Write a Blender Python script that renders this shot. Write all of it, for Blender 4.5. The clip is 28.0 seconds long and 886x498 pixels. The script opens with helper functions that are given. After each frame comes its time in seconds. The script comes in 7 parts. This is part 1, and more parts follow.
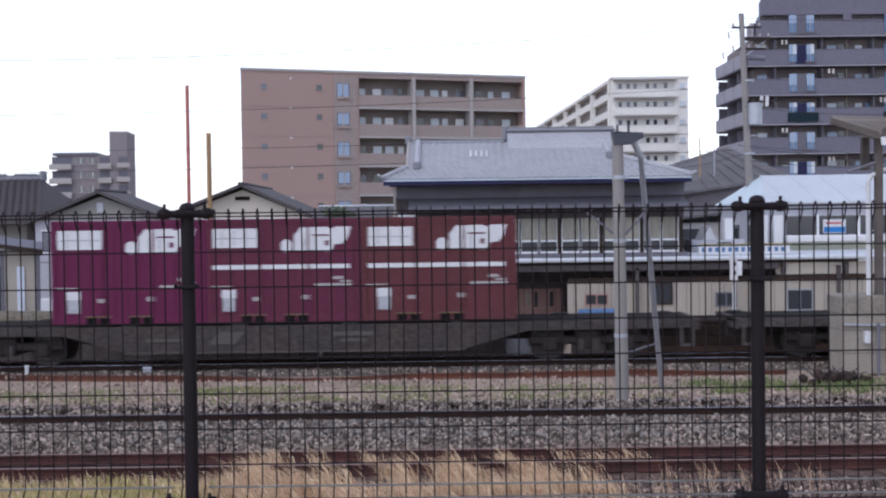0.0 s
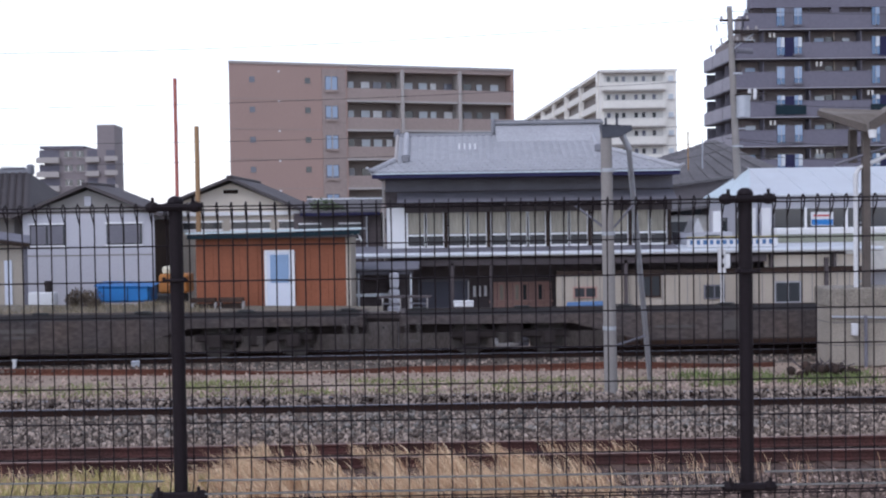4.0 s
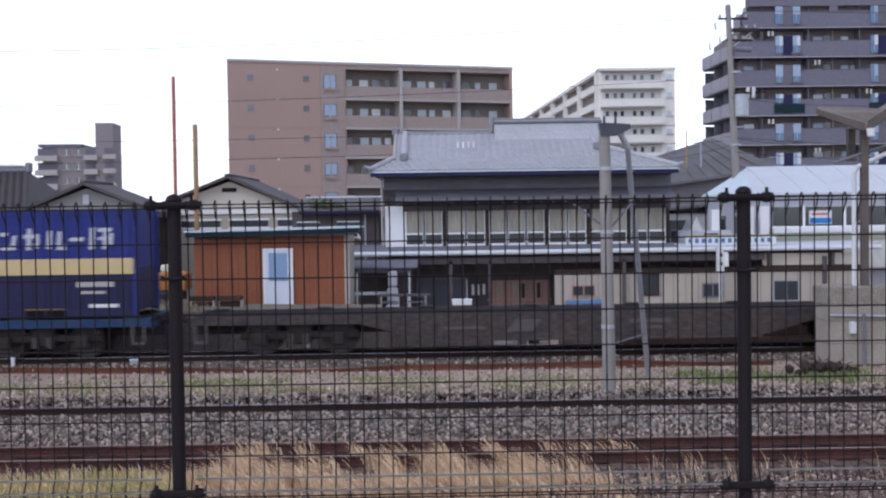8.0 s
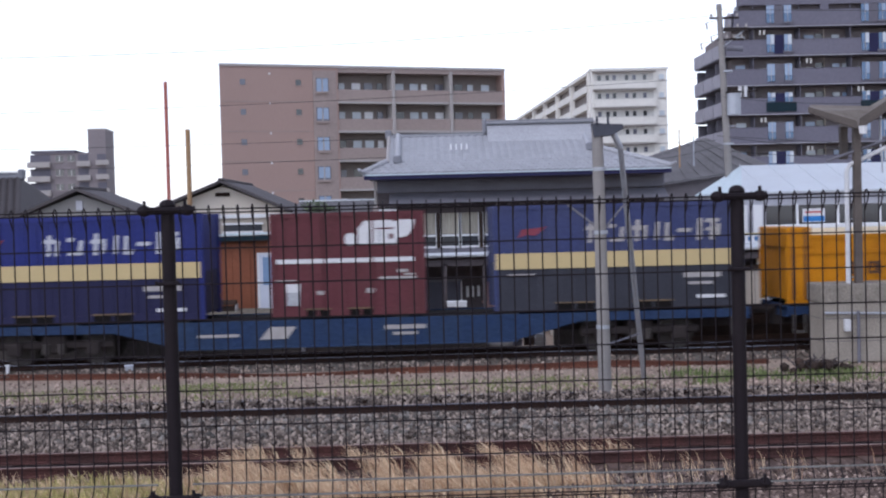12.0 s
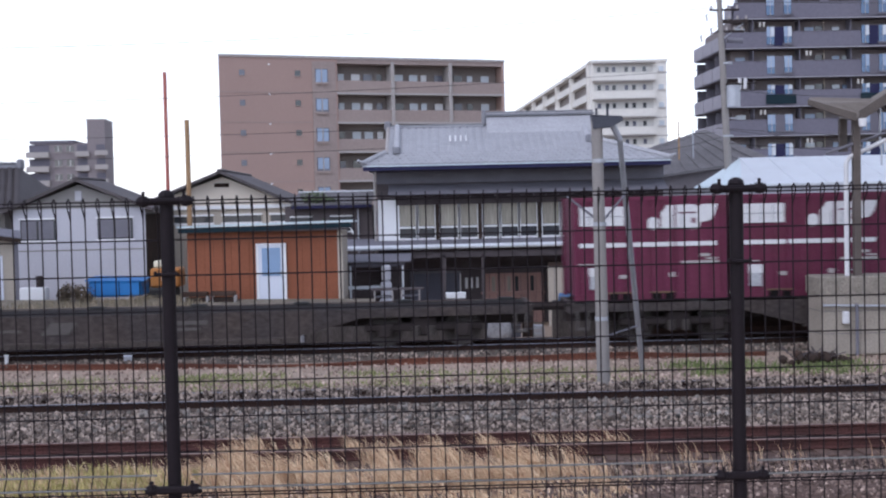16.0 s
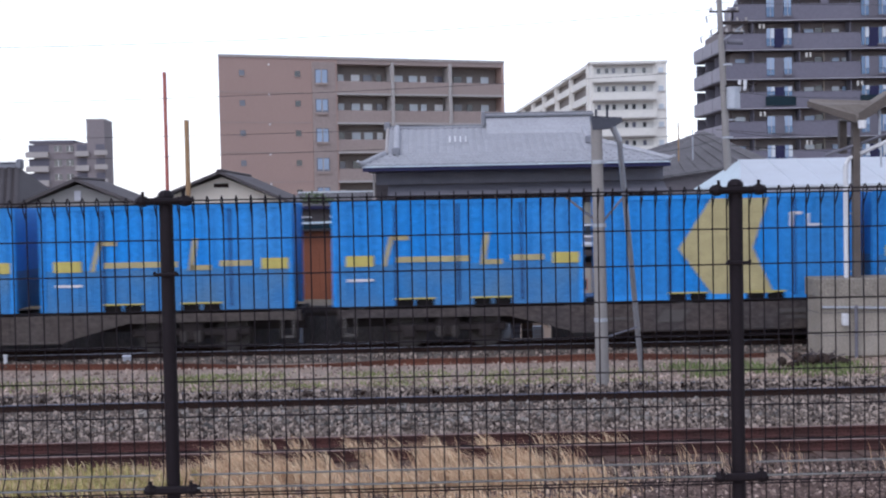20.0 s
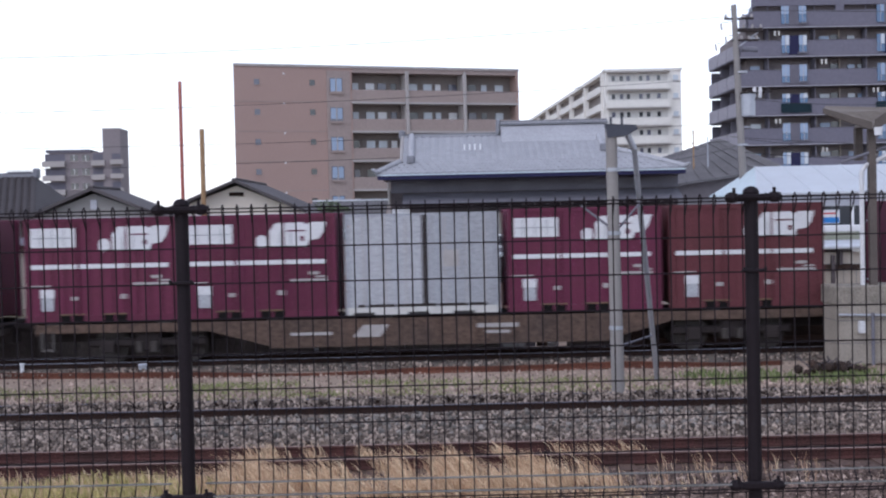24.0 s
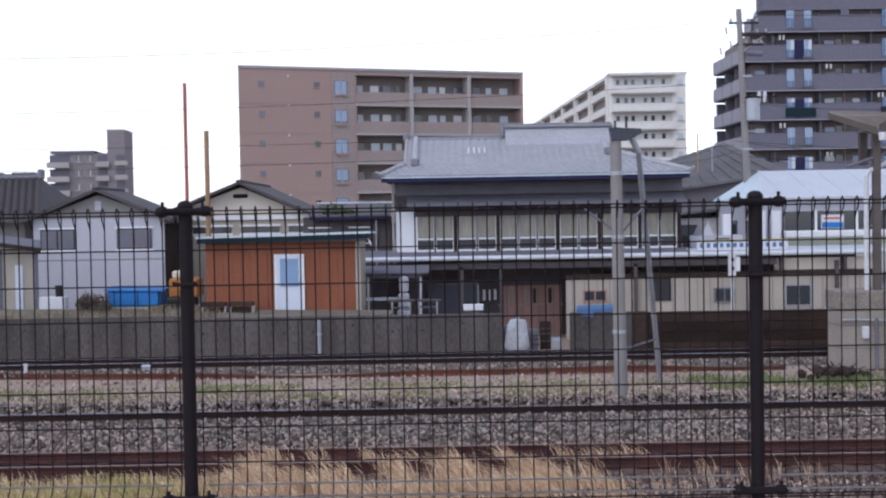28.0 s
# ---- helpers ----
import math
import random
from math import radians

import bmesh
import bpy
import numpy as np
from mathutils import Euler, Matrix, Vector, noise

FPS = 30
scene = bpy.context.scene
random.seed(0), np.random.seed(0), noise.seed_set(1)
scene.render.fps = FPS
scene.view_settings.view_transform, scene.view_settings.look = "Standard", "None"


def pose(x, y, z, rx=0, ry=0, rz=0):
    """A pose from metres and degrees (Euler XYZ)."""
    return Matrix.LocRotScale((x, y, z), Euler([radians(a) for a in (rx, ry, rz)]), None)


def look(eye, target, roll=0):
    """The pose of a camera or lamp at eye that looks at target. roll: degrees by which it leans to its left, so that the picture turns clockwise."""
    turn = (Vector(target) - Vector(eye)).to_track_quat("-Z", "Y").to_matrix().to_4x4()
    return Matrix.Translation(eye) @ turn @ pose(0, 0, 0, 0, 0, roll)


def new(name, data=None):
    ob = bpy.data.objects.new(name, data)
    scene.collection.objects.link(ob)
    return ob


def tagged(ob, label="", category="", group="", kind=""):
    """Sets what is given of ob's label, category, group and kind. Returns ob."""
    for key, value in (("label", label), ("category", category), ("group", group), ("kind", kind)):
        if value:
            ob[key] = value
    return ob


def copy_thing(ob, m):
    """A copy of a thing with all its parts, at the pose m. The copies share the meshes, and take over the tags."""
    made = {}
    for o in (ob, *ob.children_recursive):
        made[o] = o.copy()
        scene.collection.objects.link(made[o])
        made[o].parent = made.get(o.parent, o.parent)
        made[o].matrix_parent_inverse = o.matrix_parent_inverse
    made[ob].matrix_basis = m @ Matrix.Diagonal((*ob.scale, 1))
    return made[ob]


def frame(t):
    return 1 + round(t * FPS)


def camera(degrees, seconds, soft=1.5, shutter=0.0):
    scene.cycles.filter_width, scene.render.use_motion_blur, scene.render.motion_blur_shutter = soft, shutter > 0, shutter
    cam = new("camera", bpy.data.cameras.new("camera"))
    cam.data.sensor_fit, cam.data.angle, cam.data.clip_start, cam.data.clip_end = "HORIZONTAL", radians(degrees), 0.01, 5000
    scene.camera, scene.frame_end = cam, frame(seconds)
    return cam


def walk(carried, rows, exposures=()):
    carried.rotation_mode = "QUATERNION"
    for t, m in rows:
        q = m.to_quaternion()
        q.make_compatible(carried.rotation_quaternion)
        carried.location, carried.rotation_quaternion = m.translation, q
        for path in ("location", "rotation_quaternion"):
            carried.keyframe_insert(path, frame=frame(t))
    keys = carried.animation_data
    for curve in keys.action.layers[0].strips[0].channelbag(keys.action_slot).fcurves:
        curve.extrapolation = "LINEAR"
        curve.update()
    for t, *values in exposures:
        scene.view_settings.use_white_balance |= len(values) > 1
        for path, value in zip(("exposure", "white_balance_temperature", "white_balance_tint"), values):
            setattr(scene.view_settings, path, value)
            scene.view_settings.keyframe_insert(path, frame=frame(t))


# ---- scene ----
cam = camera(39.23, 28.0, soft=2.2, shutter=0.17)

# A hand-held camera that stays in one place and only sways.
EYE = (0.0, 0.0, 3.46)


def aim(yaw, pitch, roll):
    """Camera pose: yaw to the right, pitch up, roll as look() takes it, in degrees."""
    return pose(*EYE, 0, 0, -yaw) @ pose(0, 0, 0, 90 + pitch) @ pose(0, 0, 0, 0, 0, roll)


# seconds, yaw, pitch, roll
ROWS = [
    (0, -0.076, -1.309, -0.769), (0.5, -0.218, -1.246, -0.878), (1, -0.194, -1.586, -0.950), (1.5, -0.222, -1.531, -1.092),
    (2, -0.197, -1.641, -0.971), (2.5, -0.096, -1.800, -0.962), (3, 0.258, -1.824, -0.909), (3.5, 0.352, -1.734, -0.842),
    (5.5, 0.707, -1.545, -0.948), (6, 0.625, -1.579, -0.955), (6.5, 0.689, -1.623, -0.933), (7, 0.616, -1.704, -0.999),
    (7.5, 0.620, -1.727, -0.921), (8, 0.508, -1.713, -0.825), (8.5, 0.682, -1.659, -1.159), (9, 0.912, -1.772, -1.093),
    (9.5, 1.015, -1.692, -1.295), (10, 0.861, -1.667, -1.153), (10.5, 0.784, -1.615, -0.974), (11, 0.749, -1.670, -1.095),
    (11.5, 0.642, -1.608, -1.275), (12, 0.777, -1.619, -1.460), (12.5, 0.682, -1.609, -1.533), (14.5, 0.808, -2.071, -1.288),
    (15, 0.726, -2.141, -1.410), (15.5, 0.767, -2.045, -1.210), (16, 0.814, -2.017, -1.293), (16.5, 0.936, -1.992, -1.393),
    (17, 0.697, -1.885, -1.493), (17.5, 0.835, -1.717, -1.367), (18, 0.873, -1.832, -1.387), (18.5, 0.979, -1.889, -1.236),
    (19, 0.806, -2.027, -1.142), (19.5, 0.824, -2.046, -1.206), (20, 0.844, -1.980, -1.141), (20.5, 0.788, -1.963, -1.239),
    (21, 0.611, -1.866, -1.289), (21.5, 0.320, -1.837, -1.305), (23.5, 0.046, -1.558, -1.417), (24, 0.169, -1.591, -1.283),
    (24.5, 0.006, -1.568, -1.263), (25, -0.078, -1.607, -1.290), (25.5, -0.193, -1.459, -1.166), (26, -0.145, -1.594, -1.081),
    (26.5, -0.267, -1.531, -1.011), (27, -0.365, -1.530, -1.158), (27.5, -0.122, -1.431, -1.101), (28, -0.000, -1.458, -1.000),
]
walk(cam, [(t, aim(a, b, c)) for t, a, b, c in ROWS], exposures=[(t, e, 5900, 18) for t, e in ((0.0, 0.62), (12.5, 0.62), (15.0, 0.70), (17.5, 0.71), (20.0, 0.65), (22.0, 0.62), (28.0, 0.59))])

# ---- light: a bright, thinly overcast sky ----
world = bpy.data.worlds.new("sky")
scene.world = world
world.use_nodes = True
wn, wl = world.node_tree.nodes, world.node_tree.links
sky = wn.new("ShaderNodeTexSky")
sky.sky_type, sky.sun_disc = "NISHITA", False
sky.sun_elevation, sky.sun_rotation = radians(48), radians(215)
sky.air_density, sky.dust_density, sky.ozone_density = 1.0, 0.6, 1.0
pale = wn.new("ShaderNodeHueSaturation")
pale.inputs["Saturation"].default_value = 0.36
wl.new(sky.outputs[0], pale.inputs["Color"])
wl.new(pale.outputs[0], wn["Background"].inputs[0])
wn["Background"].inputs[1].default_value = 0.15
sun = new("sun", bpy.data.lights.new("sun", "SUN"))
sun.data.energy, sun.data.angle, sun.data.color = 0.5, radians(25), (1.0, 0.96, 0.90)
sun.matrix_world = look((-20, -28, 40), (0, 0, 0))


# ---- materials ----
def mat(name, base, rough=0.65, metal=0.0, var=0.25, scale=2.0, fine=45.0, bump=0.15, dirt=None, dirt_amount=0.4, each=0.0, stretch=(1, 1, 1)):
    """Base colour with broad stains and fine grain; each: how far pieces differ from one another."""
    m = bpy.data.materials.new(name)
    m.use_nodes = True
    n, l = m.node_tree.nodes, m.node_tree.links
    b = n["Principled BSDF"]
    b.inputs["Roughness"].default_value, b.inputs["Metallic"].default_value = rough, metal
    co, mp = n.new("ShaderNodeTexCoord"), n.new("ShaderNodeMapping")
    mp.inputs["Scale"].default_value = stretch
    l.new(co.outputs["Object"], mp.inputs["Vector"])
    big, small = n.new("ShaderNodeTexNoise"), n.new("ShaderNodeTexNoise")
    big.inputs["Scale"].default_value, big.inputs["Detail"].default_value = scale, 6
    small.inputs["Scale"].default_value, small.inputs["Detail"].default_value = fine, 3
    for t in (big, small):
        l.new(mp.outputs[0], t.inputs["Vector"])
    ramp = n.new("ShaderNodeValToRGB")
    second = dirt or tuple(c * 0.55 for c in base)
    ramp.color_ramp.elements[0].position, ramp.color_ramp.elements[1].position = 0.5 - 0.35 * dirt_amount, 0.75 - 0.3 * dirt_amount + 0.15
    ramp.color_ramp.elements[0].color, ramp.color_ramp.elements[1].color = (*second, 1), (*base, 1)
    l.new(big.outputs["Fac"], ramp.inputs[0])
    mix = n.new("ShaderNodeMix")
    mix.data_type = "RGBA"
    mix.inputs["A"].default_value = (*base, 1)
    mix.inputs["Factor"].default_value = min(1.0, var * 2)
    l.new(ramp.outputs[0], mix.inputs["B"])
    last = mix.outputs["Result"]
    val = n.new("ShaderNodeHueSaturation")
    mr = n.new("ShaderNodeMapRange")
    mr.inputs["From Min"].default_value, mr.inputs["From Max"].default_value = 0.25, 0.75
    mr.inputs["To Min"].default_value, mr.inputs["To Max"].default_value = 1 - var, 1 + var
    l.new(small.outputs["Fac"], mr.inputs["Value"])
    if each:
        info, mul = n.new("ShaderNodeObjectInfo"), n.new("ShaderNodeMath")
        r2 = n.new("ShaderNodeMapRange")
        r2.inputs["To Min"].default_value, r2.inputs["To Max"].default_value = 1 - each, 1 + each
        l.new(info.outputs["Random"], r2.inputs["Value"])
        mul.operation = "MULTIPLY"
        l.new(mr.outputs[0], mul.inputs[0])
        l.new(r2.outputs[0], mul.inputs[1])
        l.new(mul.outputs[0], val.inputs["Value"])
    else:
        l.new(mr.outputs[0], val.inputs["Value"])
    l.new(last, val.inputs["Color"])
    l.new(val.outputs[0], b.inputs["Base Color"])
    if bump:
        bp = n.new("ShaderNodeBump")
        bp.inputs["Strength"].default_value, bp.inputs["Distance"].default_value = bump, 0.01
        l.new(small.outputs["Fac"], bp.inputs["Height"])
        l.new(bp.outputs[0], b.inputs["Normal"])
    return m


def island_mat(name, dark, light, rough=0.9, middle=0.32):
    """For stones, leaves and blades in one mesh: each island has its own tone."""
    m = bpy.data.materials.new(name)
    m.use_nodes = True
    n, l = m.node_tree.nodes, m.node_tree.links
    g, r = n.new("ShaderNodeNewGeometry"), n.new("ShaderNodeValToRGB")
    r.color_ramp.elements[0].color, r.color_ramp.elements[1].color = (*dark, 1), (*light, 1)
    mid = r.color_ramp.elements.new(0.55)
    mid.color = (*[a + (b - a) * middle for a, b in zip(dark, light)], 1)
    l.new(g.outputs["Random Per Island"], r.inputs[0])
    l.new(r.outputs[0], n["Principled BSDF"].inputs["Base Color"])
    n["Principled BSDF"].inputs["Roughness"].default_value = rough
    return m


def glass_mat(name, tint, rough=0.08):
    m = bpy.data.materials.new(name)
    m.use_nodes = True
    b = m.node_tree.nodes["Principled BSDF"]
    b.inputs["Base Color"].default_value = (*tint, 1)
    b.inputs["Roughness"].default_value, b.inputs["IOR"].default_value = rough, 1.5
    b.inputs["Specular IOR Level"].default_value = 0.8
    return m


M_EARTH = mat("dry_earth", (0.40, 0.315, 0.245), 0.95, var=0.4, scale=0.35, fine=9, bump=0.8, dirt=(0.22, 0.165, 0.125))
M_BALLAST = mat("ballast_bed", (0.085, 0.078, 0.073), 0.95, var=0.5, scale=0.6, fine=16, bump=1.0, dirt=(0.13, 0.11, 0.09))
M_STONES = island_mat("ballast_stone", (0.032, 0.021, 0.017), (0.43, 0.35, 0.29))
M_RUSTSTONES = island_mat("rusty_stone", (0.040, 0.024, 0.019), (0.25, 0.18, 0.15))
M_STRAW = island_mat("dry_grass", (0.46, 0.275, 0.165), (0.98, 0.80, 0.53), middle=0.34)
M_BANKGRASS = island_mat("dull_bank_grass", (0.09, 0.08, 0.05), (0.38, 0.31, 0.21), middle=0.45)
M_WEED = island_mat("green_weed", (0.26, 0.235, 0.075), (0.72, 0.62, 0.27), middle=0.40)
M_REDSOIL = mat("rust_stained_soil", (0.125, 0.078, 0.057), 0.95, var=0.45, scale=0.8, fine=14, bump=0.9, dirt=(0.06, 0.033, 0.027), dirt_amount=0.5)
M_GREEN = island_mat("fresh_green_weed", (0.085, 0.11, 0.035), (0.25, 0.31, 0.115))
M_WEEDLOW = island_mat("low_green_weed", (0.12, 0.14, 0.05), (0.38, 0.40, 0.17))
M_PALESTONES = island_mat("pale_stone", (0.13, 0.088, 0.07), (0.59, 0.46, 0.38), middle=0.4)
M_BRUSH = island_mat("dry_brown_twigs", (0.05, 0.038, 0.026), (0.20, 0.155, 0.11))
M_CREEPER = island_mat("creeper_leaf", (0.05, 0.075, 0.035), (0.20, 0.25, 0.14))
M_SHRUB = island_mat("shrub_leaf", (0.02, 0.035, 0.012), (0.07, 0.10, 0.03))
M_RAIL = mat("rail_side_rust", (0.038, 0.022, 0.018), 0.9, var=0.3, scale=3, fine=60)
M_RAILTOP = mat("rail_head", (0.30, 0.31, 0.36), 0.35, metal=1.0, var=0.08, scale=4, bump=0)
M_RAILBRIGHT = mat("bright_rail_head", (0.13, 0.14, 0.18), 0.3, metal=1.0, var=0.15, scale=0.8, bump=0)
# rust made paler: the highlight along the rail top is in the colour
M_RUSTTOP = mat("highlit_rusty_head", (0.27, 0.18, 0.155), 0.7, var=0.3, scale=1.5)
M_RAILRUST = mat("rusty_rail", (0.092, 0.038, 0.033), 0.85, var=0.45, scale=1.6, fine=40, dirt=(0.035, 0.022, 0.02), dirt_amount=0.6)
M_OLDRUST = mat("bright_rust", (0.165, 0.066, 0.042), 0.9, var=0.4, scale=1.2, fine=30, dirt=(0.07, 0.034, 0.026), dirt_amount=0.5)
M_STONE1 = mat("loose_stone", (0.20, 0.18, 0.16), 0.9, var=0.3, scale=9, fine=50, each=0.75)
M_SLEEPER = mat("sleeper_concrete", (0.24, 0.22, 0.2), 0.9, var=0.25, each=0.15)
M_FENCE = mat("brown_fence_paint", (0.013, 0.009, 0.0115), 0.6, var=0.15, scale=6, fine=80, bump=0.05)
# pale grey stands in for the sky's glint on the dark wire
M_FENCEGLINT = mat("fence_wire_glint", (0.20, 0.20, 0.19), 0.55, var=0.3, scale=6, fine=60, dirt=(0.06, 0.055, 0.05), dirt_amount=0.6)
M_CONC = mat("weathered_concrete", (0.19, 0.175, 0.165), 0.9, var=0.3, scale=0.9, fine=30, dirt=(0.085, 0.075, 0.07), dirt_amount=0.6)
M_WALLCONC = mat("stained_wall_concrete", (0.110, 0.098, 0.092), 0.9, var=0.38, scale=1.1, fine=20, dirt=(0.036, 0.030, 0.027), dirt_amount=0.75, each=0.14, stretch=(1.6, 1, 0.35))
M_CONCLIGHT = mat("light_concrete", (0.32, 0.285, 0.24), 0.9, var=0.26, scale=1.4, fine=26, dirt=(0.19, 0.165, 0.135), dirt_amount=0.6)
M_COPING = mat("mottled_coping", (0.27, 0.24, 0.20), 0.92, var=0.35, scale=2.2, fine=22, dirt=(0.11, 0.098, 0.082), dirt_amount=0.65)
M_DARKWALL = mat("dark_old_wall", (0.052, 0.036, 0.029), 0.9, var=0.4, scale=1.1, fine=20, dirt=(0.024, 0.02, 0.018), dirt_amount=0.7)
M_CANOPY = mat("weathered_canopy_sheet", (0.21, 0.18, 0.155), 0.8, var=0.3, scale=1.5, fine=18, dirt=(0.10, 0.085, 0.07), stretch=(0.4, 3, 1))
M_CANOPYEDGE = mat("brown_canopy_fascia", (0.12, 0.10, 0.088), 0.85, var=0.3, scale=2)
M_POLE = mat("pole_concrete", (0.255, 0.238, 0.225), 0.85, var=0.12, scale=2, fine=50)
M_CAPSTEEL = mat("dark_blue_grey_steel", (0.05, 0.055, 0.075), 0.6, var=0.2)
M_GALV = mat("galvanised_steel", (0.42, 0.44, 0.48), 0.5, metal=0.6, var=0.12, scale=4)
M_BLACK = mat("plain_black", (0.02, 0.02, 0.02), 0.7, var=0.2)
M_BROWNPAINT = mat("maroon_container_paint", (0.118, 0.022, 0.054), 0.5, var=0.22, scale=1.2, fine=30, bump=0.06, dirt=(0.10, 0.034, 0.042), each=0.14)
M_RUSTMAROON = mat("rusty_maroon_paint", (0.115, 0.034, 0.042), 0.6, var=0.25, scale=1.0, fine=26, bump=0.06, dirt=(0.085, 0.036, 0.034), dirt_amount=0.55)
M_PURPLE = mat("plum_container_paint", (0.118, 0.017, 0.058), 0.5, var=0.1, scale=1.2, fine=30, bump=0.06, each=0.05)
M_NAVY = mat("dark_blue_container_paint", (0.020, 0.029, 0.165), 0.5, var=0.2, scale=1.0, fine=30, bump=0.06, dirt=(0.035, 0.04, 0.115), each=0.2)
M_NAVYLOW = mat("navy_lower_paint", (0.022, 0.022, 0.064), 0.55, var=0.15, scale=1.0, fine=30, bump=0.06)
M_SKYBLUE = mat("light_blue_container_paint", (0.016, 0.22, 0.62), 0.5, var=0.3, scale=0.7, fine=30, bump=0.06, dirt=(0.08, 0.24, 0.46), dirt_amount=0.7, each=0.12, stretch=(1, 1, 0.35))
M_BLUELOW = mat("grimy_blue_lower_panel", (0.03, 0.185, 0.46), 0.6, var=0.4, scale=0.9, fine=26, bump=0.06, dirt=(0.11, 0.20, 0.30), dirt_amount=0.65)
M_MIDBLUE = mat("faded_mid_blue_paint", (0.045, 0.205, 0.43), 0.6, var=0.3, scale=0.8, fine=26, bump=0.06, dirt=(0.11, 0.22, 0.36), dirt_amount=0.6, stretch=(1, 1, 0.4))
M_DUSTYBLUE = mat("dusty_blue_container_paint", (0.085, 0.165, 0.25), 0.65, var=0.3, scale=0.8, fine=22, bump=0.06, dirt=(0.115, 0.145, 0.155), dirt_amount=0.6, stretch=(1, 1, 0.4))
M_DUSTYNAVY = mat("dusty_navy_container_paint", (0.042, 0.054, 0.145), 0.65, var=0.25, scale=1.0, fine=26, bump=0.06, dirt=(0.062, 0.066, 0.105), dirt_amount=0.5)
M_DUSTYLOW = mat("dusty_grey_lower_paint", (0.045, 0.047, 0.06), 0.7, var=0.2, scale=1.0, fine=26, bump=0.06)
M_YELLOW = mat("orange_yellow_paint", (0.53, 0.21, 0.004), 0.55, var=0.22, scale=1.0, fine=30, bump=0.06, dirt=(0.30, 0.105, 0.006), dirt_amount=0.55, each=0.06)
M_MACHINE = mat("dull_orange_machine_paint", (0.42, 0.17, 0.035), 0.6, var=0.2, scale=2)
M_COVER = mat("cream_cover_sheet", (0.75, 0.60, 0.38), 0.7, var=0.12, scale=2)
M_CREAM = mat("cream_container_paint", (0.70, 0.66, 0.50), 0.55, var=0.1, scale=1.0, fine=30, dirt=(0.5, 0.46, 0.36))
M_GREYC = mat("light_grey_container_paint", (0.295, 0.31, 0.335), 0.5, var=0.28, scale=1.2, fine=20, dirt=(0.27, 0.27, 0.29), dirt_amount=0.5)
M_GREYLEAF = mat("pale_grey_door_leaf", (0.345, 0.36, 0.385), 0.5, var=0.28, scale=1.4, fine=20, dirt=(0.36, 0.36, 0.38), dirt_amount=0.4)
M_TANK = mat("tank_shell", (0.62, 0.58, 0.50), 0.5, metal=0.1, var=0.3, scale=1.5, fine=12, dirt=(0.34, 0.31, 0.28), dirt_amount=0.5)
M_RIM = mat("worn_ochre_rim", (0.20, 0.13, 0.06), 0.8, var=0.4, scale=6, dirt=(0.06, 0.045, 0.035), dirt_amount=0.6)
# near-black: the shade inside the pockets is in the colour
M_HOLE = mat("shaded_pocket", (0.008, 0.007, 0.007), 0.95, var=0.2)
M_WHITE = mat("white_marking", (0.58, 0.59, 0.61), 0.6, var=0.15, scale=5, dirt=(0.55, 0.53, 0.50))
M_FADEDWHITE = mat("faded_white_marking", (0.47, 0.48, 0.52), 0.65, var=0.2, scale=4, dirt=(0.28, 0.29, 0.36))
M_BEIGE = mat("beige_stripe", (0.50, 0.39, 0.19), 0.6, var=0.08, scale=3)
M_PLANK = mat("blackened_plank", (0.058, 0.036, 0.027), 0.9, var=0.4, scale=0.8, fine=18, dirt=(0.02, 0.017, 0.016), dirt_amount=0.7, each=0.45, stretch=(1, 1, 4))
M_PALEYEL = mat("pale_yellow_marking", (0.43, 0.37, 0.18), 0.6, var=0.25, scale=3)
M_BRIGHTYEL = mat("yellow_marking", (0.52, 0.44, 0.11), 0.6, var=0.2, scale=3)
M_RED = mat("red_marking", (0.45, 0.06, 0.06), 0.6, var=0.1)
M_FADEDRED = mat("faded_red_marking", (0.22, 0.035, 0.06), 0.7, var=0.2)
M_DKMARK = mat("dark_brown_marking", (0.12, 0.05, 0.015), 0.7, var=0.1)
M_WAGON = mat("wagon_brown_grey", (0.058, 0.051, 0.052), 0.8, var=0.45, scale=0.8, fine=14, dirt=(0.088, 0.068, 0.058), dirt_amount=0.75, each=0.25)
M_WAGONBROWN = mat("rusty_brown_wagon_paint", (0.10, 0.066, 0.050), 0.8, var=0.4, scale=0.8, fine=14, dirt=(0.055, 0.042, 0.037), dirt_amount=0.6, each=0.2)
M_WAGONTAUPE = mat("taupe_wagon_paint", (0.092, 0.079, 0.073), 0.8, var=0.35, scale=0.8, fine=14, dirt=(0.070, 0.054, 0.048), dirt_amount=0.6, each=0.15)
M_WAGONB = mat("wagon_blue", (0.016, 0.036, 0.10), 0.65, var=0.35, scale=0.9, fine=25, dirt=(0.03, 0.05, 0.09), each=0.1)
# near-black for the shade seen down through an open deck frame
M_DECK = mat("shaded_deck_steel", (0.02, 0.017, 0.016), 0.95, var=0.4, scale=1.5, fine=12)
M_BOGIE = mat("bogie_grime", (0.042, 0.034, 0.033), 0.85, var=0.3, scale=3)
M_WHEEL = mat("wheel_steel", (0.07, 0.06, 0.055), 0.6, metal=0.4, var=0.2)
M_SHED = mat("terracotta_shed_panel", (0.26, 0.096, 0.052), 0.65, var=0.16, scale=1.0, fine=25, bump=0.06, each=0.03)
M_SHEDROOF = mat("pale_blue_tin", (0.60, 0.70, 0.74), 0.45, metal=0.2, var=0.12)
M_DOOR = mat("pale_door", (0.62, 0.66, 0.74), 0.5, var=0.06)
M_DOORBLUE = mat("blue_grey_glass", (0.22, 0.33, 0.50), 0.25, var=0.06)
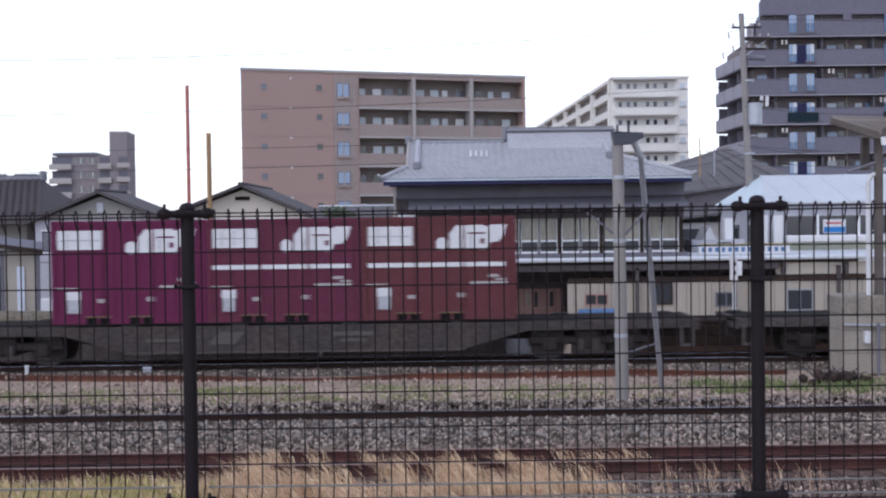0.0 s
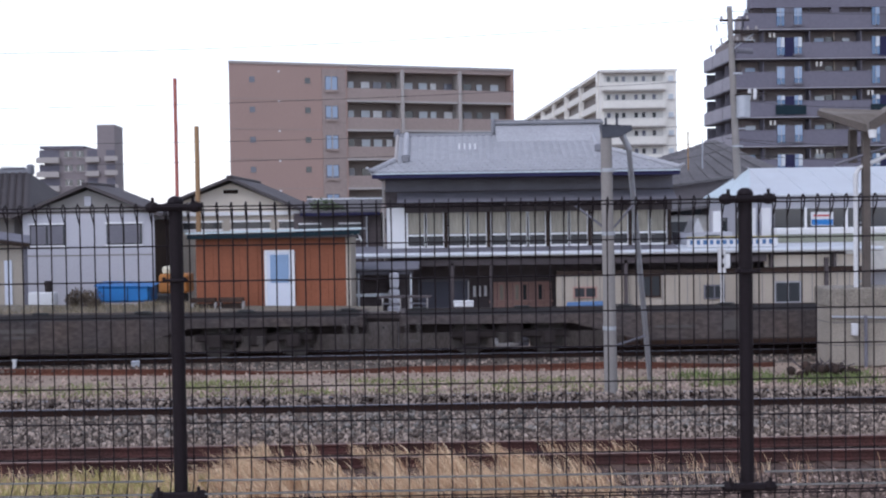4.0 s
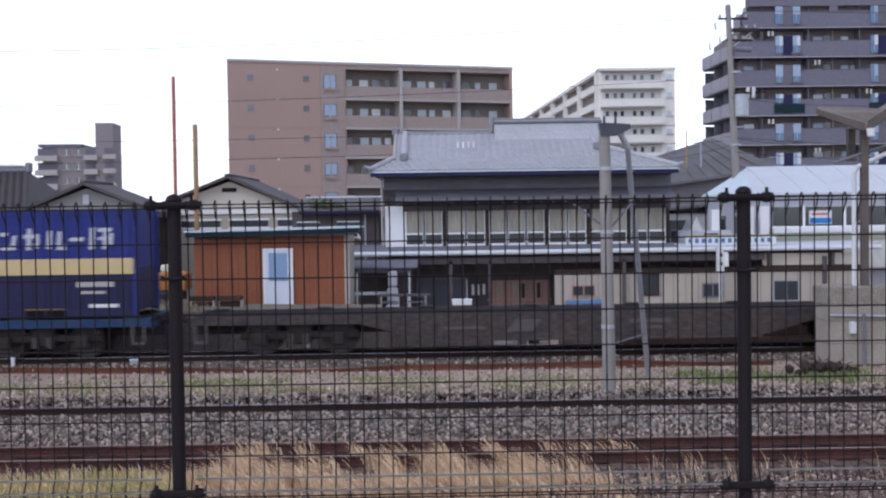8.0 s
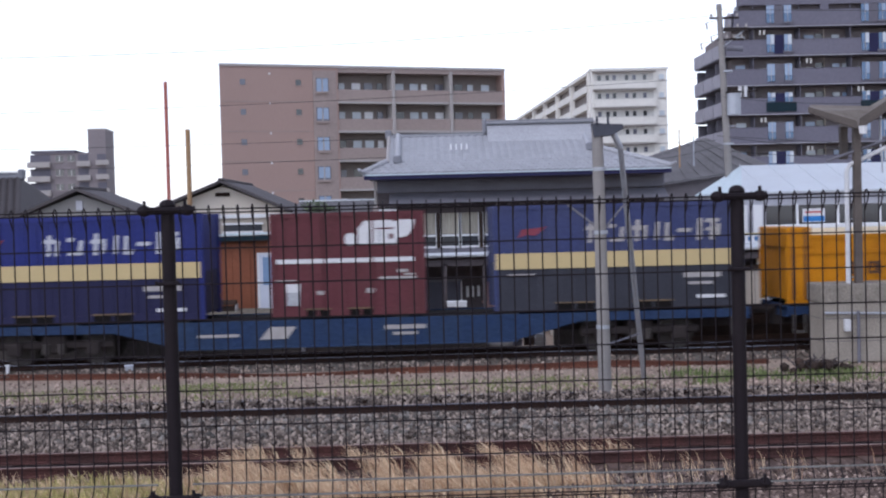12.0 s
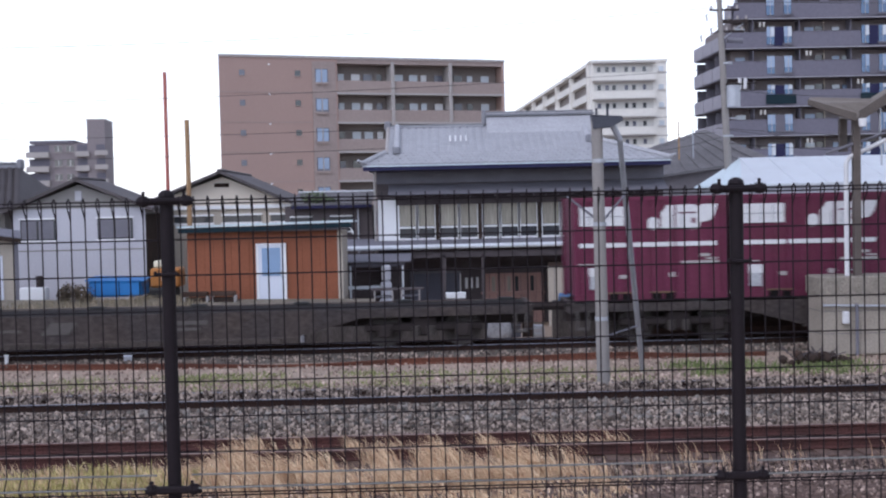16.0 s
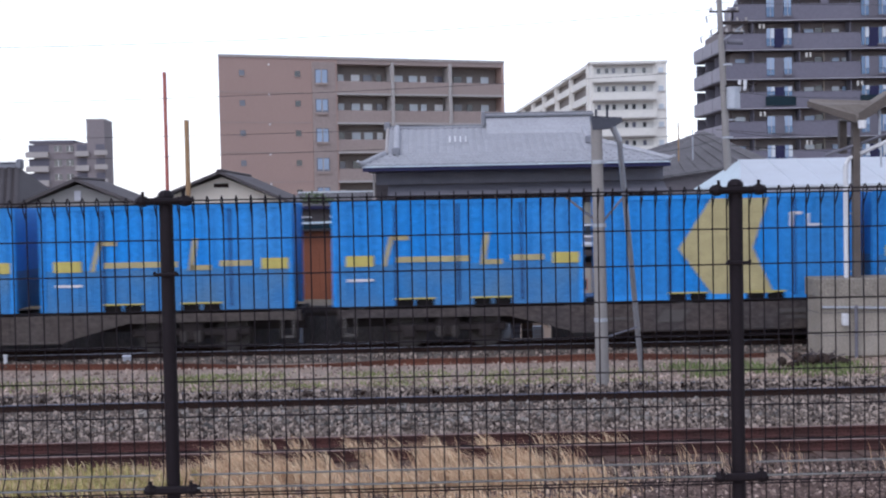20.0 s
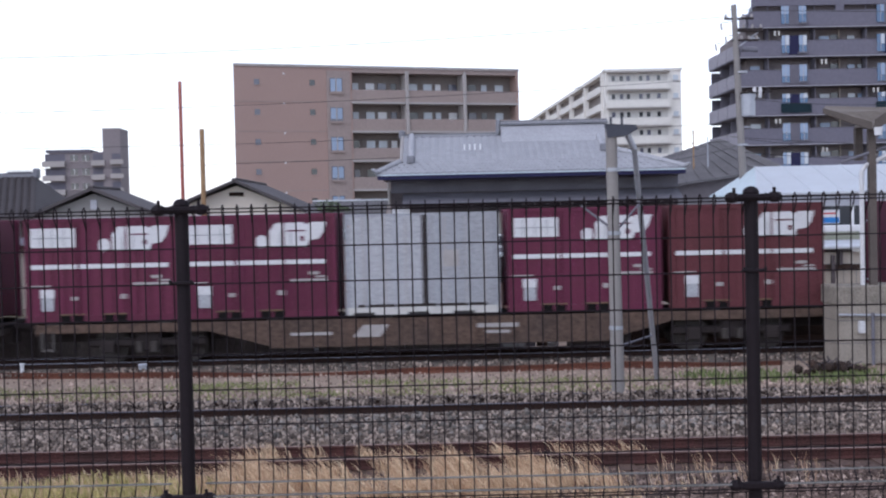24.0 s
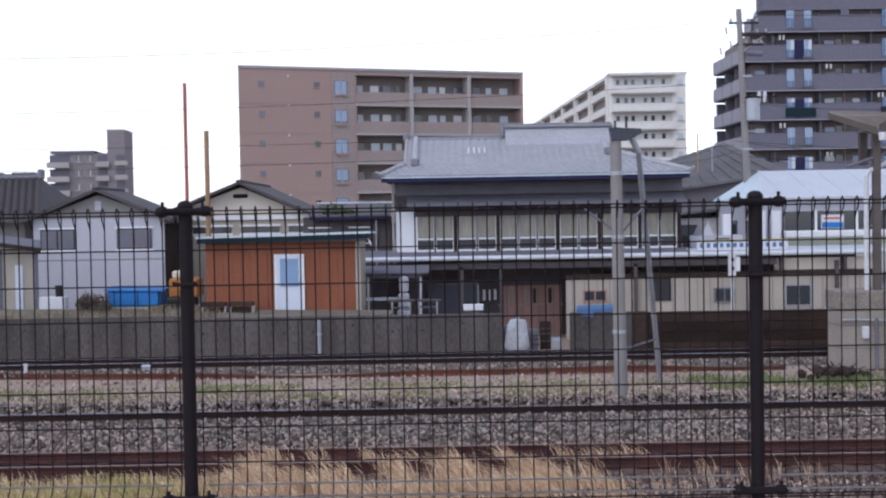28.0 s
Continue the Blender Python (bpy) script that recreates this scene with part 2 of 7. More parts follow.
M_WHITEWALL = mat("white_house_wall", (0.46, 0.465, 0.51), 0.8, var=0.14, scale=0.6, dirt=(0.33, 0.33, 0.36), stretch=(1, 1, 0.4))
M_CREAMWALL = mat("cream_house_wall", (0.42, 0.375, 0.315), 0.85, var=0.2, scale=0.8, dirt=(0.31, 0.275, 0.225))
M_CREAMLIGHT = mat("light_cream_wall", (0.60, 0.545, 0.465), 0.85, var=0.1, scale=0.8, dirt=(0.50, 0.45, 0.38))
M_YARD = mat("yard_soil", (0.20, 0.175, 0.135), 0.95, var=0.4, scale=0.8, fine=14, bump=0.8)
M_GREYBOARD = mat("grey_weatherboard", (0.26, 0.25, 0.24), 0.85, var=0.15, scale=1)
M_TILE = mat("grey_roof_tile", (0.385, 0.39, 0.415), 0.5, var=0.2, scale=0.5, fine=14, each=0.07)
M_RIDGE = mat("ridge_tile", (0.20, 0.205, 0.23), 0.55, var=0.15)
M_DARKTILE = mat("dark_roof_tile", (0.075, 0.064, 0.066), 0.7, var=0.25, scale=1.2, each=0.2)
M_GREYROOF = mat("grey_slate_roof", (0.14, 0.133, 0.138), 0.7, var=0.3, scale=1.0, fine=16)
M_TIMBER = mat("dark_timber", (0.105, 0.09, 0.094), 0.75, var=0.25, scale=2, stretch=(1, 1, 6))
M_TIMBERGREY = mat("weathered_grey_timber", (0.16, 0.157, 0.185), 0.8, var=0.2, scale=1.5)
M_REDWOOD = mat("reddish_wood_door", (0.40, 0.24, 0.205), 0.7, var=0.2, scale=2, stretch=(8, 1, 1), each=0.12)
M_SASH = mat("white_sash", (0.72, 0.73, 0.74), 0.5, var=0.05)
M_SHOJI = mat("cream_curtain_pane", (0.36, 0.33, 0.265), 0.5, var=0.28, scale=1.5, fine=12, stretch=(2.5, 1, 0.15), each=0.15)
M_PANE = glass_mat("window_glass", (0.05, 0.055, 0.06))
M_PANEBLUE = glass_mat("blue_window_glass", (0.055, 0.12, 0.23))
M_PANEDIM = glass_mat("dim_door_glass", (0.11, 0.115, 0.15), 0.15)
M_PANEPALE = glass_mat("pale_window_glass", (0.45, 0.50, 0.55), 0.2)
M_BLUEDULL = mat("faded_blue_sheet", (0.07, 0.15, 0.30), 0.7, var=0.25)
M_TEAL = mat("dark_teal_board", (0.010, 0.026, 0.036), 0.6, var=0.2)
M_BLUE = mat("blue_sheet", (0.010, 0.175, 0.48), 0.5, var=0.25, scale=1.5, dirt=(0.01, 0.09, 0.27))
M_BRICK = mat("brown_apartment_tile", (0.325, 0.232, 0.205), 0.8, var=0.14, scale=0.15, fine=6, dirt=(0.285, 0.20, 0.175), stretch=(1, 1, 3))
M_BRICK2 = mat("taupe_apartment_panel", (0.30, 0.245, 0.228), 0.8, var=0.1, scale=0.15, fine=4)
M_DULL = mat("faded_lettering", (0.085, 0.076, 0.071), 0.75, var=0.2, scale=4)
M_SLAB = mat("apartment_slab", (0.36, 0.34, 0.33), 0.85, var=0.1, scale=0.2, fine=5)
# taupe panel tone darkened, so the set-back walls carry their shade
M_RECESS = mat("shaded_recess", (0.205, 0.178, 0.165), 0.85, var=0.15, scale=0.3, fine=5)
M_WHITEAPT = mat("white_apartment_wall", (0.67, 0.66, 0.62), 0.85, var=0.08, scale=0.1, fine=3)
M_GREYAPT = mat("grey_violet_apartment", (0.142, 0.138, 0.178), 0.8, var=0.1, scale=0.12, fine=4)
M_SIDEAPT = mat("pale_balcony_panel", (0.30, 0.295, 0.335), 0.8, var=0.1, scale=0.2, fine=4)
M_BAYPANE = glass_mat("pale_blue_bay_glass", (0.22, 0.30, 0.43), 0.2)
M_GREYAPT2 = mat("dark_grey_apartment_wall", (0.12, 0.116, 0.145), 0.8, var=0.1, scale=0.12, fine=4)
M_TOWERWALL = mat("taupe_tower_wall", (0.185, 0.16, 0.16), 0.8, var=0.12, scale=0.12, fine=4)
M_PALEAPT = mat("pale_gallery_wall", (0.52, 0.515, 0.49), 0.85, var=0.12, scale=0.2, fine=4)
M_OLIVE = mat("pale_olive_paint", (0.30, 0.32, 0.25), 0.7, var=0.15, scale=1.5)
M_TOWER = mat("far_tower_wall", (0.22, 0.195, 0.205), 0.85, var=0.1, scale=0.1, fine=3)
M_STACKRED = mat("red_white_mast", (0.42, 0.13, 0.10), 0.7, var=0.15)
M_BRASS = mat("rusty_yellow_post", (0.36, 0.225, 0.115), 0.75, var=0.2)
M_STRAWTIN = mat("pale_tin_sheet", (0.62, 0.66, 0.70), 0.45, metal=0.2, var=0.15, scale=1, dirt=(0.42, 0.42, 0.43))

# dull, chalky paint and grime shine little
for m in (M_FENCE, M_BROWNPAINT, M_RUSTMAROON, M_MIDBLUE, M_PURPLE, M_NAVY, M_NAVYLOW, M_SKYBLUE, M_YELLOW, M_WAGON, M_WAGONB, M_BOGIE, M_TIMBER, M_PLANK, M_DARKWALL, M_WALLCONC, M_SHED, M_RAILRUST, M_RAIL, M_DUSTYBLUE, M_DUSTYNAVY, M_DUSTYLOW, M_DECK, M_WAGONBROWN, M_WAGONTAUPE, M_HOLE, M_TEAL, M_OLDRUST, M_BLUELOW):
    m.node_tree.nodes["Principled BSDF"].inputs["Specular IOR Level"].default_value = 0.16


# ---- mesh helpers ----
def box(bm, x0, x1, y0, y1, z0, z1, bevel=0.0):
    r = bmesh.ops.create_cube(bm, size=1.0, matrix=Matrix.Translation(((x0 + x1) / 2, (y0 + y1) / 2, (z0 + z1) / 2)) @ Matrix.Diagonal((abs(x1 - x0), abs(y1 - y0), abs(z1 - z0), 1)))
    if bevel:
        edges = list({e for v in r["verts"] for e in v.link_edges})
        bmesh.ops.bevel(bm, geom=edges, offset=bevel, segments=1, affect="EDGES")


def tube(bm, a, b, r, r2=None, seg=10):
    a, b = Vector(a), Vector(b)
    m = Matrix.Translation((a + b) / 2) @ (b - a).to_track_quat("Z", "Y").to_matrix().to_4x4()
    bmesh.ops.create_cone(bm, cap_ends=True, segments=seg, radius1=r, radius2=r if r2 is None else r2, depth=(b - a).length, matrix=m)


def slab(bm, pts, off):
    """A closed plate: polygon pts, thickened by the vector off."""
    a = [bm.verts.new(p) for p in pts]
    b = [bm.verts.new(Vector(p) + Vector(off)) for p in pts]
    bm.faces.new(a)
    bm.faces.new(b[::-1])
    for i in range(len(pts)):
        bm.faces.new((a[i - 1], b[i - 1], b[i], a[i]))
    bmesh.ops.recalc_face_normals(bm, faces=bm.faces)


def part(name, bm, material, parent=None, label=""):
    me = bpy.data.meshes.new(name)
    bm.to_mesh(me)
    bm.free()
    me.materials.append(material)
    ob = new(name, me)
    ob.parent = parent
    if label:
        tagged(ob, label)
    return ob


def bpart(name, dims, material, parent=None, label="", bevel=0.0):
    bm = bmesh.new()
    box(bm, *dims, bevel=bevel)
    return part(name, bm, material, parent, label)


def tpart(name, a, b, r, material, parent=None, label="", r2=None, seg=10):
    bm = bmesh.new()
    tube(bm, a, b, r, r2, seg)
    return part(name, bm, material, parent, label)


def spart(name, pts, off, material, parent=None, label=""):
    bm = bmesh.new()
    slab(bm, pts, off)
    return part(name, bm, material, parent, label)


def thing(name, at, label, category, group="", kind="", rz=0):
    ob = new(name)
    ob.empty_display_size = 0.2
    ob.matrix_world = pose(*at, 0, 0, rz)
    return tagged(ob, label, category, group, kind)


def share(name, me, m, parent):
    """Another object on a mesh that is already there."""
    ob = new(name, me)
    ob.parent = parent
    ob.matrix_basis = m
    return ob


def fast_mesh(name, verts, faces, material):
    me = bpy.data.meshes.new(name)
    me.from_pydata(verts, [], faces)
    me.materials.append(material)
    return me


# ---- ground and tracks ----
def ground():
    """One sheet to the horizon: flat yard by the tracks, lower land behind the retaining wall, a bank up to the fence."""
    ys = [-400, -60, 1.5, 5.0, 6.0, 8.5, 12, 14.5, 33.6, 34.1, 34.2, 60, 120, 300, 900, 3500]
    zs = [1.95, 1.95, 1.95, 1.95, 1.75, 0.75, -0.1, -0.2, -0.22, -0.22, -1.0, -1.0, -1.4, -2, -2, -2]
    xs = [-3500, -900, -300] + list(range(-80, 81, 8)) + [300, 900, 3500]
    v = [(x, y, z) for y, z in zip(ys, zs) for x in xs]
    n = len(xs)
    f = [(j * n + i, j * n + i + 1, (j + 1) * n + i + 1, (j + 1) * n + i) for j in range(len(ys) - 1) for i in range(n - 1)]
    return tagged(new("ground", fast_mesh("ground", v, f, M_EARTH)), "dry bare earth around the railway tracks", "ground", kind="structure")


ground()
RAIL_PROFILE = [(-0.063, -0.153), (0.063, -0.153), (0.063, -0.14), (0.010, -0.118), (0.010, -0.045), (0.032, -0.035), (0.032, -0.004), (-0.032, -0.004), (-0.032, -0.035), (-0.010, -0.045), (-0.010, -0.118), (-0.063, -0.14)]


def rail(parent, y, z, x0, x1, side, top, wave=0.0, bend=0.0):
    n = 2 if not wave else 60
    xs = [x0 + (x1 - x0) * i / (n - 1) for i in range(n)]
    off = [wave * noise.noise((x * 0.25, y, 0)) for x in xs]
    v = [(x, y + a + bend * min(0.0, x + 2) ** 2, z + b + o) for x, o in zip(xs, off) for a, b in RAIL_PROFILE]
    k = len(RAIL_PROFILE)
    f = [(j * k + i, j * k + (i + 1) % k, (j + 1) * k + (i + 1) % k, (j + 1) * k + i) for j in range(n - 1) for i in range(k)]
    ob = new("rail", fast_mesh("rail", v, f, side))
    ob.parent = parent
    if top:
        v = [(x, y + s * 0.03, z + h + o) for x, o in zip(xs, off) for s, h in ((-1.08, -0.009), (-1, 0), (1, 0), (1, -0.004))]
        f = [(j * 4 + i, j * 4 + i + 1, j * 4 + i + 5, j * 4 + i + 4) for j in range(n - 1) for i in range(3)]
        hd = new("rail_head", fast_mesh("rail_head", v, f, top))
        hd.parent = ob
    return ob


def track(ys, z, label, side, top, x0=-620, x1=620, sleeper=M_SLEEPER):
    t = thing("railway_track", (0, 0, 0), label, "track", "railway tracks", "structure")
    for y in ys:
        rail(t, y, z, x0, x1, side, top)
    if sleeper:
        mid = sum(ys) / len(ys)
        me = fast_mesh("sleeper", *box_mesh(-0.11, 0.11, -1.0, 1.0, -0.14, 0.0), sleeper)
        for i in range(44):
            share("sleeper", me, pose(-13 + i * 0.6, mid, z - 0.155), t)
    return t


def box_mesh(x0, x1, y0, y1, z0, z1):
    v = [(x, y, z) for z in (z0, z1) for y in (y0, y1) for x in (x0, x1)]
    return v, [(0, 2, 3, 1), (4, 5, 7, 6), (0, 1, 5, 4), (1, 3, 7, 5), (3, 2, 6, 7), (2, 0, 4, 6)]


track((30.57, 31.637), 0.0, "far running track with polished rails on grey ballast", M_RAIL, M_RAILTOP)
track((22.55, 23.617), 0.0, "middle track with polished rail heads in grey ballast", M_RAIL, M_RAILBRIGHT)
track((17.68, 18.747), 0.0, "near disused track with rusty brown rails", M_RAILRUST, M_RUSTTOP, sleeper=M_REDSOIL)


def ballast(name, y0, y1, top, label, x0=-620, x1=620, material=M_BALLAST):
    s = 0.55
    v = [(x, y, z) for x in (x0, x1) for y, z in ((y0 - s, -0.26), (y0, top), (y1, top), (y1 + s, -0.26))]
    f = [(i, i + 1, i + 5, i + 4) for i in range(3)]
    return tagged(new(name, fast_mesh(name, v, f, material)), label, "ballast", kind="structure")


ballast("ballast_bed", 29.9, 32.4, -0.13, "grey crushed stone ballast bed under the far track")
ballast("ballast_bed", 20.6, 24.4, -0.13, "grey crushed stone ballast bed under the middle track")
ballast("ballast_bed", 17.1, 19.3, -0.175, "brown stained ballast bed under the rusty track", material=M_REDSOIL)
ballast("soil_strip", 15.0, 16.3, -0.17, "rust-brown soil strip in front of the disused track", material=M_REDSOIL)


# ---- retaining wall behind the tracks ----
def retaining_wall():
    w = thing("wall_trackside", (0, 34.0, 0), "weathered grey concrete retaining wall behind the far track", "wall", kind="structure")
    x = -40.0
    while x < 1.5:
        bpart("wall_panel", (x + 0.008, min(x + 3.0, 1.62) - 0.008, 0, 0.22, -1.1, 0.87 if x < -8.5 else 0.80), M_WALLCONC, w, bevel=0.02)
        # flat black disc paints the dark inside of the hole
        for hx, hz in ((0.4, 0.38), (1.5, 0.55), (2.6, 0.36)):
            if x + hx < 1.5:
                tpart("weep_hole", (x + hx, -0.012, hz), (x + hx, 0.02, hz), 0.035, M_BLACK, w, seg=8)
        x += 3.0
    bpart("wall_panel", (3.45, 5.2, 0, 0.22, -1.1, 0.78), M_WALLCONC, w, bevel=0.02)
    bpart("wall_panel", (5.6, 12.5, 0.0, 0.22, -1.1, 0.76), M_DARKWALL, w, "dark grimy wall section", bevel=0.02)
    bpart("wall_panel", (12.5, 40, 0.0, 0.22, -1.1, 0.76), M_DARKWALL, w, bevel=0.02)
    for i in range(6):
        for a, b in ((5.65, 8.9), (8.92, 12.1), (12.12, 15.5)):
            bpart("plank", (a, b, -0.03, -0.002, -0.85 + i * 0.265, -0.6 + i * 0.265), M_PLANK, w, bevel=0.008)
    bpart("brick_pier", (5.22, 5.58, -0.04, 0.26, -1.1, 0.78), M_PLANK, w, "rusty brown pier", bevel=0.02)


retaining_wall()


# ---- shed ----
def shed():
    s = thing("garden_shed", (-5.1, 39.0, 0.57), "terracotta-brown sheet-metal shed with a pale blue tin roof", "shed")
    bpart("wall", (-2.35, 2.35, 0, 2.6, 0, 2.32), M_SHED, s)
    for i in range(17):
        x = -2.35 + 4.7 * i / 17
        if -0.35 < x + 0.14 < 0.9:
            continue
        bpart("cladding_panel", (x + 0.003, x + 4.7 / 17 - 0.003, -0.03, 0.0, 0.02, 2.3), M_SHED, s, bevel=0.004)
    bpart("corner_post", (2.35, 2.5, -0.05, 2.6, 0, 2.3), M_CREAMWALL, s, "pale corner post")
    spart("roof", [(-2.6, -0.35, 2.36), (2.85, -0.35, 2.45), (2.85, 2.9, 2.40), (-2.6, 2.9, 2.31)], (0, 0, 0.05), M_SHEDROOF, s)
    spart("fascia", [(-2.6, -0.4, 2.36), (2.85, -0.4, 2.435), (2.85, -0.4, 2.50), (-2.6, -0.4, 2.42)], (0, 0.04, 0), M_SHEDROOF, s)
    # the near-black teal also paints the shadow under the roof edge
    spart("gutter_board", [(-2.55, -0.37, 2.20), (2.8, -0.37, 2.275), (2.8, -0.37, 2.41), (-2.55, -0.37, 2.335)], (0, 0.03, 0), M_TEAL, s, "dark teal board with the roof edge's shadow in its colour")
    bpart("soffit", (-2.5, 2.8, -0.34, 0.0, 2.20, 2.26), M_TIMBER, s)
    tpart("brace", (2.75, -0.3, 2.3), (2.9, -0.36, 2.05), 0.025, M_SASH, s, seg=6)
    d = bpart("door", (-0.16, 0.70, -0.06, -0.01, 0.0, 1.76), M_DOOR, s, "pale grey-blue door with a glazed upper half")
    bpart("door_frame", (-0.2, -0.12, -0.08, -0.02, 0, 1.82), M_SASH, d)
    bpart("door_frame", (-0.12, 0.66, -0.08, -0.02, 1.76, 1.82), M_SASH, d)
    bpart("door_frame", (0.66, 0.74, -0.08, -0.02, 0, 1.82), M_SASH, d)
    bpart("pane", (-0.02, 0.56, -0.075, -0.055, 0.80, 1.68), M_DOORBLUE, d)
    bpart("handle", (0.55, 0.6, -0.11, -0.06, 0.85, 1.0), M_GALV, d)
    bpart("plinth", (-2.45, 2.5, -0.1, 2.6, -0.6, 0.0), M_CONCLIGHT, s, "pale concrete plinth")


shed()


# ---- two-storey traditional house ----
def traditional_house():
    h = thing("traditional_house", (0, 0, -1.0), "two-storey traditional timber house with a grey tiled roof", "house")
    z = 1.59  # heights below are over the rails
    bpart("upper_wall", (-1.75, 8.85, 46.15, 51.5, z + 1.4, z + 4.3), M_TIMBER, h)
    bpart("wall", (-1.75, 15.5, 46.6, 51.5, 0, z + 1.5), M_TIMBER, h, "dark ground-floor wall")
    # hip-and-gable roof with a stepped ridge; sl and sr: how far up the slope the side skirts reach
    e, r1, r2 = z + 4.28, z + 5.84, z + 6.29
    sl, sr, xl, xr = 0.27, 0.5, -1.4, 6.7
    zl, zr = e + (r1 - e) * sl, e + (r1 - e) * sr
    spart("roof", [(-2.2, 45, e), (8.95, 45, e), (xr, 45 + 4 * sr, zr), (xr, 49, r1), (xl, 49, r1), (xl, 45 + 4 * sl, zl)], (0, 0.02, 0.10), M_TILE, h)
    spart("roof", [(-2.2, 53, e), (8.95, 53, e), (xr, 53 - 4 * sr, zr), (xr, 49, r1), (xl, 49, r1), (xl, 53 - 4 * sl, zl)], (0, -0.02, 0.10), M_TILE, h)
    spart("roof", [(8.95, 45, e), (8.95, 53, e), (xr, 53 - 4 * sr, zr), (xr, 45 + 4 * sr, zr)], (0.02, 0, 0.1), M_TILE, h)
    spart("roof", [(-2.2, 53, e), (-2.2, 45, e), (xl, 45 + 4 * sl, zl), (xl, 53 - 4 * sl, zl)], (-0.02, 0, 0.1), M_TILE, h)
    spart("gable_wall", [(xl + 0.3, 45 + 4 * sl, zl), (xl + 0.3, 53 - 4 * sl, zl), (xl + 0.3, 49, r1)], (0.1, 0, 0), M_WHITEWALL, h)
    spart("gable_wall", [(xr - 0.3, 45 + 4 * sr, zr), (xr - 0.3, 53 - 4 * sr, zr), (xr - 0.3, 49, r1)], (-0.1, 0, 0), M_WHITEWALL, h)
    spart("roof", [(2.5, 48.0, r1 - 0.39), (xr, 48.0, r1 - 0.39), (xr, 49.0, r2), (2.5, 49.0, r2)], (0, 0.02, 0.1), M_TILE, h)
    # tiles of the front slope: the lower rows singly, the rest in one mesh
    arch = [(-0.14, 0.0), (-0.08, 0.022), (0.02, 0.026), (0.09, 0.008), (0.14, 0.0)]
    n = len(arch)
    tv = [(x, yy, zz + up) for yy, up in ((0, 0.008), (0.33, 0.0)) for x, zz in arch] + [(x, 0, -0.02) for x, zz in arch]
    tf = [(i, i + 1, n + i + 1, n + i) for i in range(n - 1)] + [(2 * n + i, 2 * n + i + 1, i + 1, i) for i in range(n - 1)]
    tile = fast_mesh("roof_tile", tv, tf, M_TILE)
    rows, pitch_angle = 15, math.atan2(r1 - e, 4.0)
    count, rest_v, rest_f = 0, [], []
    for j in range(rows):
        t = j / rows
        yy, zz = 45.0 + 4.0 * t, e + (r1 - e) * t + 0.11
        xa = -2.2 + 0.8 * min(1, t / sl)
        xb = 8.95 - 2.25 * min(1, t / sr)
        for i in range(int((xb - xa) / 0.285)):
            m = pose(xa + 0.17 + i * 0.285, yy, zz, math.degrees(pitch_angle))
            if count < 300:
                share("roof_tile", tile, m, h)
                count += 1
            else:
                k = len(rest_v)
                rest_v += [m @ Vector(p) for p in tv]
                rest_f += [tuple(q + k for q in f) for f in tf]
    up = new("upper_tiles", fast_mesh("upper_tiles", rest_v, rest_f, M_TILE))
    up.parent = h
    tagged(up, kind="stuff")
    for q in range(3):
        bpart("ridge", (xl + 0.03 * q, 2.5, 48.82 + 0.03 * q, 49.18 - 0.03 * q, r1 + 0.03 + 0.06 * q, r1 + 0.085 + 0.06 * q), M_TILE if q == 1 else M_RIDGE, h, bevel=0.012)
        bpart("ridge", (2.4, xr + 0.05 - 0.03 * q, 48.82 + 0.03 * q, 49.18 - 0.03 * q, r2 + 0.03 + 0.06 * q, r2 + 0.085 + 0.06 * q), M_TILE if q == 1 else M_RIDGE, h, bevel=0.012)
    for a, c in (((-2.2, 45.0, e + 0.16), (xl, 45 + 4 * sl, zl + 0.16)), ((8.95, 45.0, e + 0.16), (xr, 45 + 4 * sr, zr + 0.16))):
        tpart("hip_ridge", a, c, 0.10, M_TILE, h, seg=8)
    for x in (xl + 0.03, xr):
        bpart("ridge_end", (x - 0.12, x + 0.12, 48.8, 49.2, r1 + 0.0, r1 + 0.36), M_RIDGE, h, bevel=0.05)
    bpart("ridge_end", (2.33, 2.5, 48.8, 49.2, r1 + 0.1, r2 + 0.26), M_RIDGE, h, bevel=0.05)
    for k, x in enumerate((1.0, 1.2, 1.4, 1.6)):
        bpart("snow_guard", (x, x + 0.06, 46.95, 47.0, e + 1.0, e + 1.22), M_SASH, h)
    # dark strip paints the shadow under the eave, pale strip its bright edge
    bpart("gutter_line", (-2.18, 8.95, 44.9, 44.98, e - 0.12, e + 0.02), M_NAVYLOW, h, "dark blue strip that paints the shadow along the eave")
    bpart("eave_strip", (-2.06, 8.96, 44.88, 44.98, e + 0.024, e + 0.06), M_SHEDROOF, h)
    for x, v, s0, zz in ((xl + 0.42, xl + 0.06, sl, zl), (xr - 0.42, xr - 0.06, sr, zr)):
        tpart("descending_ridge", (x, 48.9, r1 + 0.14), (x, 45 + 4 * s0 - 0.1, zz + 0.14), 0.11, M_TILE, h, seg=8)
        tpart("verge_tiles", (v, 48.9, r1 + 0.10), (v, 45 + 4 * s0, zz + 0.10), 0.07, M_SLAB, h, "pale verge tiles", seg=8)
        bpart("ridge_end", (x - 0.15, x + 0.15, 45 + 4 * s0 - 0.2, 45 + 4 * s0, zz + 0.06, zz + 0.36), M_RIDGE, h, bevel=0.05)
    for x, s in ((-2.2, -1), (8.95, 1)):
        tpart("corner_tile", (x, 45.0, e + 0.16), (x + s * 0.16, 44.85, e + 0.26), 0.09, M_TILE, h, r2=0.05, seg=8)
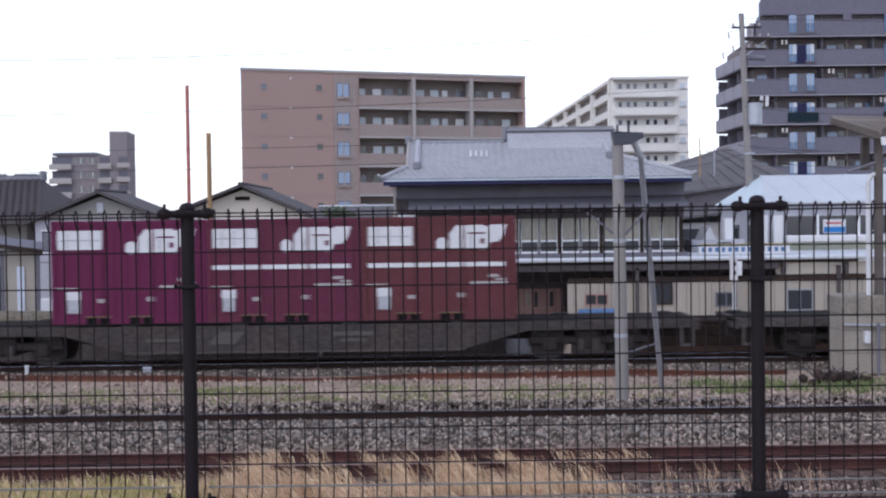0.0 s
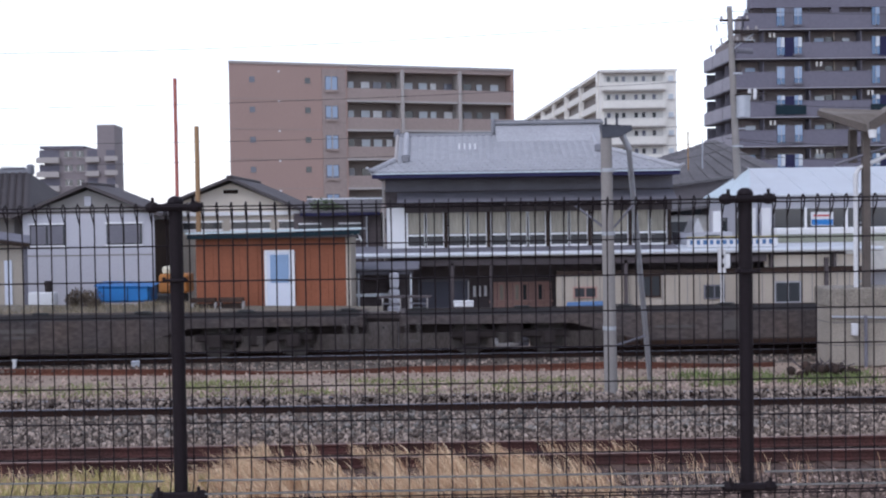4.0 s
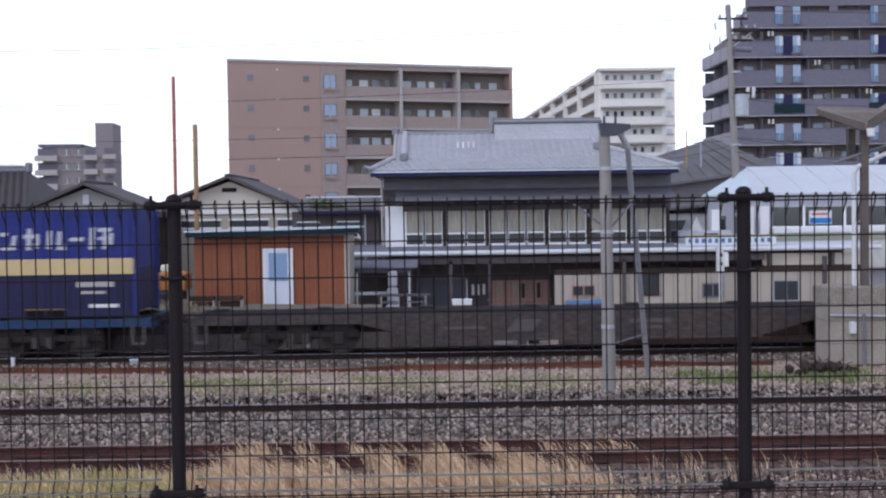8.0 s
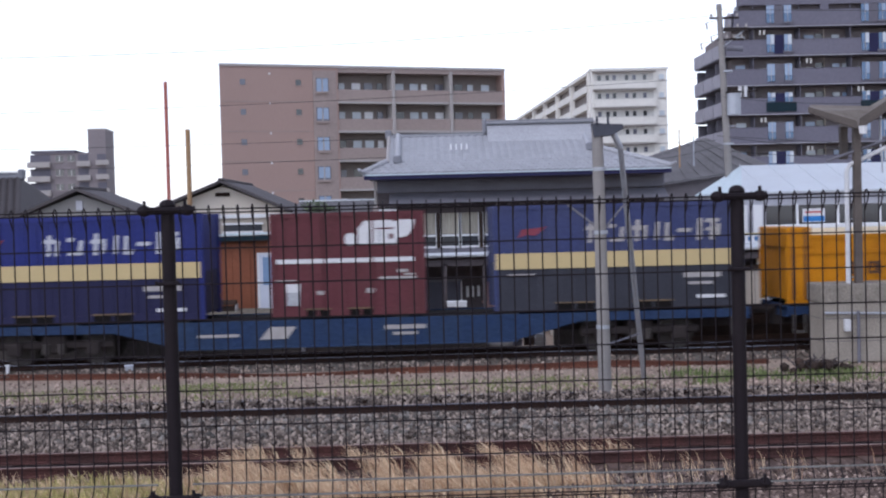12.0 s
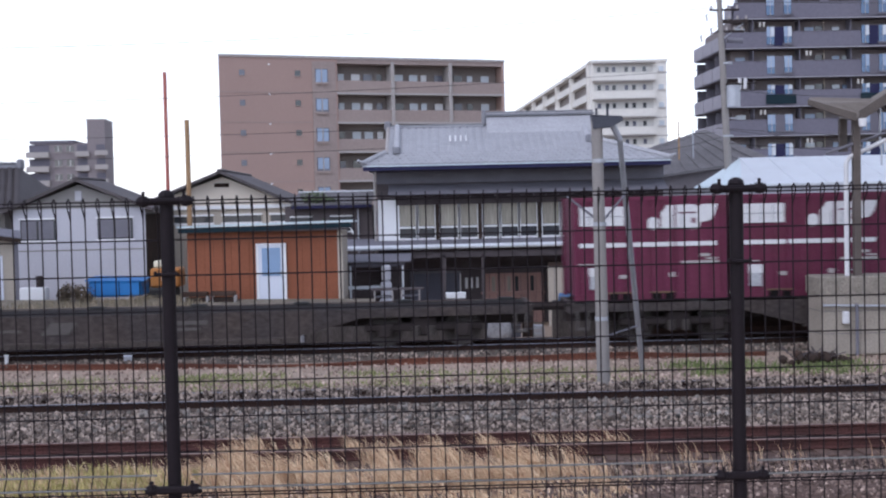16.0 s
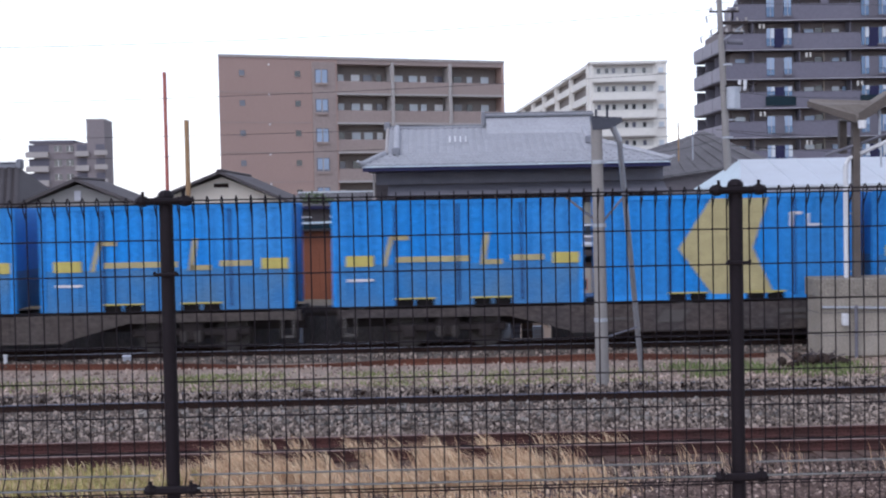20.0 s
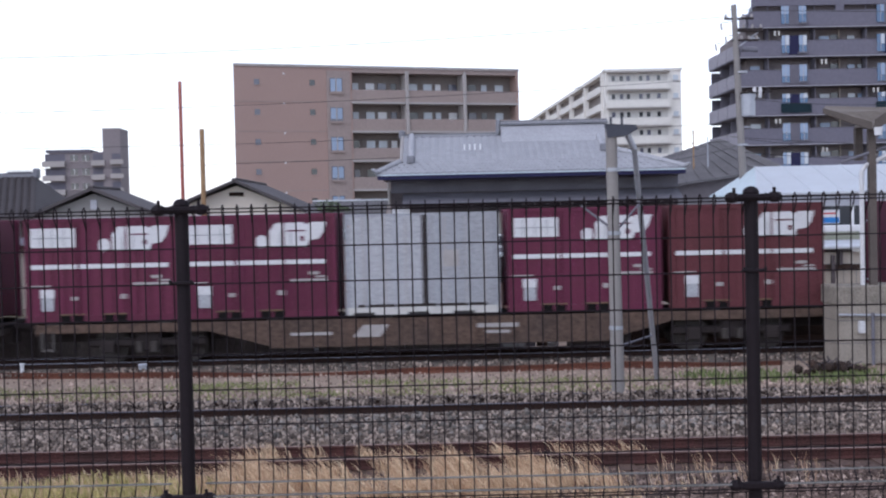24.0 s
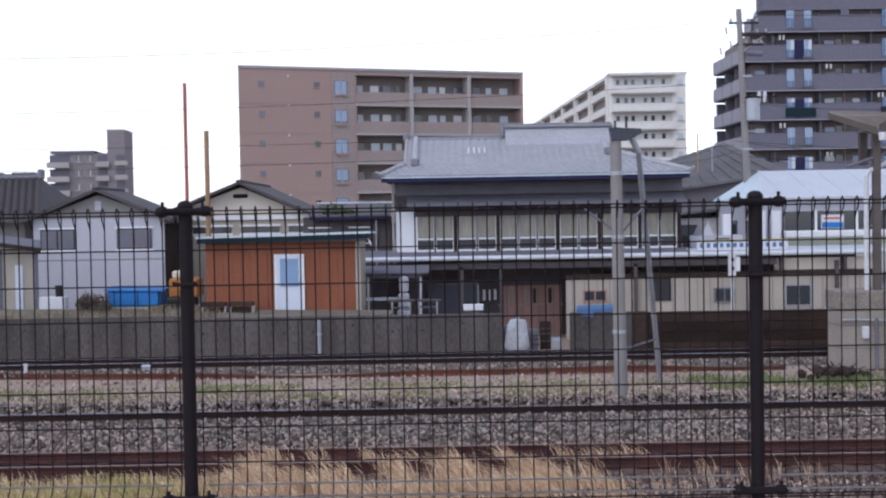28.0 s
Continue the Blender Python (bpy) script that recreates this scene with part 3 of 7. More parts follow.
    tpart("downpipe", (-1.82, 45.9, z + 1.6), (-1.82, 45.9, e - 0.1), 0.04, M_SLAB, h, seg=8)
    bpart("eave_board", (-2.0, 8.9, 45.1, 46.2, e - 0.12, e - 0.02), M_TIMBER, h)
    bpart("frieze", (-1.75, 8.9, 46.05, 46.15, z + 3.7, z + 4.2), M_TIMBERGREY, h, "weathered grey boarding under the eaves")
    spart("lower_eave", [(-1.3, 45.2, z + 3.25), (8.9, 45.2, z + 3.25), (8.9, 46.1, z + 3.6), (-1.3, 46.1, z + 3.6)], (0, 0, 0.06), M_TIMBERGREY, h)
    for i in range(22):
        x = -1.1 + i * 0.46
        bpart("rafter_end", (x, x + 0.07, 45.13, 45.2, z + 3.22, z + 3.32), M_TIMBERGREY, h)
        bpart("rafter", (x, x + 0.06, 45.25, 46.1, z + 3.12, z + 3.22), M_TIMBER, h)
    bpart("plaster_panel", (-1.72, -1.05, 46.02, 46.15, z + 1.55, z + 3.1), M_SASH, h, "white plaster panel")
    bays = [(-0.98, 0.42), (0.55, 2.0), (2.1, 4.2), (4.32, 5.75), (5.85, 7.25), (7.35, 8.7)]
    for a, b in bays:
        w = bpart("window", (a, b, 46.08, 46.14, z + 1.6, z + 3.1), M_PANE, h)
        n = 2 if b - a < 1.8 else 3
        for k in range(n):
            p, q = a + (b - a) * k / n, a + (b - a) * (k + 1) / n
            bpart("pane", (p + 0.05, q - 0.05, 46.055, 46.075, z + 2.12, z + 3.02), M_SHOJI, w, "cream screen behind glass")
            bpart("pane", (p + 0.05, q - 0.05, 46.055, 46.075, z + 1.68, z + 1.98), M_PANE, w)
            bpart("sash", (p - 0.03, p + 0.05, 46.02, 46.06, z + 1.6, z + 3.1), M_SASH, w)
            bpart("sash", (q - 0.05, q + 0.03, 46.02, 46.06, z + 1.6, z + 3.1), M_SASH, w)
        for zz in (1.6, 2.03, 3.06):
            bpart("sash", (a, b, 46.025, 46.065, z + zz, z + zz + 0.075), M_SASH, w)
        bpart("post", (b - 0.02, b + 0.12, 45.98, 46.14, z + 1.5, z + 3.2), M_DARKWALL, h)
    bpart("lintel", (-1.04, 8.85, 45.95, 46.0, z + 2.9, z + 3.24), M_TIMBER, h, "dark timber lintel over the windows")
    # long pent roof with a pale gutter
    spart("pent_roof", [(-3.0, 44.2, z + 1.32), (8.95, 44.2, z + 1.32), (8.95, 46.6, z + 1.6), (-3.0, 46.6, z + 1.6)], (0, 0, 0.07), M_TIMBERGREY, h)
    spart("pent_roof", [(8.95, 44.2, z + 1.32), (16, 44.2, z + 1.32), (16, 46.6, z + 1.5), (8.95, 46.6, z + 1.5)], (0, 0, 0.07), M_STRAWTIN, h, "pale sheet-metal end of the long eave")
    tpart("gutter", (-3.0, 44.15, z + 1.40), (16, 44.15, z + 1.40), 0.085, M_STRAWTIN, h, "pale tin gutter")
    bpart("pent_beam", (-2.9, 11.9, 44.3, 44.45, z + 1.0, z + 1.22), M_TIMBER, h)
    for x in (-1.6, 0.6, 2.0, 6.8, 11.2, 14.0):
        bpart("porch_post", (x, x + 0.12, 44.3, 44.45, 0, z + 1.1), M_TIMBER, h)
    for i in range(8):
        x = 2.1 + i * 0.29
        b = bpart("door_board", (x, x + 0.27, 46.5, 46.58, 0.0, z + 0.30), M_REDWOOD, h)
        if i in (1, 3, 4, 6):
            bpart("door_light", (x + 0.07, x + 0.2, 46.48, 46.5, z - 0.40, z + 0.16), M_SHOJI if i % 2 else M_PANE, b)
    bpart("door_rail", (2.05, 4.45, 46.44, 46.5, z - 0.5, z - 0.42), M_REDWOOD, h)
    bpart("door_head", (2.05, 4.45, 46.4, 46.5, z + 0.28, z + 0.42), M_TIMBER, h)
    bpart("glazed_door", (-0.6, 1.3, 46.5, 46.58, 0.1, z + 0.36), M_PANEDIM, h)
    bpart("door_rail", (-0.6, 1.3, 46.44, 46.5, z + 0.33, z + 0.41), M_TIMBERGREY, h)
    for k in range(4):
        x = -0.6 + k * 0.62
        bpart("door_stile", (x, x + 0.05, 46.46, 46.5, 0.1, z + 0.36), M_SASH if k in (1, 3) else M_TIMBERGREY, h)
    bpart("notice", (1.46, 1.56, 46.38, 46.42, z - 0.26, z + 0.14), M_SASH, h)
    bpart("notice", (1.65, 1.75, 46.38, 46.42, z - 0.26, z + 0.14), M_SASH, h)
    bpart("notice", (1.87, 1.97, 46.38, 46.42, z - 0.24, z + 0.15), M_SASH, h)
    g = bpart("front_wall", (4.4, 15.5, 44.6, 44.75, 0, z + 0.62), M_CREAMWALL, h, "cream rendered garden-side wall")
    bpart("upper_band", (11.9, 15.5, 44.58, 44.75, z + 0.78, z + 1.2), M_CREAMLIGHT, h, "bright cream band under the eave")
    bpart("wall_trim", (11.9, 15.5, 44.5, 44.75, z + 0.60, z + 0.76), M_PLANK, h, "dark brown timber trim")
    bpart("wall_trim", (4.4, 11.9, 44.52, 44.75, z + 0.60, z + 0.74), M_DARKWALL, h)
    for x in (12.05, 14.3):
        bpart("bracket", (x, x + 0.1, 44.3, 44.58, z + 0.76, z + 1.25), M_TIMBER, h)
    for i in range(24):
        bpart("board_joint", (4.6 + i * 0.45, 4.63 + i * 0.45, 44.585, 44.6, 0, z + 0.58), M_GREYBOARD, g)
    for a, b, lo, hi, fr in ((5.05, 5.8, -0.2, 0.12, M_REDWOOD), (7.5, 8.1, -0.2, 0.5, M_PLANK), (9.75, 10.4, -0.3, 0.12, M_TIMBERGREY), (12.3, 13.15, -0.48, 0.2, M_GREYC)):
        w = bpart("window", (a, b, 44.56, 44.6, z + lo, z + hi), M_PANE, h)
        for zz in (lo - 0.05, hi):
            bpart("window_frame", (a - 0.05, b + 0.05, 44.54, 44.6, z + zz, z + zz + 0.05), fr, w)
        for xx in (a - 0.05, (a + b) / 2 - 0.02, b):
            bpart("window_frame", (xx, xx + 0.05, 44.545, 44.6, z + lo, z + hi), fr, w)


traditional_house()


def gable_house(name, x0, x1, y0, y1, base, eave, peak, wall, front, roofm, label, over=0.35, apex=None):
    apex = (x0 + x1) / 2 if apex is None else apex
    h = thing(name, (apex, y0, base), label, "house")
    d, e, p = y1 - y0, eave - base, peak - base
    bpart("wall", (x0 - apex, x1 - apex, 0, d, 0, e), wall, h)
    spart("gable", [(x0 - apex, 0.0, e), (x1 - apex, 0.0, e), (0, 0.0, p - 0.12)], (0, d, 0), front, h)
    for k, w in ((-1, apex - x0), (1, x1 - apex)):
        s, ww = (p - e) / w, w + over
        spart("roof", [(0, -over, p), (k * ww, -over, p - s * ww), (k * ww, d + over, p - s * ww), (0, d + over, p)], (0, 0, 0.13), roofm, h)
    bpart("ridge", (-0.12, 0.12, -over - 0.03, d + over, p + 0.08, p + 0.19), roofm, h, bevel=0.03)
    return h


h1 = gable_house("white_house", -15.8, -10.75, 48.0, 51.4, -1.0, 3.64, 4.68, M_WHITEWALL, M_GREYBOARD, M_DARKTILE, "white two-storey house with a grey gable and dark tiled roof")
for a in (-2.25, 0.7):
    w = bpart("window", (a, a + 1.35, -0.05, -0.01, 3.45, 4.25), M_PANE, h1)
    bpart("window_frame", (a - 0.06, a + 1.41, -0.07, -0.02, 4.25, 4.31), M_SASH, w)
    bpart("window_frame", (a - 0.06, a + 1.41, -0.07, -0.02, 3.39, 3.45), M_SASH, w)
    bpart("shutter", (a + 0.05, a + 0.62, -0.06, -0.045, 3.5, 4.2), M_TIMBERGREY, w)
    bpart("shutter", (a + 0.7, a + 1.28, -0.06, -0.045, 3.5, 4.2), M_TIMBERGREY, w)
bpart("vent", (-0.12, 0.12, -0.06, -0.0, 4.95, 5.32), M_WHITEWALL, h1)
bpart("side_wall", (2.525, 2.56, 0.05, 3.3, 0, 4.4), M_DARKWALL, h1, "dark brown boarded side wall")
bpart("band", (-2.5, 2.5, -0.03, 0.0, 3.02, 3.08), M_GREYBOARD, h1)
bpart("lower_wall", (-2.5, 2.5, -0.02, 0.0, 0, 3.02), M_WHITEWALL, h1, "pale painted lower wall")
h2 = gable_house("cream_house", -11.75, -5.5, 52.0, 60, -1.0, 3.66, 4.98, M_CREAMWALL, M_CREAMLIGHT, M_DARKTILE, "cream-walled house with a dark tiled gable roof", 0.45, -8.42)
bpart("gable_pendant", (-0.3, 0.3, -0.06, -0.02, 5.42, 5.58), M_PLANK, h2, "dark timber pendant under the gable peak")
bpart("fascia_band", (-3.2, 2.85, -0.1, 0.0, 4.5, 4.66), M_SASH, h2, "white fascia band")
for a in (-2.0, 0.0, 2.0):
    w = bpart("window", (a, min(a + 1.6, 2.8), -0.05, -0.01, 3.95, 4.22), M_PANE, h2)
    bpart("window_frame", (a - 0.05, min(a + 1.65, 2.85), -0.08, -0.02, 4.22, 4.3), M_SASH, w)
    bpart("window_frame", (a - 0.05, min(a + 1.65, 2.85), -0.08, -0.02, 3.86, 3.95), M_SASH, w)


def dark_annexe():
    h = thing("dark_annexe", (-4.3, 50, -1.0), "dark timber annexe between the shed and the old house", "house")
    bpart("wall", (-1.3, 2.2, 0, 2.5, 0, 4.55), M_TIMBER, h)
    spart("roof", [(-1.0, -0.3, 4.56), (2.2, -0.3, 4.56), (2.2, 2.6, 5.05), (-1.0, 2.6, 5.05)], (0, 0, 0.07), M_GREYROOF, h, "grey weathered tin roof")
    bpart("roof_edge", (-1.0, 2.2, 2.55, 2.65, 5.05, 5.18), M_STRAWTIN, h, "pale ridge strip")
    bpart("gutter", (-1.0, 2.2, -0.4, -0.3, 4.44, 4.56), M_NAVYLOW, h, "dark blue gutter")
    for i in range(9):
        x = -0.9 + i * 0.36
        spart("roof_seam", [(x, -0.3, 4.63), (x + 0.04, -0.3, 4.63), (x + 0.04, 2.6, 5.12), (x, 2.6, 5.12)], (0, 0, 0.03), M_GREYROOF, h)
    for a in (-1.1, 0.5):
        w = bpart("window", (a, a + 0.9, -0.05, 0.0, 3.5, 4.1), M_PANE, h)
        bpart("sash", (a, a + 0.9, -0.08, -0.03, 4.1, 4.15), M_SASH, w)
        bpart("sash", (a, a + 0.9, -0.08, -0.03, 3.46, 3.5), M_SASH, w)
    bpart("pipe", (1.6, 1.66, -0.08, -0.02, 0, 4.4), M_GALV, h)


dark_annexe()


# ---- apartment blocks ----
def brown_apartments():
    b = thing("brown_apartment_block", (-19.75, 122, -2), "seven-storey brown tiled apartment block with recessed balconies", "apartment block", rz=20)
    H, W, m = 20.45, 30.3, 11.9
    spart("wall", [(0, 0, 0), (m, 0, 0), (m, 12, 0), (3.0, 12, 0)], (0, 0, H), M_BRICK, b)
    bpart("wall", (m, W, 1.6, 12, 0, H), M_RECESS, b, "recessed balcony wall with its shade in the colour")
    spart("parapet", [(-0.05, -0.1, H), (W + 0.1, -0.1, H), (W + 0.1, 12, H), (3.0, 12, H)], (0, 0, 0.25), M_SLAB, b)
    bpart("lintel", (m, W, 0.0, 1.6, H - 0.45, H), M_BRICK2, b)
    bpart("window_column", (9.35, m - 0.1, -0.12, 0.0, 0, H - 0.3), M_BRICK2, b)
    st = 2.955
    for k in range(7):
        z = H - 3.35 - st * k
        bpart("slab", (m, W, -0.06, 1.6, z - 0.22, z), M_SLAB, b)
        bpart("balcony_front", (m + 0.05, W, 0.0, 0.12, z, z + 1.2), M_BRICK2, b)
        for i, x in enumerate((12.5, 13.9, 15.2, 16.6, 18.6, 20.2, 21.5, 23.0, 25.2, 26.7, 28.3)):
            bpart("window", (x, x + (0.9 if i % 3 else 0.6), 1.5, 1.6, z + 1.1, z + 2.0), (M_PANEPALE, M_PANE, M_SASH, M_PANEPALE, M_PANEDIM)[(i * 7 + k * 3) % 5], b)
            if (i + k) % 3 == 0:
                bpart("outdoor_unit", (x - 0.5, x + 0.2, 0.7, 1.1, z + 0.0, z + 0.6), M_SASH, b)
        for x in (2.0, 7.6):
            w = bpart("window", (x, x + 0.55, -0.04, 0.03, z + 1.55, z + 2.1), M_PANE if x > 5 else M_PANEDIM, b)
            bpart("sill", (x - 0.05, x + 0.6, -0.08, 0.0, z + 1.48, z + 1.55), M_BRICK2, w)
        w = bpart("window", (9.65, 10.95, -0.2, -0.1, z + 0.75, z + 2.3), M_PANEDIM, b)
        for x in (9.72, 10.36):
            bpart("pane", (x, x + 0.5, -0.22, -0.2, z + 0.95 + 0.2 * (k % 2), z + 2.22), M_BAYPANE, w)
        bpart("window_frame", (10.24, 10.34, -0.24, -0.2, z + 0.75, z + 2.3), M_SLAB, w)
        bpart("guard_rail", (9.6, 11.0, -0.3, -0.26, z + 0.72, z + 0.95), M_BRICK2, w)
        bpart("string_course", (0.05, 9.3, -0.03, 0.0, z - 0.12, z - 0.04), M_BRICK2, b)
        bpart("lamp", (4.9, 5.05, -0.1, 0.0, z + 2.6, z + 2.75), M_SASH, b)
    for x in (17.85, 24.2):
        bpart("fin", (x - 0.17, x + 0.17, -0.2, 1.6, 0, H - 0.2), M_SLAB, b)
    bpart("fin", (m - 0.15, m + 0.1, -0.05, 1.6, 0, H), M_BRICK, b)
    bpart("fin", (W - 0.25, W + 0.05, -0.05, 12, 0, H), M_BRICK, b)


brown_apartments()


def white_apartments():
    b = thing("white_apartment_block", (27.2, 200, -2), "tall white apartment block with open galleries", "apartment block")
    H, W, L = 27.8, 12.2, 105
    st = 2.9
    bpart("wall", (0, W, 0, 3, 0, H), M_WHITEAPT, b)
    bpart("parapet", (-0.2, W + 0.2, -0.2, 3, H, H + 0.35), M_WHITEAPT, b)
    dx = -0.043
    spart("rear_wing", [(0.8, 3, 0), (W, 3, 0), (W + dx * L, L, 0), (0.8 + dx * L, L, 0)], (0, 0, H), M_RECESS, b)
    for k in range(9):
        z = H - st * (k + 1)
        spart("gallery", [(0, 3, z), (0.8, 3, z), (0.8 + dx * L, L, z), (dx * L, L, z)], (0, 0, 1.15), M_WHITEAPT, b)
        bpart("slab", (0.3, W - 2, -0.9, 0, z - 0.1, z + 1.0), M_WHITEAPT, b)
        bpart("recess", (0.5, W - 2.2, -0.06, 0.02, z + 1.2, z + 2.6), M_PALEAPT, b)
        bpart("slab_edge", (0.2, W - 1.9, -0.95, 0, z + 2.58, z + 2.72), M_SLAB, b)
        for x in (1.0, 2.3, 3.4, 5.4, 6.6, 8.3):
            bpart("window", (x, x + 0.55, -0.1, -0.02, z + 1.3, z + 2.1), M_PANE if (int(x) + k) % 3 else M_PANEDIM, b)
        bpart("window", (W - 1.3, W - 0.5, -0.08, 0.02, z + 1.3, z + 2.1), M_PANEPALE, b)
        bpart("sill", (W - 1.5, W - 0.3, -0.16, 0.0, z + 1.1, z + 1.28), M_SLAB, b)
    for i in range(1, 6):
        y = 3 + (L - 3) * i / 6
        bpart("fin", (dx * y - 0.3, dx * y + 0.6, y - 0.3, y + 0.3, 0, H - 0.2), M_WHITEAPT, b)
    bpart("fin", (-0.35, 0.35, 2.4, 3.4, 0, H + 0.2), M_WHITEAPT, b)
    spart("roof_edge", [(-0.3, 3, H - 0.35), (1.0, 3, H - 0.35), (1.0 + dx * L, L, H - 0.35), (-0.3 + dx * L, L, H - 0.35)], (0, 0, 0.55), M_WHITEAPT, b)


white_apartments()


def grey_apartments():
    b = thing("grey_apartment_tower", (29.9, 122, -2), "tall grey-violet apartment tower with wide balconies", "apartment block", rz=1.0)
    W, st = 24, 2.86
    spart("wall", [(0.9, 1.5, 0), (W, 1.5, 0), (W, 16, 0), (1.9, 16, 0)], (0, 0, 23.2), M_TOWERWALL, b)
    spart("wall", [(1.8, 1.5, 23.2), (W, 1.5, 23.2), (W, 16, 23.2), (5.6, 16, 23.2)], (0, 0, 5.8), M_TOWERWALL, b)
    for k in range(9):
        z = 0.26 + st * k
        left = 0.0 if k < 8 else 0.8
        bpart("slab", (left - 0.1, W, -0.1, 1.5, z - 0.22, z), M_GREYAPT2, b)
        bpart("balcony_front", (left, W, -0.05, 0.1, z, z + 1.42), M_GREYAPT, b)
        bpart("drip_edge", (left - 0.12, W, -0.16, -0.1, z - 0.20, z - 0.1), M_SIDEAPT, b)
        bpart("handrail", (left, W, -0.08, 0.12, z + 1.42, z + 1.48), M_GREYAPT2, b)
        D = 11.8 if k < 8 else 2.0
        c = spart("side_balcony", [(left - 0.3, 0.0, z - 0.22), (1.2, 0.0, z - 0.22), (1.7, D, z - 0.22), (left - 0.3, D, z - 0.22)], (0, 0, 0.22), M_GREYAPT2, b)
        for q in range(3):
            y0, y1 = D * q / 3 + (0.3 if q else 0.0), D * (q + 1) / 3
            bpart("side_front", (left - 0.36, left - 0.22, y0, y1, z - 0.1, z + 1.2), M_SIDEAPT, c, "pale grey side panel")
            bpart("screen", (left - 0.1, 1.1, y1 - 0.12, y1, z, z + (2.5 if k < 7 else 1.3)), M_GREYAPT2, c)
        bpart("side_front", (left - 0.36, 1.6, D, D + 0.15, z - 0.1, z + 1.2), M_SIDEAPT, c)
        for i, x in enumerate((2.7, 7.3, 12.4, 16.6)):
            bpart("partition", (x, x + 0.08, 0.1, 1.5, z, z + 2.6), M_GREYAPT2, b)
            if (i + k) % 2:
                tpart("downpipe", (x + 0.5, 1.35, z), (x + 0.5, 1.35, z + 2.6), 0.06, M_SLAB, b, seg=6)
            if (i * 3 + k) % 3 == 0:
                bpart("outdoor_unit", (x + 0.9, x + 1.7, 0.9, 1.3, z, z + 1.62), M_PALEAPT, b)
            if (i + k) % 3 == 1:
                for q in (0.0, 0.4):
                    bpart("laundry_hook", (x + 0.6 + q, x + 0.78 + q, -0.04, 0.1, z + 1.95, z + 2.4), M_PALEAPT, b)
            bpart("dark_door", (x + 2.0, x + 2.8, 1.4, 1.5, z, z + 2.1), M_PANE, b)
        tpart("downpipe", (10.1, 1.2, z), (10.1, 1.2, z + 2.6), 0.07, M_CREAMWALL, b, seg=6)
        for i, x in enumerate((1.3, 6.0, 8.2, 11.0, 12.0, 17.4)):
            if (i * 2 + k) % 5 != 0:
                w = bpart("window", (x, x + (0.95 if i % 2 == 0 else 0.7), 1.38, 1.5, z + 1.35, z + 2.0), M_PANEPALE if (i + k) % 3 else M_BAYPANE, b)
                bpart("window_frame", (x - 0.06, x + 1.0, 1.36, 1.4, z + 2.0, z + 2.06), M_TOWERWALL, w)
        for x in (3.95, 13.35):
            w = bpart("window", (x + 0.75, x + 1.75, -0.13, -0.06, z + 0.05, z + 1.9), M_NAVYLOW if k % 2 else M_GREYAPT2, b, "dark bay between pale panes")
            hi, lo = (1.95, 1.05) if k == 5 else (1.92, 0.2)
            for xx in (x, x + 1.72):
                mid = z + lo + (hi - lo) * (0.35 + 0.1 * (k % 3))
                bpart("pane", (xx + 0.06, xx + 0.42, -0.17, -0.1, mid, z + hi), M_BAYPANE if x < 8 else M_PANEBLUE, w)
                bpart("pane", (xx + 0.46, xx + 0.80, -0.17, -0.1, mid, z + hi), M_BAYPANE if (k + int(x)) % 2 else M_PANEPALE, w)
                bpart("pane", (xx + 0.06, xx + 0.80, -0.17, -0.1, z + lo, mid - 0.03), M_PANEBLUE, w, "dim lower pane")
                bpart("stile", (xx + 0.42, xx + 0.46, -0.18, -0.1, z + lo, z + hi), M_SLAB, w)
            if k == 5:
                bpart("green_guard", (x - 0.1, x + 2.9, -0.2, -0.14, z + 0.1, z + 1.0), M_TEAL, w, "dark green guard panel")
            else:
                bpart("guard_rail", (x + 1.6, x + 2.75, -0.24, -0.2, z + 0.12, z + 0.3), M_GREYAPT2, w)
    bpart("roof_band", (1.5, W, -0.12, 1.5, 25.1, 26.6), M_GREYAPT, b)
    # timber's dark tone paints the slit's shade on the tower
    bpart("slit_wall", (1.6, W, 0.3, 1.5, 24.5, 25.1), M_TIMBER, b, "slit wall under the roof band, shade in its dark colour")
    bpart("slit_infill", (9.4, 10.2, -0.1, 0.3, 24.56, 25.1), M_GREYAPT, b)
    spart("parapet", [(2.2, 0.4, 26.6), (W, 0.4, 26.6), (W, 16, 26.6), (6.4, 16, 26.6)], (0, 0, 2.6), M_GREYAPT, b)


grey_apartments()


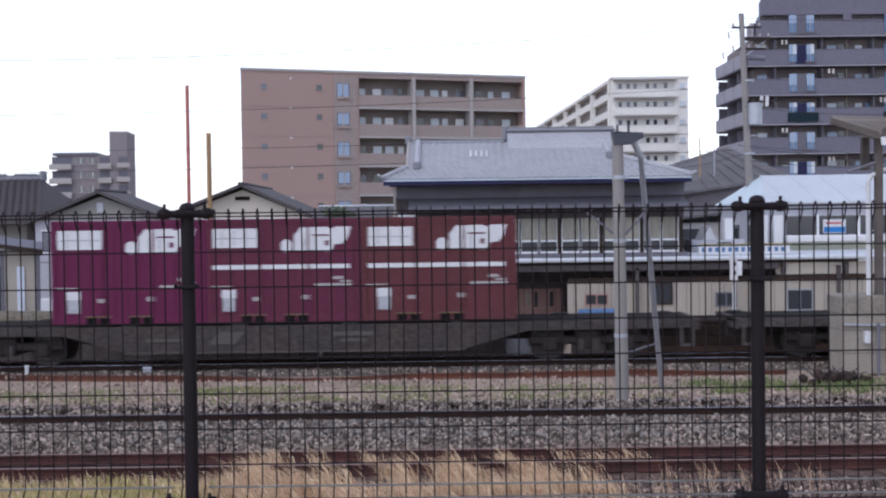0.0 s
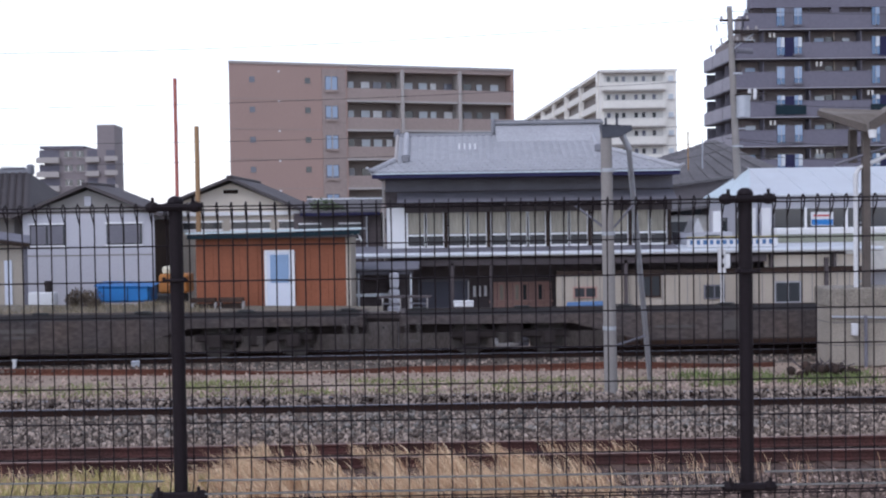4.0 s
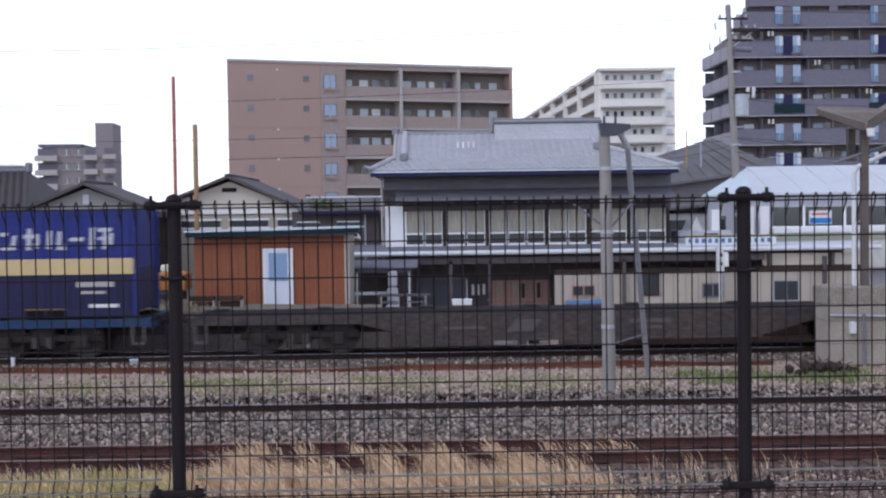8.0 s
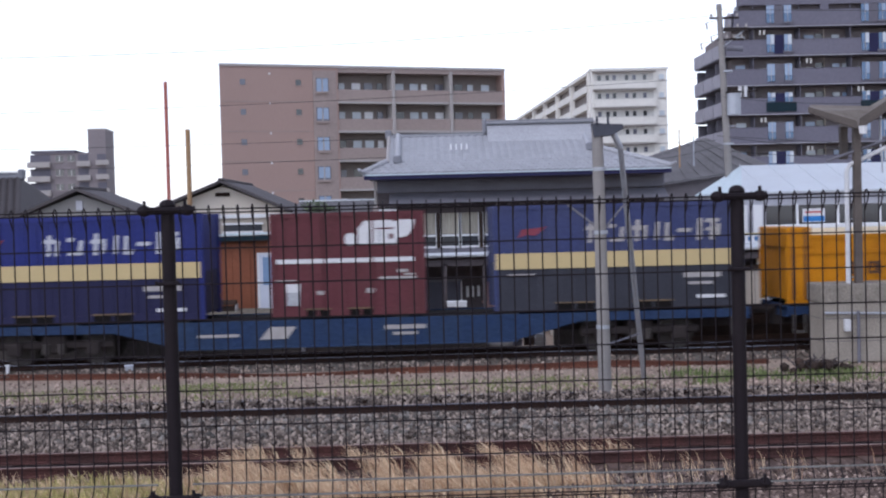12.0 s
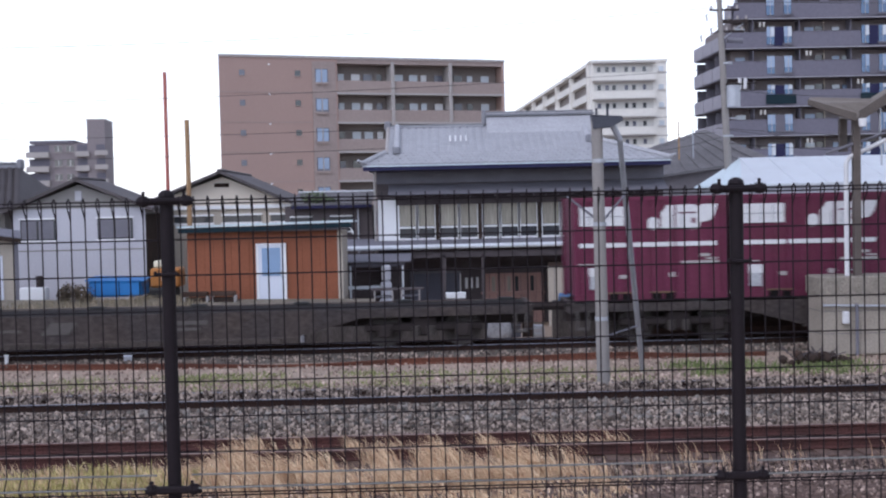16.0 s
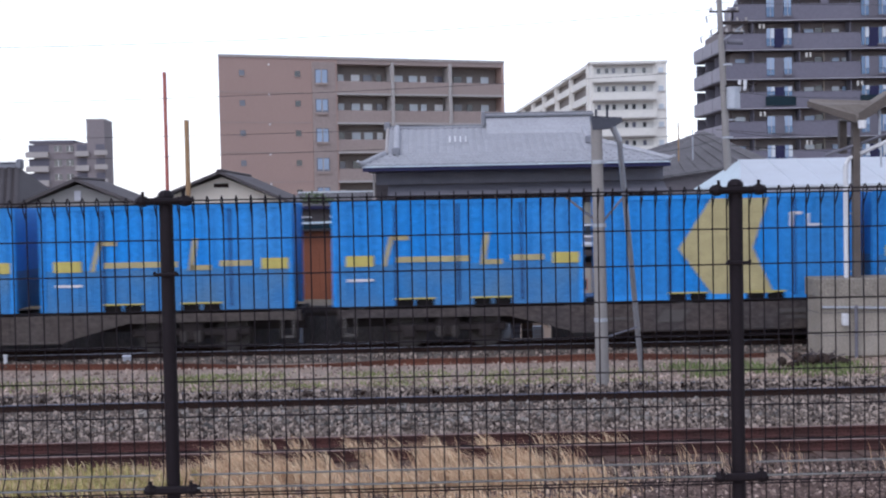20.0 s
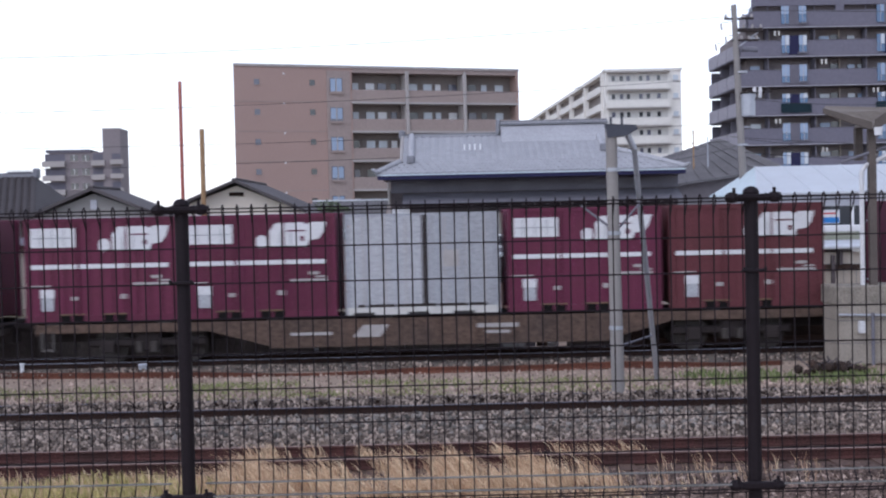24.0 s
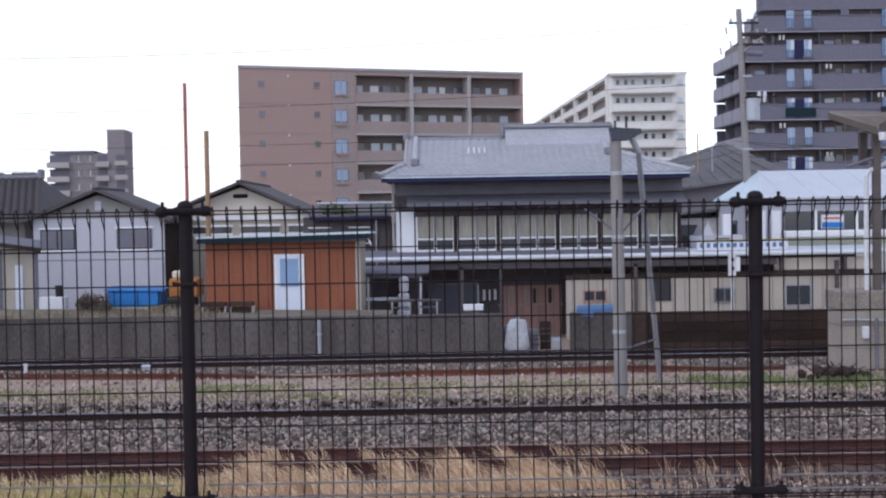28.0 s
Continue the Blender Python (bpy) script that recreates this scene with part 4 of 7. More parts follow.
def far_tower():
    b = thing("far_apartment_tower", (-81.8, 260, -2), "distant taupe apartment tower with a stair turret", "apartment block", rz=4)
    H, T = 20.1, 24.75
    bpart("wall", (1.0, 12.0, 0, 12, 0, H), M_TOWER, b)
    bpart("wall", (12.0, 15.6, -0.6, 9, 0, T), M_TOWER, b, "stair turret")
    bpart("parapet", (0.2, 9.2, -0.3, 12, H, H + 0.6), M_GREYAPT2, b)
    bpart("parapet", (11.9, 15.7, -0.7, 9, T, T + 0.3), M_SLAB, b)
    for k in range(7):
        z = H - 2.95 * (k + 1)
        bpart("balcony", (-0.4, 4.2, -1.2, 0.4, z, z + 1.15), M_SLAB, b)
        # dark plate on a flat wall, painted as the shade behind the balcony
        bpart("recess", (0.0, 4.1, -0.05, 0.0, z + 1.2, z + 2.7), M_GREYAPT2, b)
        for x in (5.2, 7.6):
            w = bpart("window", (x, x + 1.5, -0.08, 0.0, z + 1.2, z + 2.4), M_PANE, b)
            bpart("window_frame", (x + 0.7, x + 0.8, -0.12, -0.06, z + 1.2, z + 2.4), M_SASH, w)
            bpart("sill", (x - 0.1, x + 1.6, -0.25, 0, z + 1.0, z + 1.2), M_SLAB, w)
        bpart("balcony", (9.6, 12.4, -1.2, 0.1, z + 0.1, z + 1.2), M_SLAB, b)
        bpart("recess", (9.8, 12.0, -0.06, 0.0, z + 1.2, z + 2.7), M_GREYAPT2, b)
        bpart("balcony", (13.6, 16.2, -1.5, -0.5, z + 0.3, z + 1.3), M_SLAB, b)
        bpart("recess", (13.8, 15.6, -0.66, -0.6, z + 1.4, z + 2.6), M_GREYAPT2, b)


far_tower()


# ---- masts, poles ----
def masts():
    m = thing("striped_mast", (-12.3, 60, -1.0), "tall thin red and white steel mast", "mast")
    n = 7
    for i in range(n):
        tpart("segment", (0, 0, i * 11.13 / n), (0, 0, (i + 1) * 11.13 / n), 0.09, M_STACKRED if i % 2 else M_STACKRED, m, seg=8)
    m = thing("steel_post", (-9.42, 50, -1.0), "thin rusty yellow-brown steel post", "post")
    tpart("shaft", (0, 0, 0), (0, 0, 8.1), 0.10, M_BRASS, m, seg=8)


masts()


def catenary_pole():
    p = thing("concrete_pole", (3.33, 23.6, -0.2), "round grey concrete railway pole with a leaning steel strut", "pole")
    tpart("shaft", (0.02, 0, 0), (-0.03, 0, 5.3), 0.128, M_POLE, p, r2=0.105, seg=16)
    for z in (1.4, 3.2, 4.4):
        tpart("band", (0.0, 0, z), (0.0, 0, z + 0.07), 0.13, M_GALV, p, seg=16)
    tpart("strut", (1.27, 2.9, 0.0), (0.42, 0.1, 4.85), 0.055, M_GALV, p, "galvanised steel strut", seg=8)
    spart("cap", [(-0.14, -0.12, 5.30), (0.44, -0.12, 5.27), (0.46, -0.12, 5.18), (0.22, -0.12, 5.06), (-0.11, -0.12, 5.04)], (0, 0.24, 0), M_CAPSTEEL, p, "dark tapered steel bracket")
    for x in (-0.05, 0.16):
        tpart("bolt", (x, -0.14, 5.28), (x, -0.14, 5.42), 0.025, M_CAPSTEEL, p, seg=6)
    tpart("arm", (0.2, 0, 5.25), (0.43, 0.1, 4.82), 0.06, M_GALV, p, seg=8)
    tpart("brace", (-0.62, 0.1, 3.78), (-0.05, 0, 3.32), 0.022, M_TIMBERGREY, p, seg=6)
    tpart("brace", (0.5, 0.1, 3.78), (0.08, 0, 3.32), 0.022, M_TIMBERGREY, p, seg=6)
    tpart("cross_bar", (0.0, 0.1, 1.05), (1.05, 2.2, 1.05), 0.02, M_TIMBERGREY, p, seg=6)


catenary_pole()


def platform_end():
    b = thing("concrete_block", (9.05, 28.3, -0.2), "weathered pale concrete platform end block beside the track", "platform")
    bpart("body", (0, 30, 0, 1.1, 0, 1.40), M_CONCLIGHT, b, bevel=0.04)
    bpart("coping", (-0.03, 30, -0.04, 1.12, 1.38, 1.82), M_COPING, b, "darker mottled coping", bevel=0.03)
    for x in (0.95, 2.1, 3.3):
        bpart("joint", (x, x + 0.02, -0.046, 1.0, 1.38, 1.82), M_CONC, b)
    for z in (0.5, 1.02):
        bpart("joint", (-0.006, 30, -0.006, 1.0, z, z + 0.02), M_CONC, b)
    tpart("pipe", (0.78, -0.1, 0.0), (0.78, -0.1, 1.2), 0.04, M_TIMBERGREY, b, seg=8)
    bpart("junction_box", (0.46, 0.6, -0.14, 0.0, 0.74, 1.02), M_WHITE, b, bevel=0.02)
    tpart("conduit", (0.02, -0.06, 1.17), (3.0, -0.06, 1.08), 0.03, M_GALV, b, seg=8)


platform_end()


# ---- foreground mesh fence ----
def fence():
    """Welded mesh panels on round posts; the top of the mesh is folded towards the street."""
    y, z0, pitch = 4.37, 3.484, 0.0506
    step = 0.1249
    low = z0 - 8 * step
    ball = bmesh.new()
    bmesh.ops.create_uvsphere(ball, u_segments=10, v_segments=6, radius=1.0)
    for k in range(-2, 4):
        x0 = -0.903 + 2.002 * k
        p = thing("fence_post", (x0, y, 1.9), "dark brown round steel fence post with a domed cap", "fence post", "fence posts")
        tpart("shaft", (0, 0, 0), (0, 0, 1.614), 0.0245, M_FENCE, p, seg=16)
        bmc = ball.copy()
        bmesh.ops.transform(bmc, verts=bmc.verts, matrix=Matrix.Translation((0, 0, 1.614)) @ Matrix.Diagonal((0.029, 0.029, 0.022, 1)))
        part("cap", bmc, M_FENCE, p)
        for zz, big in ((z0 + 0.012, 1), (3.24, 0), (low, 1)):
            z = zz - 1.9
            c = bpart("clamp", (-0.078 if big else -0.04, 0.078 if big else 0.04, -0.042, -0.02, z - (0.012 if big else 0.006), z + (0.012 if big else 0.006)), M_FENCE, p, bevel=0.004)
            for s in (-1, 1):
                bmb = ball.copy()
                r = 0.027 if big else 0.009
                bmesh.ops.transform(bmb, verts=bmb.verts, matrix=Matrix.Translation((s * (0.074 if big else 0.036), -0.03, z)) @ Matrix.Diagonal((r, r * 0.8, r * 0.75, 1)))
                part("bolt", bmb, M_FENCE, c)
                tpart("stud", (s * (0.07 if big else 0.036), -0.045, z), (s * (0.07 if big else 0.036), -0.045, z + (0.034 if big else 0.012)), 0.006, M_FENCE, c, seg=6)
        if k == 3:
            continue
        f = thing("mesh_fence", (x0, y, low - 0.62), "dark brown welded wire mesh fence section", "fence", "mesh fence sections")
        h = z0 - low + 0.62
        bmw = bmesh.new()
        r = 0.0026
        fold = h - 8 * step
        pts = [(0, 0, 0), (0, 0, fold - 0.03), (0, -0.036, fold + 0.004), (0, 0, fold + 0.05), (0, 0, h + 0.012), (0, -0.022, h + 0.026), (0, -0.044, h + 0.012), (0, -0.034, h - 0.012), (0, 0, h - 0.05)]
        for a, b in zip(pts, pts[1:]):
            tube(bmw, a, b, r, seg=5)
        w = part("wire", bmw, M_FENCE, f)
        w.location.x = 0.047
        for i in range(1, 39):
            share("wire", w.data, pose(0.047 + i * pitch, random.uniform(-0.001, 0.001), 0), f)
        bmw = bmesh.new()
        tube(bmw, (0, 0, 0), (2.002, 0, 0), 0.0028, seg=5)
        hw = part("cross_wire", bmw, M_FENCE, f)
        hw.location = (0, -0.004, 0.05)
        for i in range(13):
            share("cross_wire", hw.data, pose(0, -0.004, h - i * step), f)
        share("cross_wire", hw.data, pose(0, -0.047, h + 0.012), f)
        # pale wires paint the highlight along the top of the fold
        bmw = bmesh.new()
        tube(bmw, (0.06, 0, 0), (1.942, 0, 0), 0.0036, seg=6)
        glint_wire = part("cross_wire", bmw, M_FENCEGLINT, f, "cross wire of the lower fold, sky glint in its pale colour")
        glint_wire.location = (0, -0.04, fold + 0.006)
        share("cross_wire", glint_wire.data, pose(0, -0.004, fold + 0.046), f)
        for dz in (-0.014, -0.024):
            share("cross_wire", hw.data, pose(0, -0.03, fold + dz), f)
    ball.free()


fence()


# ---- the neighbours on the left ----
def left_neighbours():
    h = thing("dark_roofed_house", (-22.0, 50, -1.0), "old house under a dark brown tiled hip roof", "house")
    bpart("wall", (-4, 5.0, 0.6, 8, 0, 4.6), M_GREYBOARD, h)
    e, r = 4.55, 6.35
    spart("roof", [(-6, -0.3, e), (5.9, -0.3, e), (4.6, 4, r), (-6, 4, r)], (0, 0, 0.12), M_DARKTILE, h)
    spart("roof", [(5.9, -0.3, e), (5.9, 8.3, e), (4.6, 4, r)], (0, 0, 0.12), M_DARKTILE, h)
    spart("roof", [(5.9, 8.3, e), (-6, 8.3, e), (-6, 4, r), (4.6, 4, r)], (0, 0, 0.12), M_DARKTILE, h)
    tv = [(-0.15, 0, 0.02), (-0.05, 0, 0.10), (0.06, 0, 0.09), (0.15, 0, 0.02), (-0.15, 0.34, 0), (-0.05, 0.34, 0.07), (0.06, 0.34, 0.06), (0.15, 0.34, 0), (-0.15, 0, -0.04), (0.15, 0, -0.04)]
    tf = [(0, 1, 5, 4), (1, 2, 6, 5), (2, 3, 7, 6), (8, 9, 3, 2, 1, 0)]
    v, f = [], []
    for j in range(15):
        t = j / 15
        for i in range(int((11.9 - 1.3 * t) / 0.3)):
            m = pose(5.7 - 1.3 * t - i * 0.3, -0.3 + 4.3 * t, e + (r - e) * t + 0.13, 22.7)
            k = len(v)
            v += [m @ Vector(p) for p in tv]
            f += [tuple(q + k for q in g) for g in tf]
    tiles = new("roof_tiles", fast_mesh("roof_tiles", v, f, M_DARKTILE))
    tiles.parent = h
    tagged(tiles, kind="stuff")
    bpart("ridge", (-6, 4.6, 3.85, 4.15, r + 0.08, r + 0.32), M_RIDGE, h, bevel=0.05)
    bpart("ridge_end", (4.5, 4.75, 3.8, 4.2, r + 0.05, r + 0.5), M_RIDGE, h, bevel=0.06)
    for i in range(7):
        bpart("ridge_tile", (-5.0 + i * 1.4, -4.0 + i * 1.4, 3.82, 4.18, r + 0.30, r + 0.38), M_RIDGE, h, bevel=0.02)

    s = thing("lean_to_shed", (-13.72, 42, -1.0), "small cream lean-to shed with a dark tin roof", "shed", rz=18)
    bpart("wall", (-3.4, 0, 0, 3, 0, 3.6), M_CREAMWALL, s)
    # no opening here: a dark sheet gives the doorway's shade
    bpart("doorway", (-3.38, -1.24, -0.03, 0.0, 0, 3.15), M_DARKWALL, s, "dark sheet painted as the shade of an open doorway")
    spart("roof", [(-3.5, -0.3, 4.18), (0.12, -0.3, 3.62), (0.12, 3.1, 3.82), (-3.5, 3.1, 4.38)], (0, 0, 0.07), M_TIMBERGREY, s)
    spart("roof_edge", [(-3.5, -0.33, 4.08), (0.12, -0.33, 3.52), (0.12, -0.33, 3.66), (-3.5, -0.33, 4.22)], (0, 0.03, 0), M_DARKWALL, s, "dark eave board")
    d = bpart("door", (-0.72, -0.48, -0.05, 0.0, 0.6, 3.1), M_DOOR, s, "narrow white door")
    bpart("corner_board", (-0.1, 0.03, -0.04, 0.06, 0, 3.55), M_TIMBERGREY, s)
    bpart("corner_board", (-1.24, -1.12, -0.04, 0.06, 0, 3.6), M_TIMBERGREY, s)

    # yard clutter behind the trackside wall
    b = thing("yard_bank", (-11.0, 37, -1.0), "bank of dry grassy earth behind the wall", "ground", kind="structure")
    spart("bank", [(-14, -2.6, 1.5), (9.4, -2.6, 1.5), (9.4, 1.7, 1.6), (-14, 1.7, 2.05)], (0, 0, -1.4), M_YARD, b)
    t = thing("blue_tarpaulin_stack", (-10.1, 39.5, 0.78), "stack covered by a bright blue tarpaulin", "tarpaulin")
    bpart("cover", (-0.66, 1.06, 0, 1.2, 0.0, 0.5), M_BLUE, t, bevel=0.06)
    spart("fold", [(-0.71, -0.03, 0.52), (1.16, -0.03, 0.48), (1.16, 1.2, 0.56), (-0.71, 1.2, 0.6)], (0, 0, 0.03), M_BLUE, t)
    for x in (-0.4, 0.35, 1.0):
        bpart("rope", (x, x + 0.025, -0.02, 0.02, 0.0, 0.53), M_TEAL, t)
    w = thing("white_box", (-12.45, 39.0, 0.62), "small white metal utility box", "utility box")
    bpart("box", (-0.28, 0.55, 0, 0.4, 0.14, 0.55), M_WHITE, w, bevel=0.03)
    bpart("foot", (0.05, 0.12, 0.05, 0.35, 0, 0.12), M_GALV, w)
    bpart("foot", (0.4, 0.47, 0.05, 0.35, 0, 0.12), M_GALV, w)
    tpart("pot", (0.3, 0.2, 0.55), (0.3, 0.2, 0.9), 0.10, M_BOGIE, w, "dark pot on the box", r2=0.12, seg=12)
    rng = random.Random(5)
    for i in range(14):
        o = thing("timber_offcut", (-12.6 + i * 0.68 + rng.uniform(-0.2, 0.2), 35.3 + rng.uniform(-0.4, 0.6), 0.53), "weathered pale timber offcut lying on the bank", "timber", "timber offcuts on the bank", rz=rng.uniform(-35, 35))
        n = rng.uniform(0.12, 0.4)
        bpart("board", (-n, n, -0.06, 0.06, -0.02, rng.uniform(0.05, 0.14)), M_SLAB if i % 3 else M_TIMBER, o, bevel=0.012)
    m = thing("machine", (-9.0, 42, -1.0), "small dull orange machine parked beside the house", "machine")
    bpart("body", (-0.3, 0.7, 0, 1.0, 1.9, 2.55), M_MACHINE, m, bevel=0.06)
    bpart("cab", (-0.2, 0.3, 0.1, 0.9, 2.55, 2.8), M_CREAM, m, bevel=0.05)
    tpart("lamp", (0.18, -0.05, 2.2), (0.18, 0.0, 2.2), 0.1, M_WHITE, m, seg=10)
    bpart("track", (-0.5, 0.5, -0.1, 1.1, 0, 1.9), M_BLACK, m, bevel=0.08)
    for bx in (-7.5, -6.65):
        g = thing("garden_bench", (bx, 38.2, 0.56), "small weathered bench beside the shed", "bench", "benches by the shed")
        bpart("seat", (0, 0.76, 0, 0.35, 0.26, 0.40), M_PLANK, g, bevel=0.01)
        bpart("lower_rail", (0.08, 0.7, 0.06, 0.3, 0.0, 0.22), M_DARKWALL, g)
        for x in (0.05, 0.75):
            for yy in (0.02, 0.3):
                bpart("leg", (x - 0.02, x + 0.04, yy, yy + 0.05, 0, 0.29), M_SLAB, g)
    for k, bx in enumerate((-1.6, -0.75)):
        g = thing("garden_table", (bx - 0.05, 39.0, -1.0), "low weathered table with pale legs by the house", "table", "garden tables")
        bpart("tabletop", (-0.1, 0.72, 0, 0.5, 1.82, 1.88), M_TIMBER, g)
        bpart("shelf", (0, 0.6, 0.05, 0.45, 1.62, 1.65), M_TIMBERGREY, g)
        for x in (0.0, 0.56):
            for yy in (0.0, 0.46):
                bpart("leg", (x, x + 0.04, yy, yy + 0.04, 0, 1.82), M_SLAB, g)
    c = thing("white_column_tank", (-1.55, 41, -1.0), "stacked white plastic tanks by the house", "tank")
    for k in range(3):
        bpart("tank", (0.04 * k, 0.42 - 0.02 * k, 0, 0.5, 0.9 + k * 0.55, 1.42 + k * 0.55), M_WHITEWALL, c, bevel=0.06)
    bpart("stand", (0, 0.55, 0, 0.5, 0, 0.9), M_TIMBERGREY, c)
    c = thing("cool_box", (0.62, 39.2, -1.0), "white cool box on a dark stand by the house", "box")
    bpart("stand", (0.05, 0.55, 0.03, 0.4, 0, 1.50), M_TIMBER, c)
    bpart("body", (0, 0.62, 0, 0.42, 1.50, 1.64), M_SASH, c, bevel=0.02)
    bpart("lid", (-0.01, 0.63, -0.01, 0.43, 1.64, 1.68), M_SASH, c, bevel=0.01)
    k = thing("carport", (-2.9, 41.5, -1.0), "low open carport with a dark interior and pale beams", "carport")
    bpart("back_wall", (0, 2.2, 3.0, 3.1, 0, 2.6), M_TIMBER, k)
    bpart("beam", (0, 1.4, -0.05, 0.05, 1.72, 1.82), M_STRAWTIN, k)
    bpart("beam", (-0.1, 2.2, 0.0, 0.1, 2.45, 2.55), M_TIMBERGREY, k)
    for x in (0.35, 2.1):
        bpart("post", (x, x + 0.06, 0, 0.08, 0, 2.5), M_STRAWTIN, k)
    spart("roof", [(-0.2, -0.2, 2.6), (2.4, -0.2, 2.6), (2.4, 3.1, 2.75), (-0.2, 3.1, 2.75)], (0, 0, 0.05), M_TIMBERGREY, k)


left_neighbours()


# ---- the buildings on the right ----
def blue_white_building():
    b = thing("blue_white_building", (12.9, 50, -1.0), "white building with a pale blue metal hip roof", "building")
    W, D, e, r = 16, 8, 4.95, 6.15
    bpart("wall", (0, W, 0, D, 0, e), M_WHITEWALL, b)
    for n, pts in enumerate(([(-0.2, -0.3, e), (W, -0.3, e), (W, 4, r), (0.9, 4, r)], [(-0.2, D + 0.3, e), (-0.2, -0.3, e), (0.9, 4, r)], [(W, D + 0.3, e), (-0.2, D + 0.3, e), (0.9, 4, r), (W, 4, r)])):
        spart("roof", pts, (0, 0, 0.08), M_SHEDROOF if n != 0 else M_STRAWTIN, b)
    for i in range(12):
        x = 0.8 + i * 1.25
        spart("roof_seam", [(x, -0.3, e + 0.08), (x + 0.04, -0.3, e + 0.08), (x + 0.04, 4, r + 0.08), (x, 4, r + 0.08)], (0, 0, 0.03), M_STRAWTIN, b)
    w = bpart("window", (0.85, W - 0.4, -0.05, 0.0, 3.66, 4.45), M_PANE, b, "long dark window band")
    for x in (2.05, 3.7, 5.4, 7.0, 8.8, 10.5):
        bpart("mullion", (x, x + 0.09, -0.09, -0.03, 3.64, 4.5), M_SASH, w)
    s = bpart("notice_board", (2.3, 3.2, -0.12, -0.06, 3.75, 4.3), M_WHITE, b, "white and blue notice board")
    bpart("notice_band", (2.32, 3.18, -0.13, -0.12, 3.78, 4.0), M_BLUE, s)
    bpart("notice_band", (2.4, 3.05, -0.13, -0.12, 4.12, 4.19), M_RED, s, "row of red lettering bars")
    bpart("awning", (0.7, W, -0.75, 0.0, 3.40, 3.68), M_SASH, b, "white upper edge of the awning", bevel=0.04)
    bpart("awning_band", (0.7, W, -0.72, 0.0, 3.12, 3.40), M_OLIVE, b, "pale olive-green band")
    bpart("lower_band", (0.7, W, -0.70, 0.0, 2.0, 3.12), M_PALEAPT, b)
    for yy in (1.2, 4.4):
        bpart("side_window", (-0.05, 0.0, yy, yy + 1.4, 3.0, 4.1), M_PANE, b)
    for x in (-0.35, 0.25):
        bpart("white_fin", (x, x + 0.35, -0.4, -0.25, 2.6, 4.5), M_SASH, b)


blue_white_building()


def right_clutter():
    s = thing("roof_sign", (9.25, 45.2, 2.1), "long white sign with unreadable dark lettering and a yellow edge", "sign")
    bpart("board", (0, 3.3, 0, 0.08, 0, 0.34), M_WHITE, s)
    bpart("edge", (0, 3.3, -0.01, 0.09, 0.34, 0.38), M_PALEYEL, s)
    for i in range(13):
        x = 0.1 + i * 0.24
        bpart("lettering_bar", (x, x + 0.13, -0.015, 0.0, 0.09, 0.25), M_BLUEDULL, s)
    for x in (0.2, 1.5):
        bpart("leg", (x, x + 0.06, 0.02, 0.08, -0.25, 0.0), M_GALV, s)
    g = thing("white_gable", (9.35, 47.0, -1.0), "small white gable behind the long eave", "house")
    bpart("wall", (0, 2.0, 0, 1.5, 0, 3.6), M_WHITEWALL, g)
    spart("gable", [(0.42, -0.02, 3.6), (0.9, -0.02, 3.6), (0.68, -0.02, 4.15)], (0, 1.5, 0), M_WHITE, g)
    bpart("window", (0.95, 1.5, -0.04, 0.0, 3.0, 3.5), M_PANE, g)
    bpart("chimney", (1.3, 1.6, 0.2, 0.5, 3.6, 4.4), M_SASH, g)
    b = thing("shop_sign", (8.35, 46.3, 3.35), "small red-brown hanging shop sign", "sign")
    bpart("board", (0, 0.32, 0, 0.06, -0.5, 0.36), M_RED, b)
    bpart("bracket", (0.2, 0.26, 0.0, 0.06, 0.36, 1.0), M_GALV, b)
    bpart("bracket", (0.0, 0.5, 0.02, 0.05, -0.06, -0.02), M_WHITE, b)
    w = thing("signal_box_post", (9.95, 43.4, -1.0), "white signal case on a post by the long eave", "signal case")
    bpart("post", (0.1, 0.2, 0, 0.1, 0, 2.3), M_WHITE, w)
    bpart("case", (0.02, 0.26, -0.1, 0.15, 2.2, 3.1), M_WHITE, w, bevel=0.03)
    # proud dark plates paint the shade in the case's openings
    for zz in (2.45, 2.75):
        bpart("opening", (0.09, 0.19, -0.11, -0.1, zz, zz + 0.12), M_BOGIE, w)
    bpart("panel", (0.26, 0.42, -0.05, 0.1, 2.4, 2.9), M_SASH, w, bevel=0.02)
    # roofs between the house and the tower
    r = thing("grey_roofed_house", (9.6, 62, -1.0), "house with a grey hip roof between the taller buildings", "house")
    spart("wall", [(0, 0, 0), (7, 0, 0), (7, 0, 6.42), (0, 0, 5.36)], (0, 8, 0), M_TOWER, r)
    spart("roof", [(-0.9, -0.6, 5.2), (7.6, -0.6, 6.3), (5.4, 4, 8.05), (1.3, 4, 6.8)], (0, 0, 0.12), M_GREYROOF, r)
    spart("roof", [(-0.6, 8.6, 5.1), (-0.6, -0.6, 5.1), (1.3, 4, 6.8)], (0, 0, 0.12), M_RIDGE, r)
    bpart("aerial", (3.35, 3.41, 1, 1.06, 5.1, 8.45), M_BRASS, r)
    bpart("aerial", (4.08, 4.13, 1, 1.05, 5.1, 8.1), M_GALV, r)
    for x in (0.6, 2.6, 4.6):
        bpart("window", (x, x + 1.2, -0.05, 0.0, 3.6, 4.6), M_PANE, r)
    for i in range(12):
        t = i / 12
